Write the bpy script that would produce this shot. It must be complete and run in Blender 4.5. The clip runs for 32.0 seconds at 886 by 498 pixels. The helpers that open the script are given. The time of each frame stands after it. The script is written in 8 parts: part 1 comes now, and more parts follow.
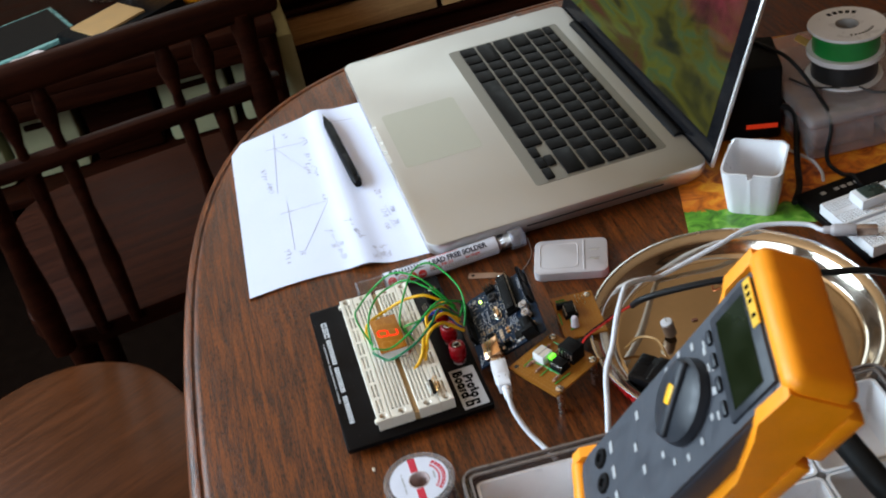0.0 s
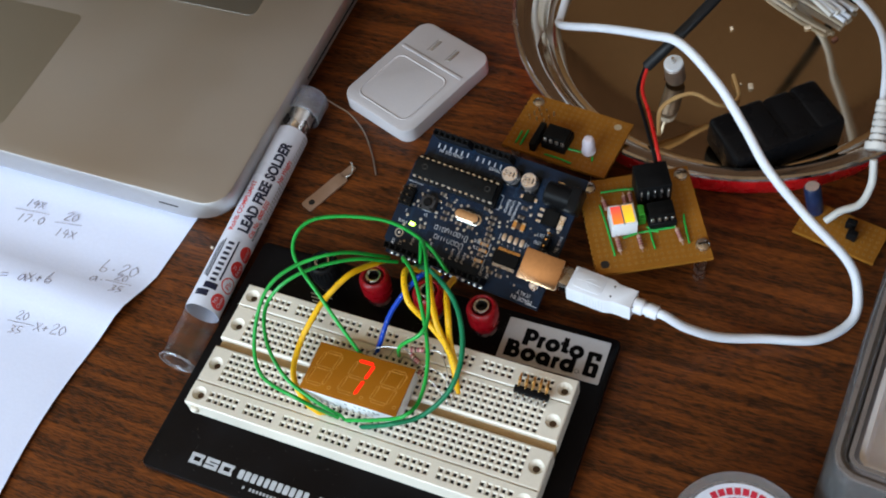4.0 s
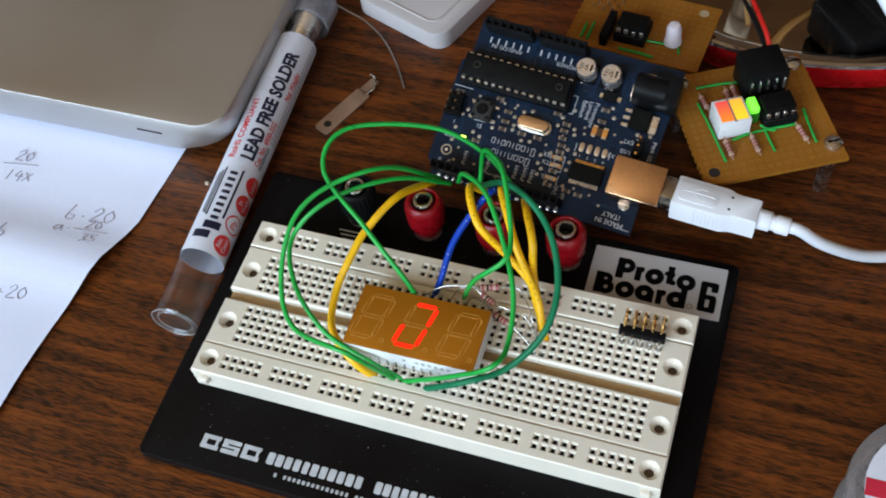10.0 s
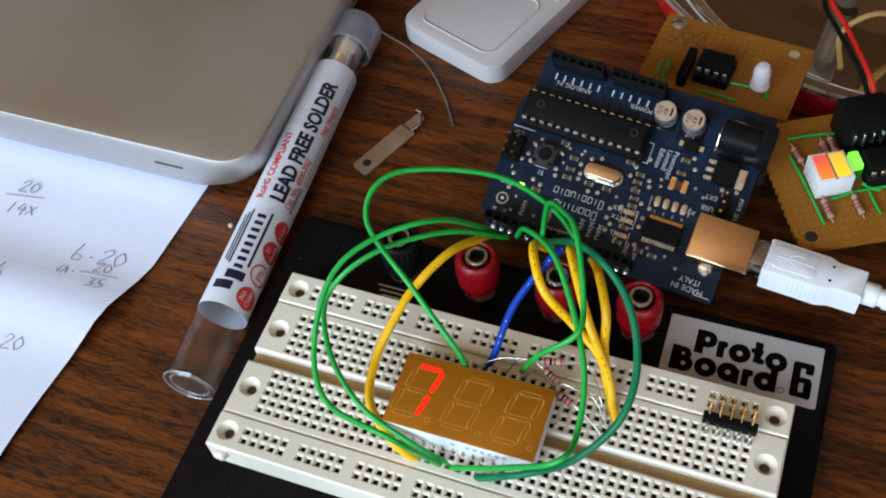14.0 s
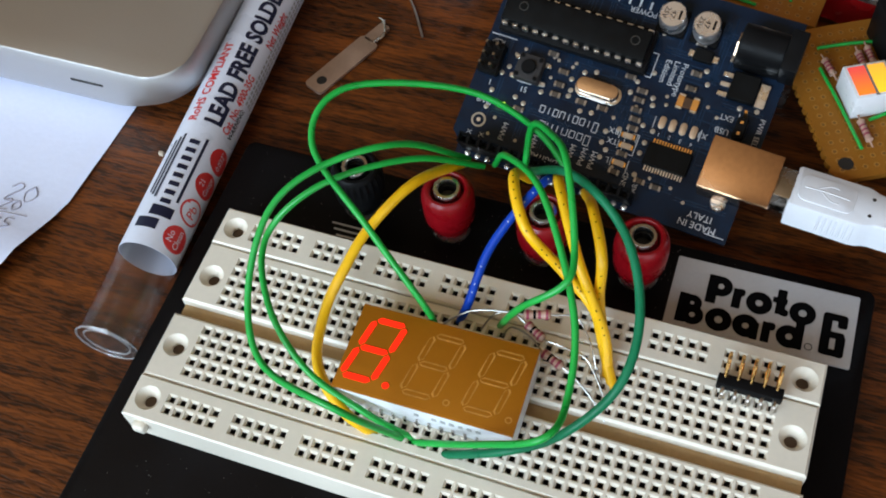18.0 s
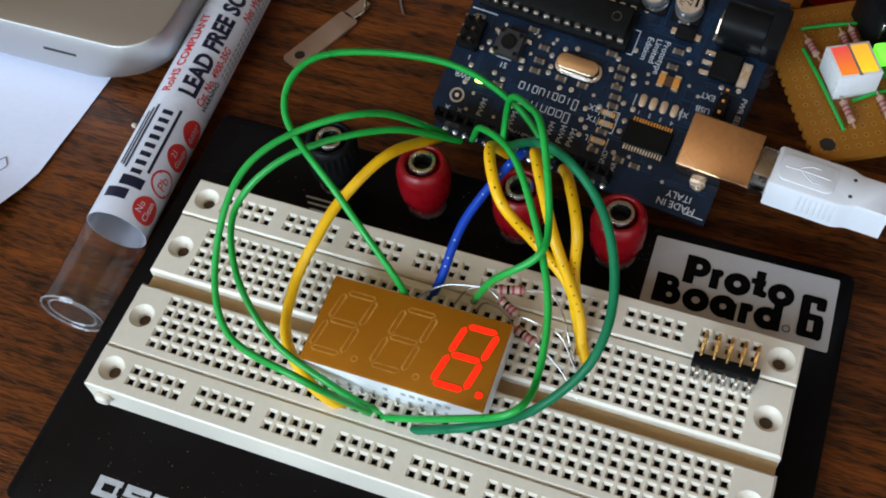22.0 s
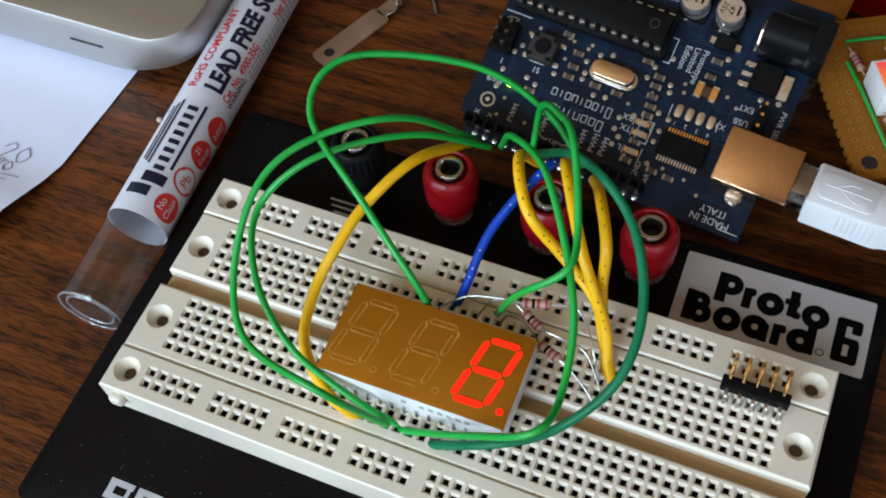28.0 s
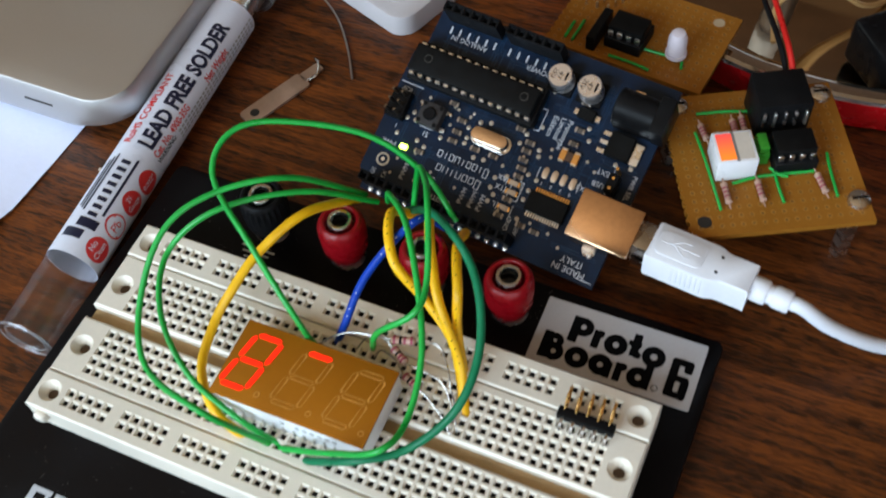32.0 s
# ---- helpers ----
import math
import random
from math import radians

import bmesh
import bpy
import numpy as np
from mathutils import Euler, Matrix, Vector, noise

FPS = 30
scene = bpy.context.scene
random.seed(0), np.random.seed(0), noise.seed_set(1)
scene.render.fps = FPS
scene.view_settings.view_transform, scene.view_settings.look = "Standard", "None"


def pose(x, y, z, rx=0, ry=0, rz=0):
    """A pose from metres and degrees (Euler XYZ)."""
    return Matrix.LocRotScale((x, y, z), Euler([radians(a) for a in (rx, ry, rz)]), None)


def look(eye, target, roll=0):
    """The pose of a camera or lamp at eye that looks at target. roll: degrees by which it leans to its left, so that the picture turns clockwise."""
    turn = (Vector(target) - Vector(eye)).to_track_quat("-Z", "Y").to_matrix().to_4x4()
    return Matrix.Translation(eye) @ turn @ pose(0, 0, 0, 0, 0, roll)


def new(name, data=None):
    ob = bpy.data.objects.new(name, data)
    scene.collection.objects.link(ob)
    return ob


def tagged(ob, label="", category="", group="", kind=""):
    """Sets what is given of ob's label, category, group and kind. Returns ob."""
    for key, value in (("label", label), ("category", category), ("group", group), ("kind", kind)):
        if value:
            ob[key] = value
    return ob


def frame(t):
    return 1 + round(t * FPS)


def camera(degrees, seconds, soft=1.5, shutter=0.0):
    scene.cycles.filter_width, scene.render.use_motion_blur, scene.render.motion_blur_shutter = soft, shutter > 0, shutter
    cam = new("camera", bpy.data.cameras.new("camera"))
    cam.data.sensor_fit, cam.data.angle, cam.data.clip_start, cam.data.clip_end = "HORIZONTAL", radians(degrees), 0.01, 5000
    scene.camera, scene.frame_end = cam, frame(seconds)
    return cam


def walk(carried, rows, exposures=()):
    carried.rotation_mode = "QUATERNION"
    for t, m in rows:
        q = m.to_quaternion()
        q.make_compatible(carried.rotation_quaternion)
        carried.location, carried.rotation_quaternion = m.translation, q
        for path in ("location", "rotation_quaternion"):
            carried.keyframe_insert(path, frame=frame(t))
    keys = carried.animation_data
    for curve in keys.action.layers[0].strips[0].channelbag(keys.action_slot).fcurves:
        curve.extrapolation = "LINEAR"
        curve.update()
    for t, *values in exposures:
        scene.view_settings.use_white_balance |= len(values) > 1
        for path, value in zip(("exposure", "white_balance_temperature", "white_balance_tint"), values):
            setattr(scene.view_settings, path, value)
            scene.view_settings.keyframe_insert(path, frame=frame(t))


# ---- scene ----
cam = camera(44.29, 32.0, soft=1.9, shutter=0.5)
EXPOSURES = [(0.0, 0.32), (1.2, 0.16), (2.4, 0.22), (3.5, 0.09), (6.0, -0.02), (12.0, -0.07), (16.0, 0.07), (20.0, -0.17), (28.0, -0.18), (30.0, -0.04), (32.0, 0.04)]
walk(cam, [
    (0.0, pose(0.5835, -0.0387, 0.5291, 52.56, 9.24, 74.41)),
    (0.5, pose(0.5154, -0.0519, 0.5005, 52.11, 11.27, 70.40)),
    (1.0, pose(0.4407, -0.0592, 0.4694, 51.25, 12.51, 65.58)),
    (1.5, pose(0.3552, -0.0814, 0.4266, 46.98, 12.30, 57.81)),
    (1.7, pose(0.3322, -0.0990, 0.4166, 45.43, 10.76, 54.30)),
    (2.0, pose(0.2955, -0.1225, 0.3995, 43.41, 9.31, 48.33)),
    (2.4, pose(0.2448, -0.1279, 0.3888, 39.88, 8.20, 40.98)),
    (3.0, pose(0.1876, -0.1399, 0.3760, 37.99, 6.93, 31.63)),
    (3.3, pose(0.1694, -0.1461, 0.3637, 36.83, 6.93, 28.70)),
    (3.5, pose(0.1503, -0.1392, 0.3733, 34.75, 6.76, 26.09)),
    (5.5, pose(0.1090, -0.1404, 0.3251, 33.19, 7.07, 18.23)),
    (6.0, pose(0.1040, -0.1383, 0.3259, 33.39, 6.81, 17.76)),
    (6.5, pose(0.0982, -0.1408, 0.3172, 33.51, 6.59, 17.78)),
    (7.0, pose(0.0901, -0.1388, 0.3101, 33.70, 6.22, 17.81)),
    (7.5, pose(0.0865, -0.1388, 0.3065, 33.90, 6.29, 18.06)),
    (8.0, pose(0.0814, -0.1381, 0.3030, 34.10, 6.36, 17.80)),
    (8.5, pose(0.0772, -0.1323, 0.2936, 34.28, 5.75, 17.49)),
    (9.0, pose(0.0742, -0.1306, 0.2865, 33.34, 5.96, 17.70)),
    (9.5, pose(0.0731, -0.1331, 0.2866, 33.79, 5.33, 17.34)),
    (10.0, pose(0.0701, -0.1327, 0.2851, 33.56, 5.50, 17.82)),
    (10.5, pose(0.0672, -0.1331, 0.2850, 33.56, 5.59, 18.46)),
    (11.0, pose(0.0660, -0.1319, 0.2854, 33.84, 5.28, 18.23)),
    (11.5, pose(0.0669, -0.1309, 0.2857, 34.08, 5.31, 18.28)),
    (12.0, pose(0.0684, -0.1330, 0.2834, 34.43, 5.14, 18.50)),
    (12.5, pose(0.0670, -0.1312, 0.2753, 34.54, 5.15, 19.32)),
    (13.0, pose(0.0639, -0.1272, 0.2597, 34.84, 4.28, 19.54)),
    (13.5, pose(0.0524, -0.1175, 0.2615, 35.09, 5.17, 19.99)),
    (15.5, pose(0.0429, -0.0873, 0.2279, 34.00, 3.36, 18.15)),
    (16.0, pose(0.0511, -0.0823, 0.2188, 33.42, 4.32, 18.23)),
    (16.5, pose(0.0493, -0.0853, 0.2205, 32.54, 4.25, 18.62)),
    (17.0, pose(0.0503, -0.0854, 0.2205, 32.54, 4.53, 18.96)),
    (17.5, pose(0.0452, -0.0844, 0.2203, 32.09, 4.31, 18.89)),
    (18.0, pose(0.0403, -0.0836, 0.2198, 31.63, 4.44, 19.28)),
    (18.5, pose(0.0441, -0.0827, 0.2175, 31.42, 4.64, 19.29)),
    (19.0, pose(0.0453, -0.0840, 0.2149, 31.69, 4.26, 19.38)),
    (19.5, pose(0.0445, -0.0851, 0.2138, 31.78, 4.15, 19.81)),
    (20.0, pose(0.0422, -0.0867, 0.2140, 31.43, 3.72, 19.72)),
    (20.5, pose(0.0428, -0.0843, 0.2121, 31.33, 3.65, 19.87)),
    (21.0, pose(0.0431, -0.0843, 0.2125, 31.57, 3.34, 19.51)),
    (21.5, pose(0.0431, -0.0843, 0.2127, 31.98, 3.29, 19.55)),
    (22.0, pose(0.0440, -0.0857, 0.2125, 31.92, 3.41, 19.88)),
    (22.5, pose(0.0443, -0.0827, 0.2114, 31.53, 3.30, 20.05)),
    (23.0, pose(0.0465, -0.0818, 0.2081, 31.76, 3.24, 20.46)),
    (23.5, pose(0.0460, -0.0809, 0.2073, 31.70, 3.26, 20.67)),
    (24.0, pose(0.0440, -0.0822, 0.2079, 32.10, 3.01, 20.71)),
    (24.5, pose(0.0456, -0.0826, 0.2074, 32.06, 2.99, 20.75)),
    (25.0, pose(0.0450, -0.0819, 0.2068, 31.86, 2.92, 20.79)),
    (25.5, pose(0.0444, -0.0807, 0.2082, 31.90, 2.95, 21.38)),
    (27.5, pose(0.0402, -0.0764, 0.2125, 30.21, 3.43, 21.76)),
    (28.0, pose(0.0423, -0.0797, 0.2097, 31.56, 3.71, 22.23)),
    (28.5, pose(0.0397, -0.0789, 0.2103, 30.58, 3.04, 21.68)),
    (29.0, pose(0.0421, -0.0749, 0.2114, 30.60, 3.27, 21.79)),
    (29.5, pose(0.0438, -0.0830, 0.2239, 30.21, 2.47, 22.21)),
    (30.0, pose(0.0592, -0.0839, 0.2274, 32.27, 3.05, 22.56)),
    (30.5, pose(0.0651, -0.0718, 0.2283, 32.23, 3.79, 25.07)),
    (31.0, pose(0.0867, -0.0702, 0.2390, 32.38, 5.78, 28.20)),
    (31.5, pose(0.0862, -0.0649, 0.2322, 33.35, 5.60, 26.80)),
    (32.0, pose(0.0780, -0.0809, 0.2369, 33.35, 3.89, 23.63)),
], EXPOSURES)


# ---- world, daylight through the three windows ----
world = bpy.data.worlds.new("daylight")
scene.world = world
world.use_nodes = True
_sky = world.node_tree.nodes.new("ShaderNodeTexSky")
_sky.sky_type, _sky.sun_disc = "NISHITA", False
_sky.sun_elevation, _sky.sun_rotation = radians(40), radians(250)
_bg = world.node_tree.nodes["Background"]
_bg.inputs["Strength"].default_value = 0.08
world.node_tree.links.new(_sky.outputs["Color"], _bg.inputs["Color"])


def window_light(name, place, target, width, height, power, colour):
    data = bpy.data.lights.new(name, "AREA")
    data.shape, data.size, data.size_y = "RECTANGLE", width, height
    data.energy, data.color = power, colour
    ob = new(name, data)
    ob.matrix_world = look(place, target)
    return ob


window_light("window_light_west", (-2.22, 0.25, 0.75), (0.0, 0.25, 0.75), 1.5, 1.1, 5.5, (0.92, 1.0, 0.86))
window_light("window_light_south", (-0.75, -1.33, 0.75), (-0.75, 0.0, 0.75), 1.5, 0.95, 56, (0.69, 0.86, 1.0))
window_light("window_light_south_east", (1.35, -1.33, 0.75), (1.35, 0.0, 0.75), 1.6, 0.95, 17, (0.80, 0.90, 1.0))

# ---- materials ----
MATS = {}


def nodes_of(name):
    m = bpy.data.materials.new(name)
    m.use_nodes = True
    nt = m.node_tree
    return m, nt, nt.nodes["Principled BSDF"]


def surf(name, col, rough=0.5, metal=0.0, var=0.12, scale=120.0, fine=900.0, bump=0.05, spec=0.5, coat=0.0, rvar=0.12,
         emit=None, glow=0.0, alpha=1.0, trans=0.0):
    """A surface with coarse and fine variation of colour, gloss and relief."""
    if name in MATS:
        return MATS[name]
    m, nt, b = nodes_of(name)
    link = nt.links.new
    co = nt.nodes.new("ShaderNodeTexCoord")
    big, small = nt.nodes.new("ShaderNodeTexNoise"), nt.nodes.new("ShaderNodeTexNoise")
    big.inputs["Scale"].default_value, small.inputs["Scale"].default_value = scale, fine
    big.inputs["Detail"].default_value, small.inputs["Detail"].default_value = 4, 3
    link(co.outputs["Object"], big.inputs["Vector"])
    link(co.outputs["Object"], small.inputs["Vector"])
    add = nt.nodes.new("ShaderNodeMath")
    add.operation = "MULTIPLY_ADD"
    link(small.outputs["Fac"], add.inputs[0])
    add.inputs[1].default_value = 0.4
    link(big.outputs["Fac"], add.inputs[2])
    ramp = nt.nodes.new("ShaderNodeMapRange")
    ramp.inputs["From Min"].default_value, ramp.inputs["From Max"].default_value = 0.4, 1.0
    ramp.inputs["To Min"].default_value, ramp.inputs["To Max"].default_value = 1 - var, 1 + var
    link(add.outputs[0], ramp.inputs["Value"])
    mul = nt.nodes.new("ShaderNodeMix")
    mul.data_type, mul.blend_type = "RGBA", "MULTIPLY"
    mul.inputs["Factor"].default_value = 1
    mul.inputs["A"].default_value = (*col, 1)
    link(ramp.outputs[0], mul.inputs["B"])
    link(mul.outputs["Result"], b.inputs["Base Color"])
    rr = nt.nodes.new("ShaderNodeMapRange")
    rr.inputs["From Min"].default_value, rr.inputs["From Max"].default_value = 0.3, 0.7
    rr.inputs["To Min"].default_value, rr.inputs["To Max"].default_value = max(0.02, rough - rvar), min(1, rough + rvar)
    link(big.outputs["Fac"], rr.inputs["Value"])
    link(rr.outputs[0], b.inputs["Roughness"])
    b.inputs["Metallic"].default_value = metal
    b.inputs["Specular IOR Level"].default_value = spec
    b.inputs["Coat Weight"].default_value = coat
    b.inputs["Transmission Weight"].default_value = trans
    b.inputs["Alpha"].default_value = alpha
    if bump:
        bp = nt.nodes.new("ShaderNodeBump")
        bp.inputs["Strength"].default_value, bp.inputs["Distance"].default_value = bump, 0.0004
        link(small.outputs["Fac"], bp.inputs["Height"])
        link(bp.outputs["Normal"], b.inputs["Normal"])
    if emit:
        b.inputs["Emission Color"].default_value, b.inputs["Emission Strength"].default_value = (*emit, 1), glow
    MATS[name] = m
    return m


def clear(name, col, rough=0.03, ior=1.45, alpha=0.16, even=0.0):
    """Thin clear plastic: mostly see-through, with glossy reflections."""
    m, nt, b = nodes_of(name)
    link = nt.links.new
    gl, tr, mix = nt.nodes.new("ShaderNodeBsdfGlossy"), nt.nodes.new("ShaderNodeBsdfTransparent"), nt.nodes.new("ShaderNodeMixShader")
    gl.inputs["Roughness"].default_value = rough
    tr.inputs["Color"].default_value = (*col, 1)
    lw, fr = nt.nodes.new("ShaderNodeLayerWeight"), nt.nodes.new("ShaderNodeMapRange")
    fr.inputs["From Min"].default_value = 0.45
    fr.inputs["To Min"].default_value, fr.inputs["To Max"].default_value = 0.15 * (ior - 1), 1.2 * (ior - 1)
    link(lw.outputs["Facing"], fr.inputs["Value"])
    link(fr.outputs[0], mix.inputs[0])
    link(tr.outputs[0], mix.inputs[1])
    link(gl.outputs[0], mix.inputs[2])
    haze, mix2 = nt.nodes.new("ShaderNodeBsdfDiffuse"), nt.nodes.new("ShaderNodeMixShader")
    haze.inputs["Color"].default_value = (0.75, 0.75, 0.76, 1)
    no, rg = nt.nodes.new("ShaderNodeTexNoise"), nt.nodes.new("ShaderNodeMapRange")
    no.inputs["Scale"].default_value = 60
    rg.inputs["To Min"].default_value, rg.inputs["To Max"].default_value = alpha * even, alpha
    link(no.outputs["Fac"], rg.inputs["Value"])
    link(rg.outputs[0], mix2.inputs[0])
    link(mix.outputs[0], mix2.inputs[1])
    link(haze.outputs[0], mix2.inputs[2])
    link(mix2.outputs[0], nt.nodes["Material Output"].inputs["Surface"])
    MATS[name] = m
    return m


def wood(name, light, dark, rough=0.32, coat=0.3, along=(1, 0, 0), size=1.0, pores=0.6, spec=0.2):
    """Stained open-pored wood, its grain along one axis."""
    m, nt, b = nodes_of(name)
    link = nt.links.new
    co, mp, mp2 = nt.nodes.new("ShaderNodeTexCoord"), nt.nodes.new("ShaderNodeMapping"), nt.nodes.new("ShaderNodeMapping")
    sc = [(5.0 if a else 75.0) / size for a in along]
    mp.inputs["Scale"].default_value = sc
    mp2.inputs["Scale"].default_value = [(95.0 if a else 640.0) / size for a in along]
    link(co.outputs["Object"], mp.inputs["Vector"])
    link(co.outputs["Object"], mp2.inputs["Vector"])
    band, pore, tone = (nt.nodes.new("ShaderNodeTexNoise") for _ in range(3))
    band.inputs["Scale"].default_value, band.inputs["Detail"].default_value, band.inputs["Distortion"].default_value = 1.6, 6, 0.9
    pore.inputs["Scale"].default_value, pore.inputs["Detail"].default_value = 1.0, 3
    tone.inputs["Scale"].default_value = 5.0
    link(mp.outputs[0], band.inputs["Vector"])
    link(mp2.outputs[0], pore.inputs["Vector"])
    link(co.outputs["Object"], tone.inputs["Vector"])
    r1 = nt.nodes.new("ShaderNodeValToRGB")
    r1.color_ramp.elements[0].position, r1.color_ramp.elements[1].position = 0.36, 0.66
    mid = [(p + q) / 2 for p, q in zip(light, dark)]
    r1.color_ramp.elements[0].color, r1.color_ramp.elements[1].color = (*[0.55 * p + 0.45 * q for p, q in zip(mid, dark)], 1), (*light, 1)
    link(band.outputs["Fac"], r1.inputs["Fac"])
    r2 = nt.nodes.new("ShaderNodeMapRange")
    r2.inputs["From Min"].default_value, r2.inputs["From Max"].default_value = 0.46, 0.56
    r2.inputs["To Min"].default_value, r2.inputs["To Max"].default_value = 0.0, pores
    link(pore.outputs["Fac"], r2.inputs["Value"])
    # pores gather in the dark bands
    g = nt.nodes.new("ShaderNodeMapRange")
    g.inputs["From Min"].default_value, g.inputs["From Max"].default_value = 0.42, 0.6
    g.inputs["To Min"].default_value, g.inputs["To Max"].default_value = 1.0, 0.45
    link(band.outputs["Fac"], g.inputs["Value"])
    pm = nt.nodes.new("ShaderNodeMath")
    pm.operation = "MULTIPLY"
    link(r2.outputs[0], pm.inputs[0])
    link(g.outputs[0], pm.inputs[1])
    mx = nt.nodes.new("ShaderNodeMix")
    mx.data_type = "RGBA"
    link(pm.outputs[0], mx.inputs["Factor"])
    link(r1.outputs[0], mx.inputs["A"])
    mx.inputs["B"].default_value = (*dark, 1)
    tm = nt.nodes.new("ShaderNodeMapRange")
    tm.inputs["To Min"].default_value, tm.inputs["To Max"].default_value = 0.78, 1.25
    link(tone.outputs["Fac"], tm.inputs["Value"])
    mu = nt.nodes.new("ShaderNodeMix")
    mu.data_type, mu.blend_type = "RGBA", "MULTIPLY"
    mu.inputs["Factor"].default_value = 1
    link(mx.outputs["Result"], mu.inputs["A"])
    link(tm.outputs[0], mu.inputs["B"])
    link(mu.outputs["Result"], b.inputs["Base Color"])
    rr = nt.nodes.new("ShaderNodeMapRange")
    rr.inputs["To Min"].default_value, rr.inputs["To Max"].default_value = rough - 0.08, rough + 0.14
    link(band.outputs["Fac"], rr.inputs["Value"])
    link(rr.outputs[0], b.inputs["Roughness"])
    b.inputs["Coat Weight"].default_value, b.inputs["Coat Roughness"].default_value = coat, 0.22
    b.inputs["Specular IOR Level"].default_value = spec
    bp = nt.nodes.new("ShaderNodeBump")
    bp.inputs["Strength"].default_value, bp.inputs["Distance"].default_value, bp.invert = 0.35, 0.0003, True
    link(pm.outputs[0], bp.inputs["Height"])
    link(bp.outputs["Normal"], b.inputs["Normal"])
    MATS[name] = m
    return m


OAK = wood("stained_oak", (0.190, 0.049, 0.0075), (0.0140, 0.0038, 0.0011), 0.34, 0.0, (1, 0, 0), 0.42, 0.9, 0.36)
SEATWOOD = wood("seat_wood", (0.075, 0.021, 0.005), (0.035, 0.010, 0.0025), 0.4, 0.05, (0, 1, 0), 1.4, 0.4, 0.12)
MAHOGANY = wood("dark_mahogany", (0.024, 0.0056, 0.0022), (0.008, 0.0018, 0.0009), 0.45, 0.0, (0, 1, 0), 1.6, 0.4, 0.05)
HONEY = wood("honey_wood", (0.70, 0.42, 0.19), (0.46, 0.24, 0.10), 0.4, 0.2, (0, 1, 0), 1.6, 0.4)
PANEL = wood("wall_panelling", (0.16, 0.08, 0.04), (0.08, 0.04, 0.02), 0.5, 0.1, (0, 0, 1), 3.0, 0.3)
CREAM = surf("cream_plastic", (0.72, 0.665, 0.57), 0.42, var=0.07, scale=60, bump=0.03)
TAN = surf("tan_plastic", (0.40, 0.26, 0.12), 0.5, var=0.2, scale=70)
# shade inside holes, bores and slots, put in as a near-black colour
HOLE = surf("hole_shade", (0.012, 0.010, 0.009), 0.6, var=0.2, bump=0)
BLACKPLATE = surf("black_enamel", (0.0035, 0.003, 0.0035), 0.40, var=0.35, scale=40, fine=1500, bump=0.06, spec=0.10)
BLACK = surf("black_plastic", (0.006, 0.006, 0.0065), 0.42, var=0.25, scale=150, spec=0.07)
RUBBER = surf("black_rubber", (0.02, 0.02, 0.02), 0.7, var=0.2)
REDPL = surf("red_plastic", (0.23, 0.0025, 0.0065), 0.3, var=0.15, scale=200, bump=0.03, spec=0.35)
STEEL = surf("nickel", (0.62, 0.60, 0.57), 0.25, 1.0, var=0.12, scale=300)
TINNED = surf("tinned_copper", (0.70, 0.68, 0.66), 0.3, 1.0, var=0.15, scale=500)
GOLD = surf("gold_plate", (0.80, 0.46, 0.16), 0.28, 1.0, var=0.12, scale=400)
ALU = surf("satin_aluminium", (0.56, 0.545, 0.53), 0.44, 1.0, var=0.05, scale=8, fine=2600, bump=0.09)
ALUPLATE = surf("brushed_aluminium", (0.40, 0.39, 0.40), 0.5, 0.12, var=0.10, scale=40, fine=1500, bump=0.05)
INK = surf("black_ink", (0.004, 0.004, 0.0045), 0.95, var=0.2, bump=0, spec=0.0)
WHITEINK = surf("white_ink", (0.50, 0.52, 0.56), 0.6, var=0.15, scale=400, bump=0)
NAVYINK = surf("navy_ink", (0.006, 0.010, 0.035), 0.4, var=0.1, bump=0)
REDINK = surf("red_ink", (0.62, 0.03, 0.03), 0.4, var=0.1, bump=0)
LABEL = surf("white_label", (0.68, 0.71, 0.82), 0.35, var=0.05, scale=80, bump=0.02)
WHITE = surf("white_plastic", (0.74, 0.75, 0.78), 0.35, var=0.05, scale=60, bump=0.03)
PLUGWHITE = surf("plug_plastic", (0.68, 0.69, 0.74), 0.45, var=0.05, scale=60, bump=0.03)
CABLEWHITE = surf("white_cable", (0.64, 0.66, 0.72), 0.45, var=0.06, scale=60, bump=0.03)
GREYCABLE = surf("grey_cable", (0.55, 0.53, 0.50), 0.5, var=0.08, scale=60)
PAPER = surf("paper", (0.71, 0.755, 0.94), 0.8, var=0.04, scale=12, fine=700, bump=0.12)
PENCIL = surf("pencil_marks", (0.31, 0.30, 0.38), 0.8, var=0.2, bump=0)
GREENW = surf("green_insulation", (0.006, 0.34, 0.045), 0.38, var=0.12, scale=200, bump=0.02)
DKGREENW = surf("dark_green_insulation", (0.004, 0.15, 0.062), 0.38, var=0.12, scale=200, bump=0.02, spec=0.25)
YELLOWW = surf("yellow_insulation", (0.86, 0.47, 0.003), 0.4, var=0.1, scale=200, bump=0.02)
BLUEW = surf("blue_insulation", (0.003, 0.042, 0.36), 0.4, var=0.12, scale=200, bump=0.02, spec=0.15)
REDW = surf("red_insulation", (0.5, 0.012, 0.01), 0.34, var=0.1, bump=0.02)
PCBBLUE = surf("blue_solder_mask", (0.0018, 0.0096, 0.026), 0.42, var=0.4, scale=220, fine=1300, bump=0.05, spec=0.2)
PERF = surf("phenolic_board", (0.275, 0.108, 0.0125), 0.5, var=0.16, scale=70, bump=0.06, spec=0.2)
RIM = surf("pale_hole_rim", (0.38, 0.17, 0.027), 0.5, bump=0)
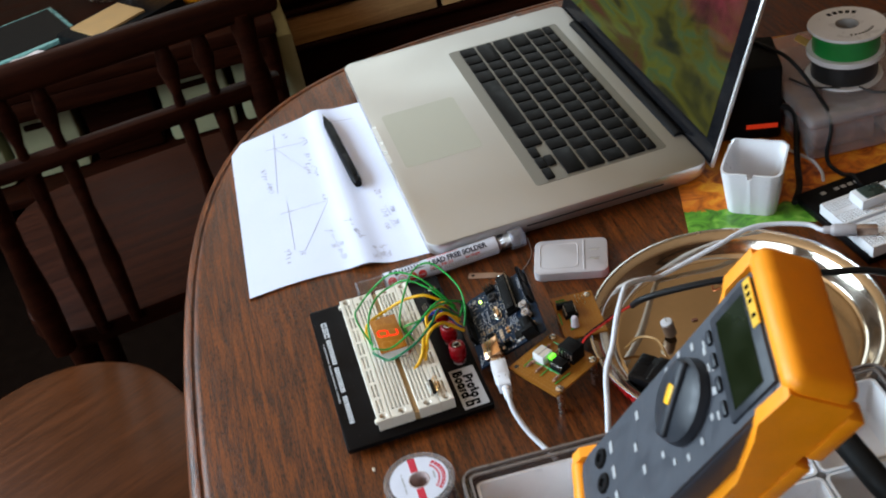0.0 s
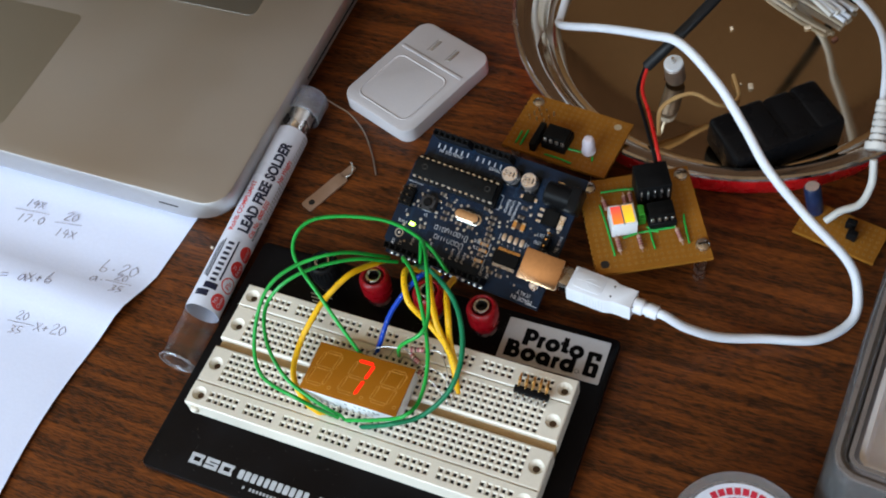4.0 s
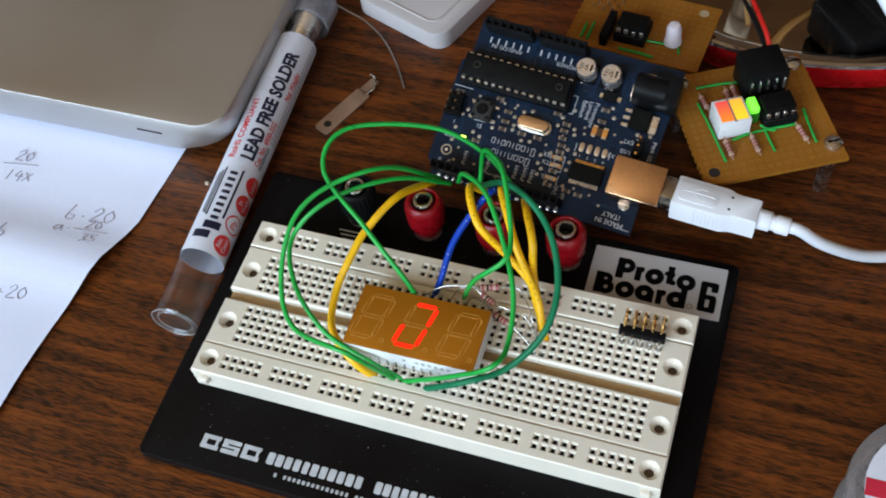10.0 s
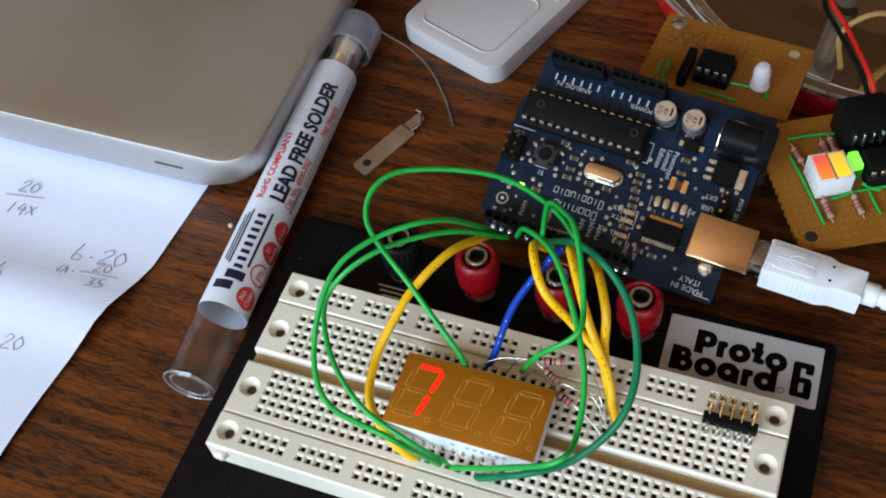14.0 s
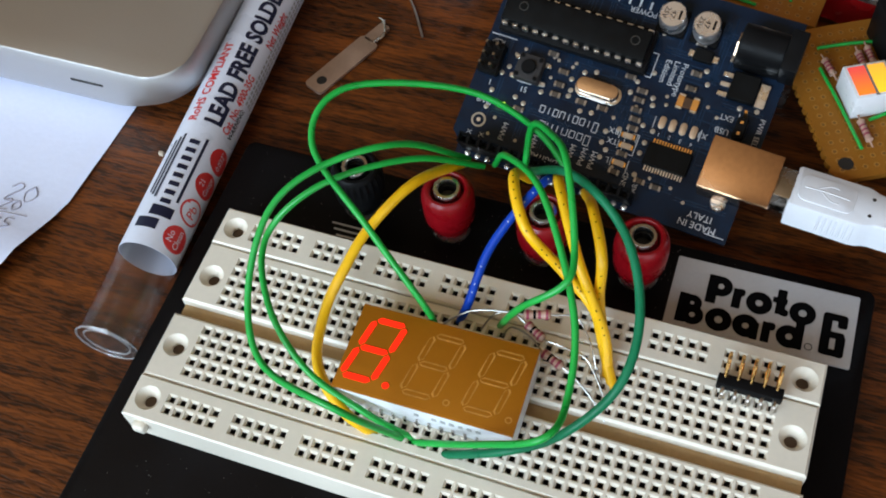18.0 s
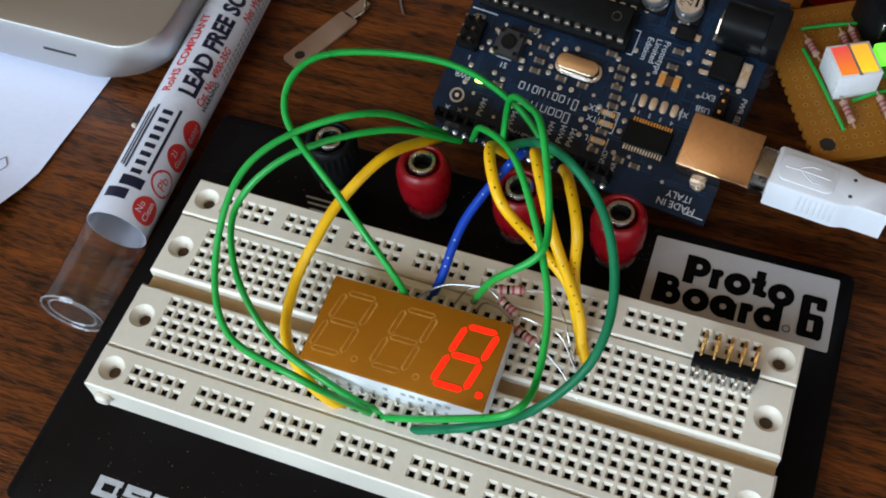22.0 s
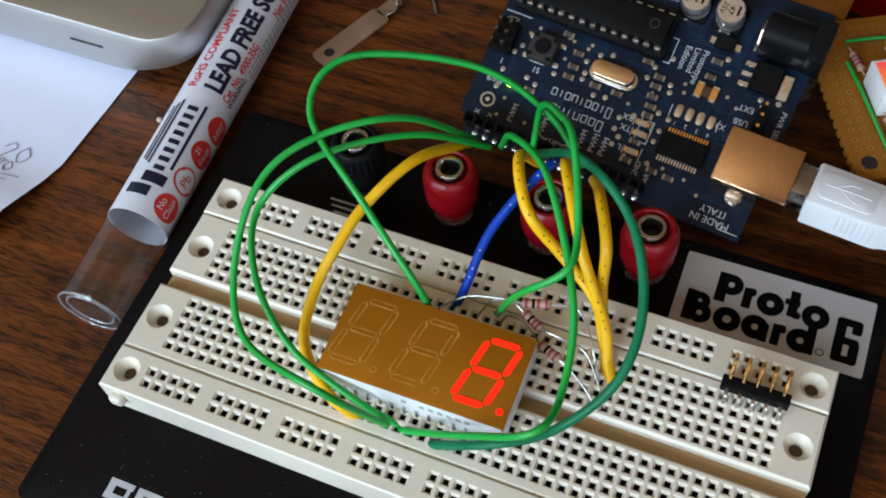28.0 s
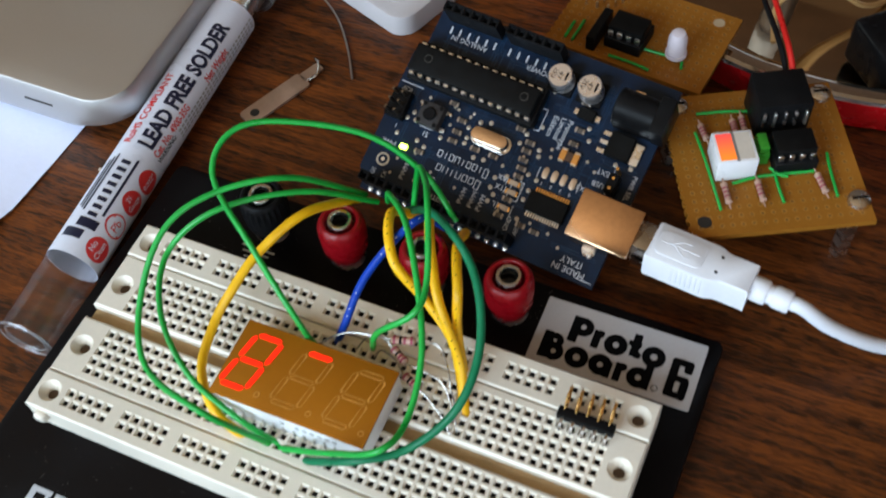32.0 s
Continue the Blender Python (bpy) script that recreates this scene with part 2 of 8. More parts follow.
# darkness of the perfboard holes, as a colour for flat discs
PERFSHADE = surf("perf_hole_shade", (0.17, 0.068, 0.010), 0.6, bump=0)
CHIP = surf("chip_epoxy", (0.005, 0.005, 0.005), 0.5, var=0.25, scale=300, bump=0.08, spec=0.08)
AMBER = surf("amber_filter", (0.35, 0.120, 0.0055), 0.4, var=0.06, scale=50, bump=0.01, spec=0.25)
AMBERLINE = surf("amber_segment", (0.50, 0.22, 0.039), 0.4, var=0.3, scale=500, bump=0, spec=0.3)
LITRED = surf("lit_segment", (0.25, 0.01, 0.005), 0.5, bump=0, emit=(1.0, 0.022, 0.005), glow=1.4, spec=0.05)
LITHOT = surf("hot_segment", (0.4, 0.2, 0.01), 0.5, bump=0, emit=(1.0, 0.42, 0.02), glow=1.5, spec=0.2)
LEDGREEN = surf("lit_green", (0.2, 0.8, 0.1), 0.4, bump=0, emit=(0.16, 1.0, 0.03), glow=1.2)


def lamp_window(name, near, far, glow):
    """A diffusing window lit from one end: its glow shades from one colour to the other along it."""
    m, nt, b = nodes_of(name)
    co, sep, rp = nt.nodes.new("ShaderNodeTexCoord"), nt.nodes.new("ShaderNodeSeparateXYZ"), nt.nodes.new("ShaderNodeValToRGB")
    rp.color_ramp.elements[0].color, rp.color_ramp.elements[1].color = (*near, 1), (*far, 1)
    rp.color_ramp.elements[0].position, rp.color_ramp.elements[1].position = 0.1, 0.9
    nt.links.new(co.outputs["Generated"], sep.inputs[0])
    nt.links.new(sep.outputs["Y"], rp.inputs["Fac"])
    nt.links.new(rp.outputs["Color"], b.inputs["Emission Color"])
    b.inputs["Base Color"].default_value, b.inputs["Roughness"].default_value, b.inputs["Emission Strength"].default_value = (*[0.4 * v for v in near], 1), 0.4, glow
    return m


LEDYELLOW = lamp_window("lit_yellow", (1.0, 0.66, 0.03), (0.98, 0.42, 0.05), 0.95)
LEDRED = lamp_window("lit_red", (1.0, 0.26, 0.03), (0.85, 0.035, 0.09), 0.85)
PILOT = surf("lit_pilot", (0.7, 0.9, 0.2), 0.4, bump=0, emit=(0.65, 1.0, 0.10), glow=9.0)
RESBODY = surf("resistor_body", (0.42, 0.26, 0.20), 0.4, var=0.1)
RESBAND = surf("resistor_band", (0.25, 0.03, 0.06), 0.4)
TRIMORANGE = surf("orange_component", (0.55, 0.22, 0.04), 0.35)
METERGREY = surf("grey_meter_case", (0.036, 0.041, 0.054), 0.5, var=0.12, scale=90, bump=0.05)
METERDARK = surf("dark_meter_dial", (0.022, 0.026, 0.034), 0.4, var=0.1, spec=0.3)
HOLSTER = surf("orange_holster_rubber", (0.95, 0.31, 0.003), 0.5, var=0.08, scale=60, bump=0.06)
LCD = surf("lcd_glass", (0.009, 0.013, 0.005), 0.2, var=0.3, scale=40, bump=0, spec=0.12)
GREYTXT = surf("pale_grey_ink", (0.36, 0.37, 0.38), 0.5, bump=0)
TUBECLEAR = clear("clear_tube_plastic", (0.97, 0.97, 0.98), 0.03, 1.22, 0.012)
BOXCLEAR = clear("clear_box_plastic", (0.86, 0.72, 0.74), 0.05, 1.5, 0.24, 0.8)
# bare mirror metal; colour reflected from the room is put into its tint
TUBFLOOR = surf("reflection_tinted_tin", (0.62, 0.50, 0.36), 0.075, 1.0, var=0.08, scale=18, fine=300, bump=0.01, rvar=0.05)
TUBWALL = surf("bright_tin", (0.76, 0.68, 0.58), 0.12, 1.0, var=0.06, scale=18, fine=300, bump=0.012, rvar=0.04)
REDTIN = surf("red_lid", (0.60, 0.005, 0.010), 0.28, var=0.1, coat=0.3)
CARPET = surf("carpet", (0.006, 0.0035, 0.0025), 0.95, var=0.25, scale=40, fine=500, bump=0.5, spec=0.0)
WALLPAINT = surf("warm_wall_paint", (0.24, 0.18, 0.12), 0.8, var=0.08, scale=3, fine=150, bump=0.1)
CEILPAINT = surf("warm_ceiling", (0.70, 0.42, 0.22), 0.85, var=0.06, scale=3, fine=150, bump=0.1)
CARD = surf("cardboard", (0.42, 0.25, 0.10), 0.8, var=0.12, scale=30)
BAG = surf("orange_bag", (0.86, 0.30, 0.004), 0.45, var=0.12, scale=40, bump=0.1)
PALEGREEN = surf("pale_green_fabric", (0.42, 0.41, 0.24), 0.85, var=0.12, scale=30, bump=0.2)

# ---- building helpers (millimetres) ----
MM = 0.001


def shift(x, y, z):
    return Matrix.Translation((x, y, z))


def turn(deg, axis="Z"):
    return Matrix.Rotation(radians(deg), 4, axis)


def thing(name, label, category, m=None, group="", kind=""):
    ob = new(name)
    ob.empty_display_size = 0.01
    if m is not None:
        ob.matrix_world = m
    return tagged(ob, label, category, group, kind)


def mm_pose(x, y, z, rx=0, ry=0, rz=0):
    return pose(x * MM, y * MM, z * MM, rx, ry, rz)


def part(name, bm, material, parent=None, label="", flat=False, kind=""):
    """One mesh object from a bmesh in millimetres."""
    me = bpy.data.meshes.new(name)
    bmesh.ops.transform(bm, matrix=Matrix.Diagonal((MM, MM, MM, 1)), verts=bm.verts)
    bm.to_mesh(me)
    bm.free()
    for mt in material if isinstance(material, (list, tuple)) else [material]:
        me.materials.append(mt)
    if not flat:
        me.polygons.foreach_set("use_smooth", [True] * len(me.polygons))
        me.set_sharp_from_angle(angle=radians(38))
    ob = new(name, me)
    ob.parent = parent
    if label or kind:
        tagged(ob, label, kind=kind)
    return ob


def bx(bm, c, s, r=0.0, seg=2, m=None):
    """A box: centre, size, rounding."""
    mat = Matrix.Translation(c) @ Matrix.Diagonal((*s, 1))
    vs = bmesh.ops.create_cube(bm, size=1, matrix=mat)["verts"]
    if r:
        es = list({e for v in vs for e in v.link_edges})
        res = bmesh.ops.bevel(bm, geom=es, offset=r, segments=seg, affect="EDGES", profile=0.5)
        vs = list({v for f in res["faces"] for v in f.verts} | {v for v in vs if v.is_valid})
    if m is not None:
        bmesh.ops.transform(bm, matrix=m, verts=vs)
    return bm


def lathe(bm, profile, seg=32, m=None, close=False):
    """Turns a profile of (radius, height) about z."""
    rings = []
    for r, z in profile:
        if r < 1e-6:
            rings.append([bm.verts.new((0, 0, z))])
        else:
            rings.append([bm.verts.new((r * math.cos(2 * math.pi * k / seg), r * math.sin(2 * math.pi * k / seg), z)) for k in range(seg)])
    pairs = list(zip(rings, rings[1:])) + ([(rings[-1], rings[0])] if close else [])
    for a, b in pairs:
        for k in range(seg):
            j = (k + 1) % seg
            if len(a) == 1 and len(b) == 1:
                continue
            if len(a) == 1:
                bm.faces.new((a[0], b[j], b[k]))
            elif len(b) == 1:
                bm.faces.new((a[k], a[j], b[0]))
            else:
                bm.faces.new((a[k], a[j], b[j], b[k]))
    if m is not None:
        bmesh.ops.transform(bm, matrix=m, verts=[v for ring in rings for v in ring])
    return bm


def cyl(bm, c, r, h, seg=20, bevel=0.0, m=None, r2=None):
    """A standing cylinder on c."""
    r2 = r if r2 is None else r2
    if bevel:
        prof = [(0, 0), (r - bevel, 0), (r, bevel), (r2, h - bevel), (r2 - bevel, h), (0, h)]
    else:
        prof = [(0, 0), (r, 0), (r2, h), (0, h)]
    mat = Matrix.Translation(c)
    return lathe(bm, prof, seg, mat if m is None else m @ mat)


def prism(bm, pts, z0, z1, m=None, bevel=0.0):
    """An upright block over a closed outline."""
    lo, hi = [bm.verts.new((x, y, z0)) for x, y in pts], None
    if bevel:
        cx, cy = sum(p[0] for p in pts) / len(pts), sum(p[1] for p in pts) / len(pts)

        def inset(x, y):
            d = math.hypot(x - cx, y - cy)
            k = (d - bevel) / d
            return cx + (x - cx) * k, cy + (y - cy) * k

        mid = [bm.verts.new((x, y, z1 - bevel)) for x, y in pts]
        q = [bm.verts.new((*[a + (b - a) * 0.72 for a, b in zip(inset(x, y), (x, y))], z1 - bevel * 0.3)) for x, y in pts]
        hi = [bm.verts.new((*inset(x, y), z1)) for x, y in pts]
        rings = [lo, mid, q, hi]
    else:
        hi = [bm.verts.new((x, y, z1)) for x, y in pts]
        rings = [lo, hi]
    n = len(pts)
    for a, b in zip(rings, rings[1:]):
        for k in range(n):
            bm.faces.new((a[k], a[(k + 1) % n], b[(k + 1) % n], b[k]))
    bm.faces.new(hi)
    bm.faces.new(lo[::-1])
    if m is not None:
        bmesh.ops.transform(bm, matrix=m, verts=[v for r in rings for v in r])
    return bm


def rounded(w, d, r, n=5, cx=0.0, cy=0.0):
    """The outline of a rectangle with round corners."""
    out = []
    for sx, sy, a0 in ((1, 1, 0), (-1, 1, 90), (-1, -1, 180), (1, -1, 270)):
        for k in range(n + 1):
            a = radians(a0 + 90 * k / n)
            out.append((cx + sx * (w / 2 - r) + r * math.cos(a), cy + sy * (d / 2 - r) + r * math.sin(a)))
    return out


def glide(pts, steps=8, closed=False):
    """A smooth line through the points."""
    p = [Vector(q) for q in pts]
    p = [2 * p[0] - p[1], *p, 2 * p[-1] - p[-2]]
    out = []
    for i in range(1, len(p) - 2):
        a, b, c, d = p[i - 1 : i + 3]
        for k in range(steps):
            u = k / steps
            out.append(0.5 * (2 * b + (c - a) * u + (2 * a - 5 * b + 4 * c - d) * u * u + (3 * b - a - 3 * c + d) * u ** 3))
    return out + [p[-2]]


def tube(bm, pts, r, seg=8, steps=8, smooth=True, radii=None):
    """A round wire along points."""
    line = glide(pts, steps) if smooth else [Vector(q) for q in pts]
    t = (line[1] - line[0]).normalized()
    side = t.orthogonal().normalized()
    rings = []
    for k, q in enumerate(line):
        t2 = (line[min(k + 1, len(line) - 1)] - line[max(k - 1, 0)]).normalized()
        side = (t.rotation_difference(t2) @ side).normalized()
        t = t2
        up = t.cross(side)
        rr = r if radii is None else radii(k / (len(line) - 1))
        rings.append([bm.verts.new(q + rr * (math.cos(2 * math.pi * j / seg) * side + math.sin(2 * math.pi * j / seg) * up)) for j in range(seg)])
    for a, b in zip(rings, rings[1:]):
        for j in range(seg):
            bm.faces.new((a[j], a[(j + 1) % seg], b[(j + 1) % seg], b[j]))
    bm.faces.new(rings[0][::-1])
    bm.faces.new(rings[-1])
    return bm


def lettering(words, size, material, parent, m, name="lettering", squeeze=1.0, bold=0.0, align="CENTER"):
    """Words in the built-in font as a flat mesh; m is in millimetres."""
    cu = bpy.data.curves.new("letters", "FONT")
    cu.body, cu.size, cu.align_x, cu.align_y, cu.offset, cu.resolution_u = words, size, align, "CENTER", bold, 3
    tmp = bpy.data.objects.new("letters", cu)
    me = bpy.data.meshes.new_from_object(tmp)
    bpy.data.objects.remove(tmp)
    bpy.data.curves.remove(cu)
    me.transform(Matrix.Diagonal((MM, MM, MM, 1)) @ m @ Matrix.Diagonal((squeeze, 1, 1, 1)))
    me.materials.append(material)
    me.name = name
    ob = new(name, me)
    ob.parent = parent
    return ob


def bars(bm, x0, x1, y, h, n, z, seed=1, gap=0.22, m=None):
    """A row of plain bars in place of unreadable writing."""
    rnd = random.Random(seed)
    x, step = x0, (x1 - x0) / n
    for k in range(n):
        w = step * (1 - gap) * rnd.uniform(0.75, 1.0)
        if rnd.random() > 0.1:
            bx(bm, (x + step / 2, y, z), (w, h * rnd.uniform(0.85, 1.0), 0.06), m=m)
        x += step
    return bm


# ---- the room ----
def wall(name, c, s, material, holes=()):
    """A wall as a box, or as the pieces round one opening, in metres."""
    bm = bmesh.new()
    if not holes:
        bx(bm, [v * 1000 for v in c], [v * 1000 for v in s])
    else:
        axis, a0, a1, z0, z1 = holes
        o = 1 - axis
        lo, hi = c[axis] - s[axis] / 2, c[axis] + s[axis] / 2
        zl, zh = c[2] - s[2] / 2, c[2] + s[2] / 2
        for p0, p1, q0, q1 in ((lo, a0, zl, zh), (a1, hi, zl, zh), (a0, a1, zl, z0), (a0, a1, z1, zh)):
            cc, ss = [0, 0, (q0 + q1) * 500], [0, 0, (q1 - q0) * 1000]
            cc[axis], ss[axis] = (p0 + p1) * 500, (p1 - p0) * 1000
            cc[o], ss[o] = c[o] * 1000, s[o] * 1000
            bx(bm, cc, ss)
    return tagged(part(name, bm, material), kind="structure", label=name.split("_")[0] + " of the room")


def room():
    bm = bmesh.new()
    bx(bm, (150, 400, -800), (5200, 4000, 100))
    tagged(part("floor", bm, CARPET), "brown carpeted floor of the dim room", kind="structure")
    bm = bmesh.new()
    bx(bm, (150, 400, 1700), (5200, 4000, 100))
    tagged(part("ceiling", bm, CEILPAINT), "warm painted ceiling", kind="structure")
    wall("wall_west", (-2.3, 0.4, 0.45), (0.12, 3.8, 2.4), WALLPAINT, (1, -0.55, 1.05, 0.15, 1.35))
    wall("wall_south", (-0.995, -1.4, 0.45), (2.49, 0.12, 2.4), WALLPAINT, (0, -1.55, 0.05, 0.25, 1.25))
    wall("wall_south_east", (1.395, -1.4, 0.45), (2.29, 0.12, 2.4), WALLPAINT, (0, 0.5, 2.2, 0.25, 1.25))
    wall("wall_north", (0.15, 2.2, 0.45), (4.78, 0.12, 2.4), PANEL)
    wall("wall_east", (2.6, 0.4, 0.45), (0.12, 3.8, 2.4), PANEL)
    for name, m, w, h in (("window_1", pose(-2.3, 0.25, 0.75, 0, 0, 90), 1600, 1200), ("window_2", pose(-0.75, -1.4, 0.75), 1600, 1000), ("window_3", pose(1.35, -1.4, 0.75), 1700, 1000)):
        win = thing(name, "white framed window that lets daylight in", "window", m, kind="structure")
        for sx in (-1, 0, 1):
            part("window_frame", bx(bmesh.new(), (sx * (w / 2 - 20), 0, 0), (40, 60, h - 4), 4), WHITE, win)
        for sz in (-1, 1):
            part("window_frame", bx(bmesh.new(), (0, 0, sz * (h / 2 - 22)), (w - 90, 56, 40), 4), WHITE, win)


room()


# ---- the table ----
def table():
    tb = thing("dining_table", "dark-stained oak dining table with a rounded corner and beaded edge", "table")
    cx, cy, a, b, n = 450.0, 400.0, 955.0, 562.0, 4.6
    outline = []
    for k in range(220):
        t = 2 * math.pi * k / 220
        c, s = math.cos(t), math.sin(t)
        r = (abs(c) ** n + abs(s) ** n) ** (-1 / n)
        outline.append((cx + a * r * c, cy + b * r * s))
    bm = bmesh.new()
    rings = []
    for off, z in ((2, -24), (0, -20), (0, -9), (1.5, -5.5), (4.5, -3.2), (9, -1.6), (11, -1.5), (12, -2.4), (13.5, -2.6), (15, -1.6), (17, -0.3), (20, 0), (60, 0)):
        ring = []
        for x, y in outline:
            k = 1 - off / math.hypot(x - cx, y - cy)
            ring.append(bm.verts.new((cx + (x - cx) * k, cy + (y - cy) * k, z)))
        rings.append(ring)
    for p, q in zip(rings, rings[1:]):
        for k in range(220):
            bm.faces.new((p[k], p[(k + 1) % 220], q[(k + 1) % 220], q[k]))
    bm.faces.new(rings[-1])
    bm.faces.new(rings[0][::-1])
    part("tabletop", bm, OAK, tb)
    for y in (-60, 860):
        part("apron", bx(bmesh.new(), (450, y, -70), (1500, 22, 88), 2), OAK, tb)
    for x in (-280, 1180):
        part("apron", bx(bmesh.new(), (x, 400, -70), (22, 890, 88), 2), OAK, tb)
        for y in (-30, 830):
            bm = lathe(bmesh.new(), [(0, -750), (24, -750), (26, -700), (20, -640), (34, -560), (26, -470), (38, -300), (30, -190), (40, -150), (40, -28), (0, -28)], 20, shift(x + (25 if x < 0 else -25), y + (10 if y < 0 else -10), 0))
            part("leg", bm, OAK, tb)


table()


# ---- the breadboard on its black plate ----
def hole_strip(vs, fs, xs, ys, mats, top, skip=None):
    """Square tapered contact holes, one a cell, into plain lists. mats: index of face kinds."""
    p = 1.27
    for i, x in enumerate(xs):
        for y in ys:
            b = len(vs)
            if skip and skip(i):
                vs += [(x - p, y - p, top), (x + p, y - p, top), (x + p, y + p, top), (x - p, y + p, top)]
                fs.append((b, b + 1, b + 2, b + 3))
                mats.append(0)
                continue
            for h, z in ((p, top), (1.0, top), (0.55, top - 0.75), (0.5, top - 3.2)):
                vs += [(x - h, y - h, z), (x + h, y - h, z), (x + h, y + h, z), (x - h, y + h, z)]
            # lower walls and bottom carry the painted shade of the hole
            for k in range(3):
                for j in range(4):
                    a, c = b + 4 * k, b + 4 * k + 4
                    fs.append((a + j, a + (j + 1) % 4, c + (j + 1) % 4, c + j))
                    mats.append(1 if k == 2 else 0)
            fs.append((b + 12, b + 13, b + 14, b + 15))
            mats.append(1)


def quad(vs, fs, mats, x0, x1, y0, y1, z, mat=0):
    b = len(vs)
    vs += [(x0, y0, z), (x1, y0, z), (x1, y1, z), (x0, y1, z)]
    fs.append((b, b + 1, b + 2, b + 3))
    mats.append(mat)


def screw_cell(vs, fs, mats, x0, x1, y0, y1, cx, cy, top):
    """A plain end cell with a countersunk screw hole."""
    n, b = 24, len(vs)
    edge = []
    for k in range(n):
        a = 2 * math.pi * (k + 0.5) / n
        dx, dy = math.cos(a), math.sin(a)
        t = min(((x1 - cx) if dx > 0 else (x0 - cx)) / dx, ((y1 - cy) if dy > 0 else (y0 - cy)) / dy)
        edge.append((cx + dx * t, cy + dy * t, top))
    for px, py in ((x1, y1), (x0, y1), (x0, y0), (x1, y0)):
        k = min(range(n), key=lambda j: (edge[j][0] - px) ** 2 + (edge[j][1] - py) ** 2)
        edge[k] = (px, py, top)
    vs += edge
    for r, z in ((2.75, top), (2.55, top - 0.25), (1.35, top - 1.9), (1.3, top - 2.6)):
        vs += [(cx + r * math.cos(2 * math.pi * (k + 0.5) / n), cy + r * math.sin(2 * math.pi * (k + 0.5) / n), z) for k in range(n)]
    for q in range(4):
        for k in range(n):
            j = (k + 1) % n
            fs.append((b + q * n + k, b + q * n + j, b + (q + 1) * n + j, b + (q + 1) * n + k))
            mats.append(0)
    fs.append(tuple(b + 4 * n + k for k in range(n)))
    mats.append(2)


def listed(name, vs, fs, mats, materials, parent):
    me = bpy.data.meshes.new(name)
    me.from_pydata([(x * MM, y * MM, z * MM) for x, y, z in vs], [], fs)
    for mt in materials:
        me.materials.append(mt)
    me.polygons.foreach_set("material_index", mats)
    me.update()
    ob = new(name, me)
    ob.parent = parent
    return ob


def sides(vs, fs, mats, x0, x1, y0, y1, z0, z1, lip=0.35):
    """Outer walls of a strip with a small rounded upper edge."""
    b = len(vs)
    for d, z in ((0, z0), (0, z1 - lip), (lip, z1)):
        vs += [(x0 + d, y0 + d, z), (x1 - d, y0 + d, z), (x1 - d, y1 - d, z), (x0 + d, y1 - d, z)]
    for k in range(2):
        for j in range(4):
            fs.append((b + 4 * k + j, b + 4 * k + (j + 1) % 4, b + 4 * k + 4 + (j + 1) % 4, b + 4 * k + 4 + j))
            mats.append(0)


COLS = [(i - 23) * 2.54 for i in range(47)]
BT = 16.0


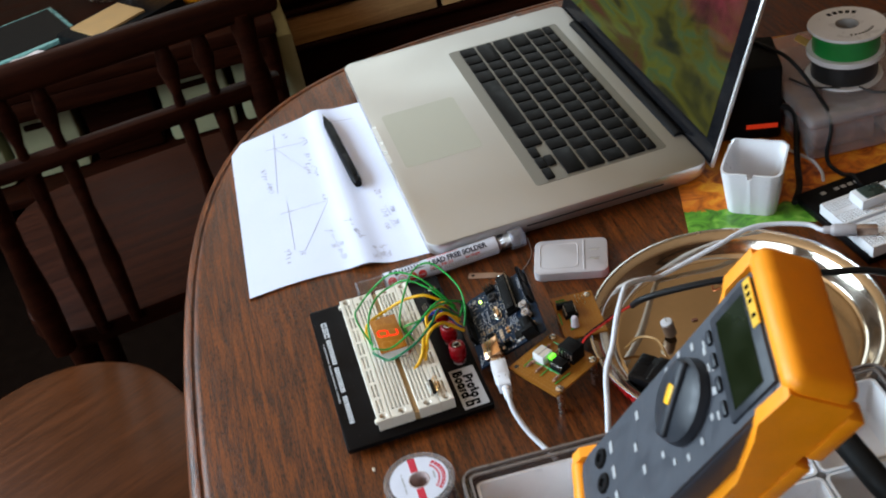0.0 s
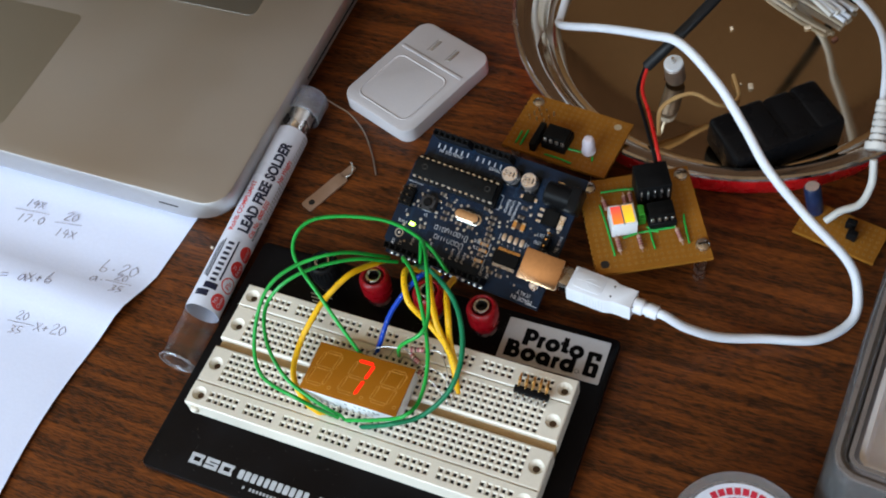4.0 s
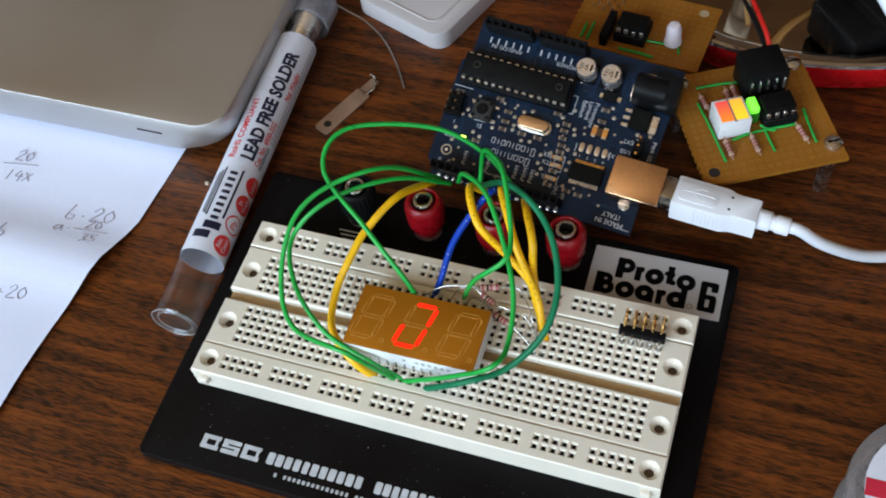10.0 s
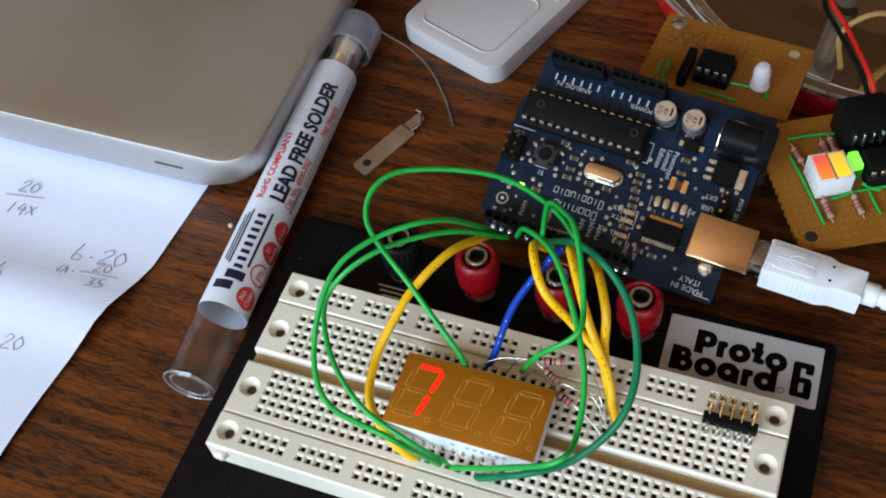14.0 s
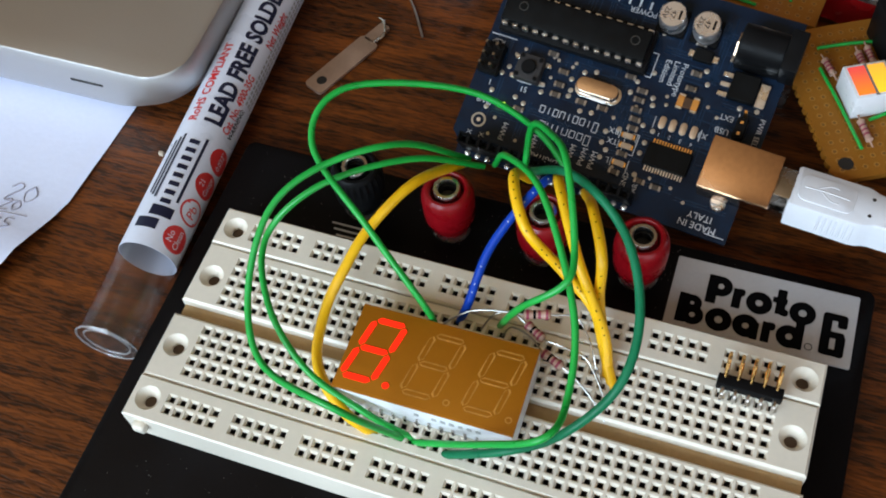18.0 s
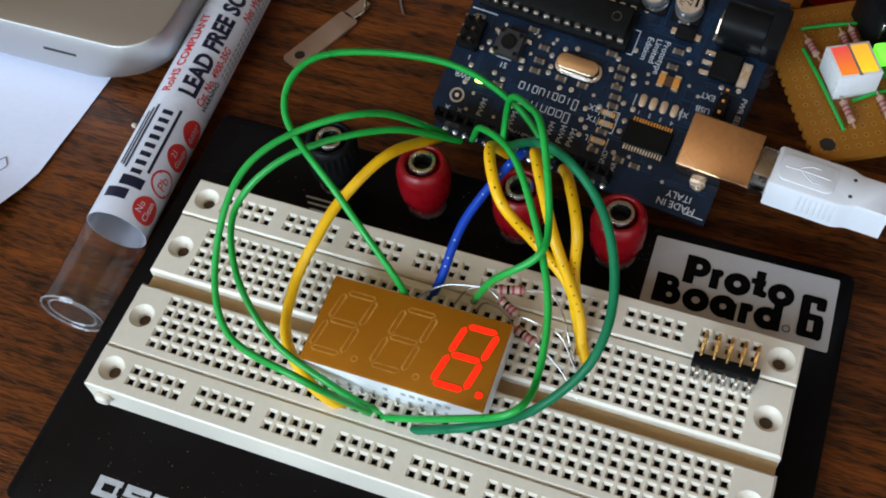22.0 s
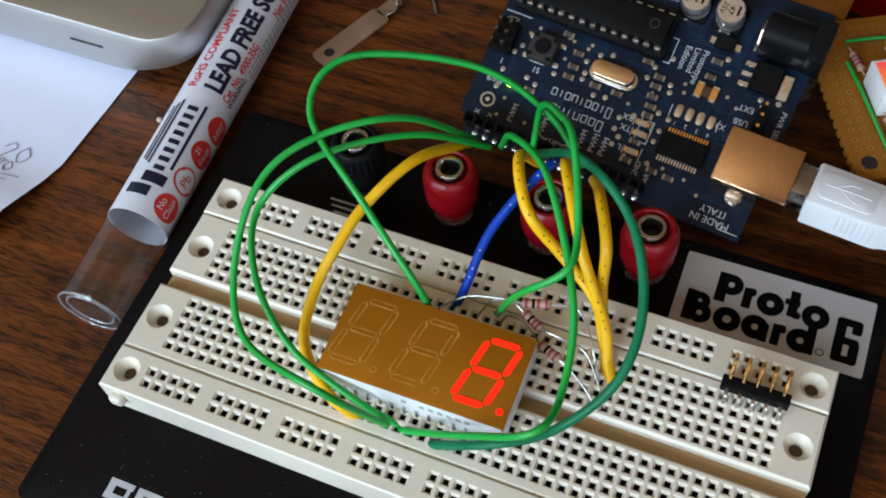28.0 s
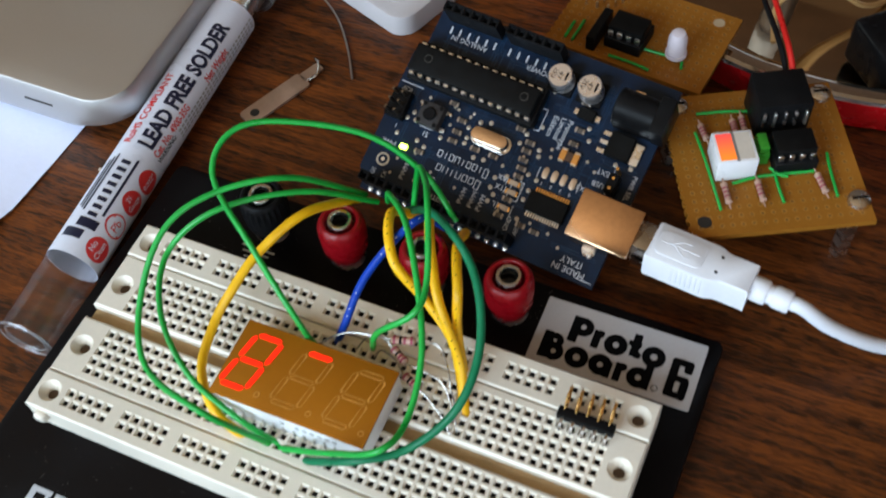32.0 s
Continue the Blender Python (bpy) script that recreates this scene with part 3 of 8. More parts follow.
def breadboard():
    bb = thing("solderless_breadboard", "cream solderless breadboard on a black enamelled plate with binding posts", "breadboard")
    part("base_plate", prism(bmesh.new(), rounded(151.2, 102.4, 2.0, 3, 0.0, 0.2), 3.6, 7.1, bevel=0.5), BLACKPLATE, bb, "scratched black enamelled plate")
    for x in (-66, 66):
        for y in (-42, 43):
            part("rubber_foot", cyl(bmesh.new(), (x, y, 0), 6, 3.6, 20, 0.6), RUBBER, bb)
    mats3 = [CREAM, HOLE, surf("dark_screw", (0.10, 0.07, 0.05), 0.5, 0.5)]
    for sgn in (1, -1):
        vs, fs, mt = [], [], []
        y0, y1 = (17.15, 26.55) if sgn > 0 else (-26.55, -17.15)
        yc = 21.84 * sgn
        sides(vs, fs, mt, -67.3, 67.3, y0, y1, 7.1, BT)
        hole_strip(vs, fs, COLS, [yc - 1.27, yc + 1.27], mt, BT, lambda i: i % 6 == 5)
        quad(vs, fs, mt, -59.69, 59.69, y0 + 0.35, yc - 2.54, BT)
        quad(vs, fs, mt, -59.69, 59.69, yc + 2.54, y1 - 0.35, BT)
        for sx in (-1, 1):
            a, b = sorted((sx * 59.69, sx * 66.95))
            screw_cell(vs, fs, mt, a, b, y0 + 0.35, y1 - 0.35, sx * 63.4, yc, BT)
        listed("bus_strip", vs, fs, mt, mats3, bb)
    for sgn in (1, -1):
        vs, fs, mt = [], [], []
        y0, y1 = (1.75, 16.95) if sgn > 0 else (-16.95, -1.75)
        z = BT - 0.25
        sides(vs, fs, mt, -67.3, 67.3, y0, y1, 7.1, z, 0.5)
        ys = [sgn * (3.81 + 2.54 * k) for k in range(5)]
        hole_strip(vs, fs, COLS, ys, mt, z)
        lo, hi = min(ys) - 1.27, max(ys) + 1.27
        quad(vs, fs, mt, -59.69, 59.69, y0 + 0.5, lo, z)
        quad(vs, fs, mt, -59.69, 59.69, hi, y1 - 0.5, z)
        for sx in (-1, 1):
            a, b = sorted((sx * 59.69, sx * 66.8))
            screw_cell(vs, fs, mt, a, b, y0 + 0.5, y1 - 0.5, sx * 63.4, sgn * 8.89, z)
        listed("terminal_strip", vs, fs, mt, mats3, bb)
    # channel floor is browner and darker than the cream strips
    part("channel", bx(bmesh.new(), (0, 0, 10.2), (134.0, 3.5, 6.0)), TAN, bb, "tan centre channel")
    for sx in (-1, 1):
        part("clip_tab", bx(bmesh.new(), (sx * 63.6, -27.2, 12.6), (3.2, 2.2, 3.0), 0.9, 3), CREAM, bb)
    # binding posts
    for k, x in enumerate((-40.7, -18.7, 3.4, 25.3)):
        red = k > 0
        bm = bmesh.new()
        prof = [(0, 0.9), (3.6, 0.9), (3.8, 1.4), (4.3, 2.4), (4.9, 3.4), (5.1, 4.2), (5.15, 5.0), (5.55, 5.4), (5.75, 6.2), (5.9, 8.5), (6.0, 11.6), (5.95, 13.2), (5.75, 14.4), (5.35, 15.3), (4.8, 15.85), (4.25, 15.9), (3.85, 15.5), (3.72, 14.8), (3.7, 12), (0, 12)]
        if red:
            lathe(bm, prof, 40)
        else:
            # knurled nut
            seg = 48
            lathe(bm, prof, seg)
            for v in bm.verts:
                rr = math.hypot(v.co.x, v.co.y)
                if rr > 5.6 and v.co.z > 10.5 and round(math.atan2(v.co.y, v.co.x) / (2 * math.pi) * seg) % 2:
                    v.co.x, v.co.y = v.co.x * 0.93, v.co.y * 0.93
        post = part("binding_post", bm, REDPL if red else BLACK, bb, "glossy red binding post" if red else "black knurled binding post")
        post.matrix_basis = mm_pose(x, 41.2, 7.1)
        part("post_core", lathe(bmesh.new(), [(3.1, 12.1), (3.1, 15.9), (2.9, 16.2), (2.25, 16.2), (2.05, 15.8), (2.05, 13.6)], 28), STEEL, post, "nickel core")
        part("post_bore", lathe(bmesh.new(), [(2.06, 15.2), (2.03, 12.2), (0, 12.2)], 28), HOLE, post, "dark bore")
        part("post_ring", lathe(bmesh.new(), [(0, 0), (4.4, 0), (4.6, 0.3), (4.3, 0.9), (0, 0.9)], 32), STEEL, post, "nickel ring")
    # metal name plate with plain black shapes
    plate = part("name_plate", prism(bmesh.new(), rounded(39.4, 17.8, 0.4, 2), 0, 0.35), ALUPLATE, bb, "brushed metal plate with bold black shapes")
    plate.matrix_basis = mm_pose(52.9, 39.7, 7.12, 0, 0, 0.8)

    level = [0.0]

    def ring(x, y, r, hole=0.36):
        level[0] += 0.004
        z = 0.38 + level[0]
        part("printed_mark", lathe(bmesh.new(), [(r * hole, z), (r, z)], 28, shift(x, y, 0)), INK, plate)

    def bar(x, y, w, h, r=0.15):
        level[0] += 0.004
        part("printed_mark", prism(bmesh.new(), rounded(w, h, r, 3, x, y), 0.36, 0.38 + level[0]), INK, plate)

    # upper row
    bar(-11.0, 2.5, 2.3, 7.2)
    ring(-9.3, 3.55, 2.55, 0.26)
    bar(-10.2, 5.45, 2.4, 1.3)
    bar(-5.55, 1.55, 1.9, 4.9)
    bar(-4.9, 3.2, 1.9, 1.9, 0.7)
    ring(-0.75, 1.65, 2.8, 0.27)
    bar(3.75, 3.2, 2.0, 6.2)
    bar(3.5, 3.5, 3.1, 1.4)
    bar(4.6, 0.75, 2.0, 1.7, 0.7)
    ring(8.5, 1.65, 2.8, 0.3)
    # lower row
    bar(-16.4, -3.7, 2.2, 7.3)
    ring(-14.5, -2.2, 2.1, 0.2)
    ring(-14.0, -5.05, 2.45, 0.25)
    ring(-8.35, -4.75, 2.85, 0.3)
    ring(-2.6, -4.6, 2.8, 0.25)
    bar(-0.65, -5.3, 1.7, 4.2)
    bar(1.75, -4.9, 1.8, 4.9)
    bar(2.6, -3.3, 1.9, 1.9, 0.7)
    ring(6.6, -4.7, 2.75, 0.26)
    bar(8.55, -3.2, 1.9, 8.0)
    # tall figure at the end
    bar(13.85, -1.7, 2.0, 9.9, 0.8)
    bar(15.4, 2.6, 5.2, 1.7, 0.8)
    bar(17.0, 1.7, 2.0, 3.0, 0.5)
    bar(17.0, -4.2, 2.0, 5.4, 0.8)
    bar(15.4, -6.0, 5.2, 1.6, 0.75)
    bar(15.4, -1.75, 4.6, 1.6, 0.6)
    ring(10.8, -6.0, 0.85, 0.78)
    # printed maker's line along the front edge, as bars
    for k, x in enumerate((-55.9, -49.6, -43.4)):
        for y, h in ((-41.25, 1.25), (-42.7, 0.7), (-44.15, 1.25)):
            if k == 1 or h > 1:
                part("printed_bar", bx(bmesh.new(), (x, y, 7.13), (5.4, h, 0.06)), WHITEINK, bb)
        part("printed_bar", bx(bmesh.new(), (x - 1.9, -42.0 if k == 1 else -42.7, 7.14), (1.5, 2.2 if k == 1 else 4.1, 0.06)), WHITEINK, bb)
        part("printed_bar", bx(bmesh.new(), (x + 1.9, -43.4 if k == 1 else -42.7, 7.14), (1.5 if k == 1 else 0.8, 2.2, 0.06)), WHITEINK, bb)
    rnd = random.Random(6)
    for x0, x1, n in ((-38.6, -9.8, 11), (-6.6, 20.6, 11), (24.4, 52.4, 11)):
        for k in range(n):
            w = (x1 - x0) / n
            part("printed_bar", prism(bmesh.new(), rounded(w * rnd.uniform(0.66, 0.84), 3.5, 0.5, 2, x0 + (k + 0.5) * w, -42.7), 7.1, 7.16), WHITEINK, bb, "worn white printed bar")
    part("fine_print", bars(bmesh.new(), -35.0, 30.0, -46.9, 1.2, 46, 7.13, 4, 0.35), WHITEINK, bb, kind="stuff")
    for k, w in enumerate((9.5, 7.5, 5.2)):
        part("earth_mark", bx(bmesh.new(), (-41.5, 34.6 - k * 1.5, 7.13), (w, 0.45, 0.06)), WHITEINK, bb)


breadboard()


def dust():
    """Pale specks of dust on the black plate."""
    bm, rnd = bmesh.new(), random.Random(31)
    for _ in range(480):
        x, y = rnd.uniform(-72, 73), rnd.choice((rnd.uniform(-49, -29), rnd.uniform(29, 50)))
        r = rnd.uniform(0.03, 0.12)
        lathe(bm, [(0, 7.1 + r * 0.7), (r * 0.8, 7.1 + r * 0.4), (r, 7.1)], 5, shift(x, y, 0))
    tagged(part("dust", bm, surf("dust_specks", (0.24, 0.22, 0.21), 0.9, bump=0)), "pale specks of dust on the black plate", "dust", kind="stuff")


dust()


# ---- the three-digit display ----
def segment_outline(k, w=7.9, h=14.7, t=1.35, slant=0.2):
    """Corners of segment a to g of a figure, centred."""
    x, y, g = w / 2 - t / 2, h / 2 - t / 2, 0.28
    ends = [((-x, y), (x, y)), ((x, y), (x, 0)), ((x, 0), (x, -y)), ((-x, -y), (x, -y)), ((-x, 0), (-x, -y)), ((-x, y), (-x, 0)), ((-x, 0), (x, 0))]
    (ax, ay), (bx_, by) = ends[k]
    dx, dy = bx_ - ax, by - ay
    d = math.hypot(dx, dy)
    dx, dy = dx / d, dy / d
    nx, ny = -dy, dx
    q = t / 2
    pts = [(ax + dx * g, ay + dy * g), (ax + dx * (g + q) + nx * q, ay + dy * (g + q) + ny * q), (bx_ - dx * (g + q) + nx * q, by - dy * (g + q) + ny * q),
           (bx_ - dx * g, by - dy * g), (bx_ - dx * (g + q) - nx * q, by - dy * (g + q) - ny * q), (ax + dx * (g + q) - nx * q, ay + dy * (g + q) - ny * q)]
    return [(px + slant * py, py) for px, py in pts]


DIGITS = (-13.2, -0.5, 12.2)


def display():
    d = thing("led_display", "three-digit seven-segment display with amber face and white sides", "display", mm_pose(-6.3, -0.8, 15.9, 0, 0, 0.6))
    part("body", bx(bmesh.new(), (0, 0, 3.6), (37.6, 19.2, 7.2), 0.3), WHITE, d, "white plastic housing")
    part("face", bx(bmesh.new(), (0, 0, 7.55), (37.7, 19.3, 0.7), 0.15), AMBER, d, "amber brown filter face")
    for x in DIGITS:
        bm = bmesh.new()
        for k in range(7):
            o = segment_outline(k)
            c = (sum(p[0] for p in o) / 6, sum(p[1] for p in o) / 6)
            inner = [(c[0] + (px - c[0]) * 0.94, c[1] + (py - c[1]) * 0.52) if k in (0, 3, 6) else (c[0] + (px - c[0]) * 0.62, c[1] + (py - c[1]) * 0.9) for px, py in o]
            a = [bm.verts.new((px + x, py, 7.93)) for px, py in o]
            b = [bm.verts.new((px + x, py, 7.95)) for px, py in inner]
            for j in range(6):
                bm.faces.new((a[j], a[(j + 1) % 6], b[(j + 1) % 6], b[j]))
        lathe(bm, [(0.45, 7.93), (0.75, 7.95)], 14, shift(x + 4.9, -6.7, 0))
        part("figure_outline", bm, AMBERLINE, d)
    for sy in (-1, 1):
        bm = bmesh.new()
        for k in range(14):
            bx(bm, ((k - 6.5) * 2.54, sy * 9.85, 1.2), (0.5, 0.3, 2.6))
        part("pin_row", bm, TINNED, d)
    bm = bmesh.new()
    bars(bm, -2.0, 14.5, 4.8, 1.3, 9, 0, 8, 0.35, shift(0, -9.64, 0) @ turn(90, "X"))
    part("side_printing", bm, GREYTXT, d)
    lit, hot = {}, {}
    for place, x in zip("LMR", DIGITS):
        for k, letter in enumerate("abcdefg"):
            o = [(px + x, py) for px, py in segment_outline(k)]
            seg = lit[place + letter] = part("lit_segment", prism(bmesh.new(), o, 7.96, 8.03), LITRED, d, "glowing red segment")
            if letter in "abc":
                cx, cy = sum(p[0] for p in o) / 6, sum(p[1] for p in o) / 6
                core = [(cx + (px - cx) * 0.86, cy + (py - cy) * 0.86) for px, py in o]
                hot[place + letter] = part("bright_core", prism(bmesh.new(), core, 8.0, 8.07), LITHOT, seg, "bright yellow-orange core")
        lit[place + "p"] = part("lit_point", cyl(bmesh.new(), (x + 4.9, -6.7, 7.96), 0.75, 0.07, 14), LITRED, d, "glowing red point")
    return lit, hot


SEGMENTS, CORES = display()


# ---- jumper wires ----
WIRES = {
    "G1": [(-11.6, 12.1, 14.1), (-12.1, 10.0, 26.5), (-26.4, 18.6, 36.9), (-43.1, 31.3, 43.0), (-40.3, 44.6, 46.3), (-19.0, 56.4, 38.9), (-3.3, 57.1, 30.1), (7.4, 52.1, 21.1)],
    "G2": [(-17.4, 52.3, 19.9), (-24.7, 35.6, 44.1), (-37.4, 23.5, 47.3), (-44.4, 12.1, 44.2), (-44.3, -2.2, 35.4), (-37.0, -13.4, 30.9), (-18.2, -19.4, 35.7), (-9.2, -13.7, 14.2)],
    "G3": [(-13.7, 51.5, 19.5), (-24.7, 38.8, 34.8), (-39.5, 25.1, 38.1), (-48.7, 14.3, 30.7), (-42.5, 0.3, 29.1), (-31.2, -9.0, 24.1), (-17.1, -13.0, 20.6), (-6.7, -13.2, 14.0)],
    "G4": [(-7.1, -14.0, 14.8), (7.8, -14.4, 26.2), (19.7, -13.4, 36.0), (21.4, -3.7, 33.8), (18.2, 11.3, 38.7), (6.0, 32.0, 43.8), (-6.0, 45.5, 34.1), (-11.2, 52.2, 20.1)],
    "G5": [(-1.6, -14.8, 14.2), (12.3, -13.3, 23.7), (21.8, -6.9, 24.5), (29.9, 2.0, 33.5), (30.0, 14.5, 39.8), (23.2, 27.3, 45.2), (10.3, 37.2, 45.1), (-5.8, 51.3, 20.2)],
    "G6": [(1.1, 16.1, 14.1), (7.7, 10.7, 35.5), (15.8, 13.4, 44.5), (15.4, 21.3, 45.3), (9.5, 35.9, 51.2), (3.5, 46.3, 44.0), (-3.3, 55.6, 32.9), (-4.2, 52.3, 20.9)],
    "Y1": [(-18.3, 51.5, 19.1), (-22.6, 34.5, 32.9), (-28.5, 22.5, 30.8), (-31.1, 13.4, 27.5), (-32.9, 4.8, 22.8), (-30.5, -5.9, 20.7), (-21.7, -13.9, 21.1), (-15.4, -14.4, 14.0)],
    "B1": [(-7.5, 15.1, 13.9), (-5.5, 16.4, 20.4), (-3.0, 26.4, 29.8), (4.6, 38.8, 38.2), (5.4, 50.1, 20.2)],
    "Y2": [(-2.1, 51.1, 19.5), (-2.2, 39.2, 36.9), (3.6, 27.9, 36.8), (11.3, 25.7, 28.7), (17.3, 22.2, 26.8), (21.0, 19.5, 24.5), (23.7, 15.9, 18.6), (28.1, 8.2, 14.3)],
    "Y3": [(4.9, 50.3, 20.1), (6.9, 40.2, 37.6), (15.9, 23.8, 35.1), (23.3, 17.0, 22.4), (26.1, 11.1, 14.3)],
    "Y4": [(10.3, 50.6, 19.9), (15.1, 36.6, 36.2), (19.9, 25.7, 36.4), (20.9, 21.8, 26.1), (23.6, 17.8, 14.5)],
}


def wires():
    looks = {"G": (GREENW, 0.72, "thin green insulated jumper wire looping over the breadboard"), "Y": (YELLOWW, 1.15, "thick yellow insulated jumper wire into the breadboard"),
             "B": (BLUEW, 0.95, "blue insulated jumper wire into the breadboard")}
    for key, pts in WIRES.items():
        mt, r, label = looks[key[0]]
        if key == "G5":
            mt, r, label = DKGREENW, 0.92, "dark green insulated jumper wire looping over the breadboard"
        wire = tagged(part("jumper_wire", tube(bmesh.new(), pts, r, 10, 10), mt), label, "wire", "jumper wires on the breadboard")
        if key in ("Y2", "Y3", "Y4", "B1"):
            # tiny printed marks along the insulation
            line, bm, rnd = glide(pts, 30), bmesh.new(), random.Random(len(key) + len(pts))
            for k in range(30, len(line) - 24, 4):
                if rnd.random() < 0.5:
                    continue
                d = (line[k + 1] - line[k]).normalized()
                up = Vector((0.1, -0.55, 0.8))
                up = (up - d * up.dot(d)).normalized()
                m = Matrix.Translation(line[k] + up * r * 0.97) @ Matrix((d, up.cross(d), up)).transposed().to_4x4()
                bx(bm, (0, 0, 0), (0.22 + 0.2 * rnd.random(), 0.3, 0.1), m=m)
            part("wire_print", bm, INK if key[0] == "Y" else WHITEINK, wire, kind="stuff")


wires()


# ---- pin header and resistors on the breadboard ----
def pin_header():
    h = thing("pin_header", "black right-angle pin header with gold pins in the breadboard", "connector", mm_pose(53.4, 15.6, 16.0))
    part("insulator", bx(bmesh.new(), (0, 0, 2.2), (12.9, 2.5, 2.5), 0.25), BLACK, h)
    for k in range(5):
        x = (k - 2) * 2.54
        part("pin", tube(bmesh.new(), [(x, 0.6, 3.2), (x, 1.4, 4.6), (x, 2.7, 6.9)], 0.36, 6, 3), GOLD, h, "gold upper pin")
        part("pin", tube(bmesh.new(), [(x, 1.0, 2.2), (x, 3.0, 3.8), (x, 4.6, 6.3)], 0.36, 6, 3), GOLD, h, "gold lower pin")
        part("pin", tube(bmesh.new(), [(x, -1.1, 2.2), (x, -2.4, 2.1), (x, -2.9, 1.2), (x, -2.9, -0.6)], 0.42, 6, 3), TINNED, h, "tinned bent pin")


def resistor(a, b, lead_a, lead_b, group, label="small pink-brown resistor with dark red bands on bare leads", r=1.05):
    """A resistor between a and b with wire leads that end at the given points."""
    A, B = Vector(a), Vector(b)
    d = (B - A).normalized()
    rs = thing("resistor", label, "resistor", group=group)
    m = Matrix.Translation(A) @ d.to_track_quat("Z", "Y").to_matrix().to_4x4()
    L = (B - A).length
    part("resistor_body", lathe(bmesh.new(), [(0, 0), (r * 0.6, 0.05), (r, 0.5), (r, 1.3), (r * 0.86, 1.7), (r * 0.86, L - 1.7), (r, L - 1.3), (r, L - 0.5), (r * 0.6, L - 0.05), (0, L)], 14, m), RESBODY, rs)
    for k, z in enumerate((0.9, 2.3, 3.3, L - 0.9)):
        part("colour_band", lathe(bmesh.new(), [(r * (1.03 if k in (0, 3) else 0.9), z - 0.28), (r * (1.03 if k in (0, 3) else 0.9), z + 0.28)], 14, m), RESBAND if k != 1 else INK, rs)
    part("lead", tube(bmesh.new(), [A, *[Vector(p) for p in lead_a]], 0.22, 6, 6), surf("dull_lead", (0.42, 0.40, 0.38), 0.35, 1.0), rs)
    part("lead", tube(bmesh.new(), [B, *[Vector(p) for p in lead_b]], 0.22, 6, 6), surf("dull_lead", (0.42, 0.40, 0.38), 0.35, 1.0), rs)
    return rs


pin_header()
resistor((6.5, 16.6, 21.8), (12.0, 18.2, 21.8), [(3, 16, 22.2), (-4, 14.5, 21.5), (-9.5, 11.5, 18), (-10, 11, 15)], [(17, 19.4, 21), (21, 15.4, 20), (23, 12, 18.5), (25.4, 8.9, 15)], "resistors on the breadboard")
resistor((7.4, 15.4, 20.6), (12.0, 12.8, 20.8), [(4, 16.8, 21), (0.2, 16.2, 19), (-2.2, 14, 15)], [(16, 12.5, 20.5), (21, 12, 19), (25, 8, 17), (27.9, 3.9, 15)], "resistors on the breadboard")
resistor((12.2, 10.6, 19.6), (17.2, 8.4, 19.8), [(9, 13, 20), (4.5, 15, 18), (2.6, 14, 15)], [(20, 7.2, 19), (24, 5, 17), (27.9, 1.6, 15)], "resistors on the breadboard")


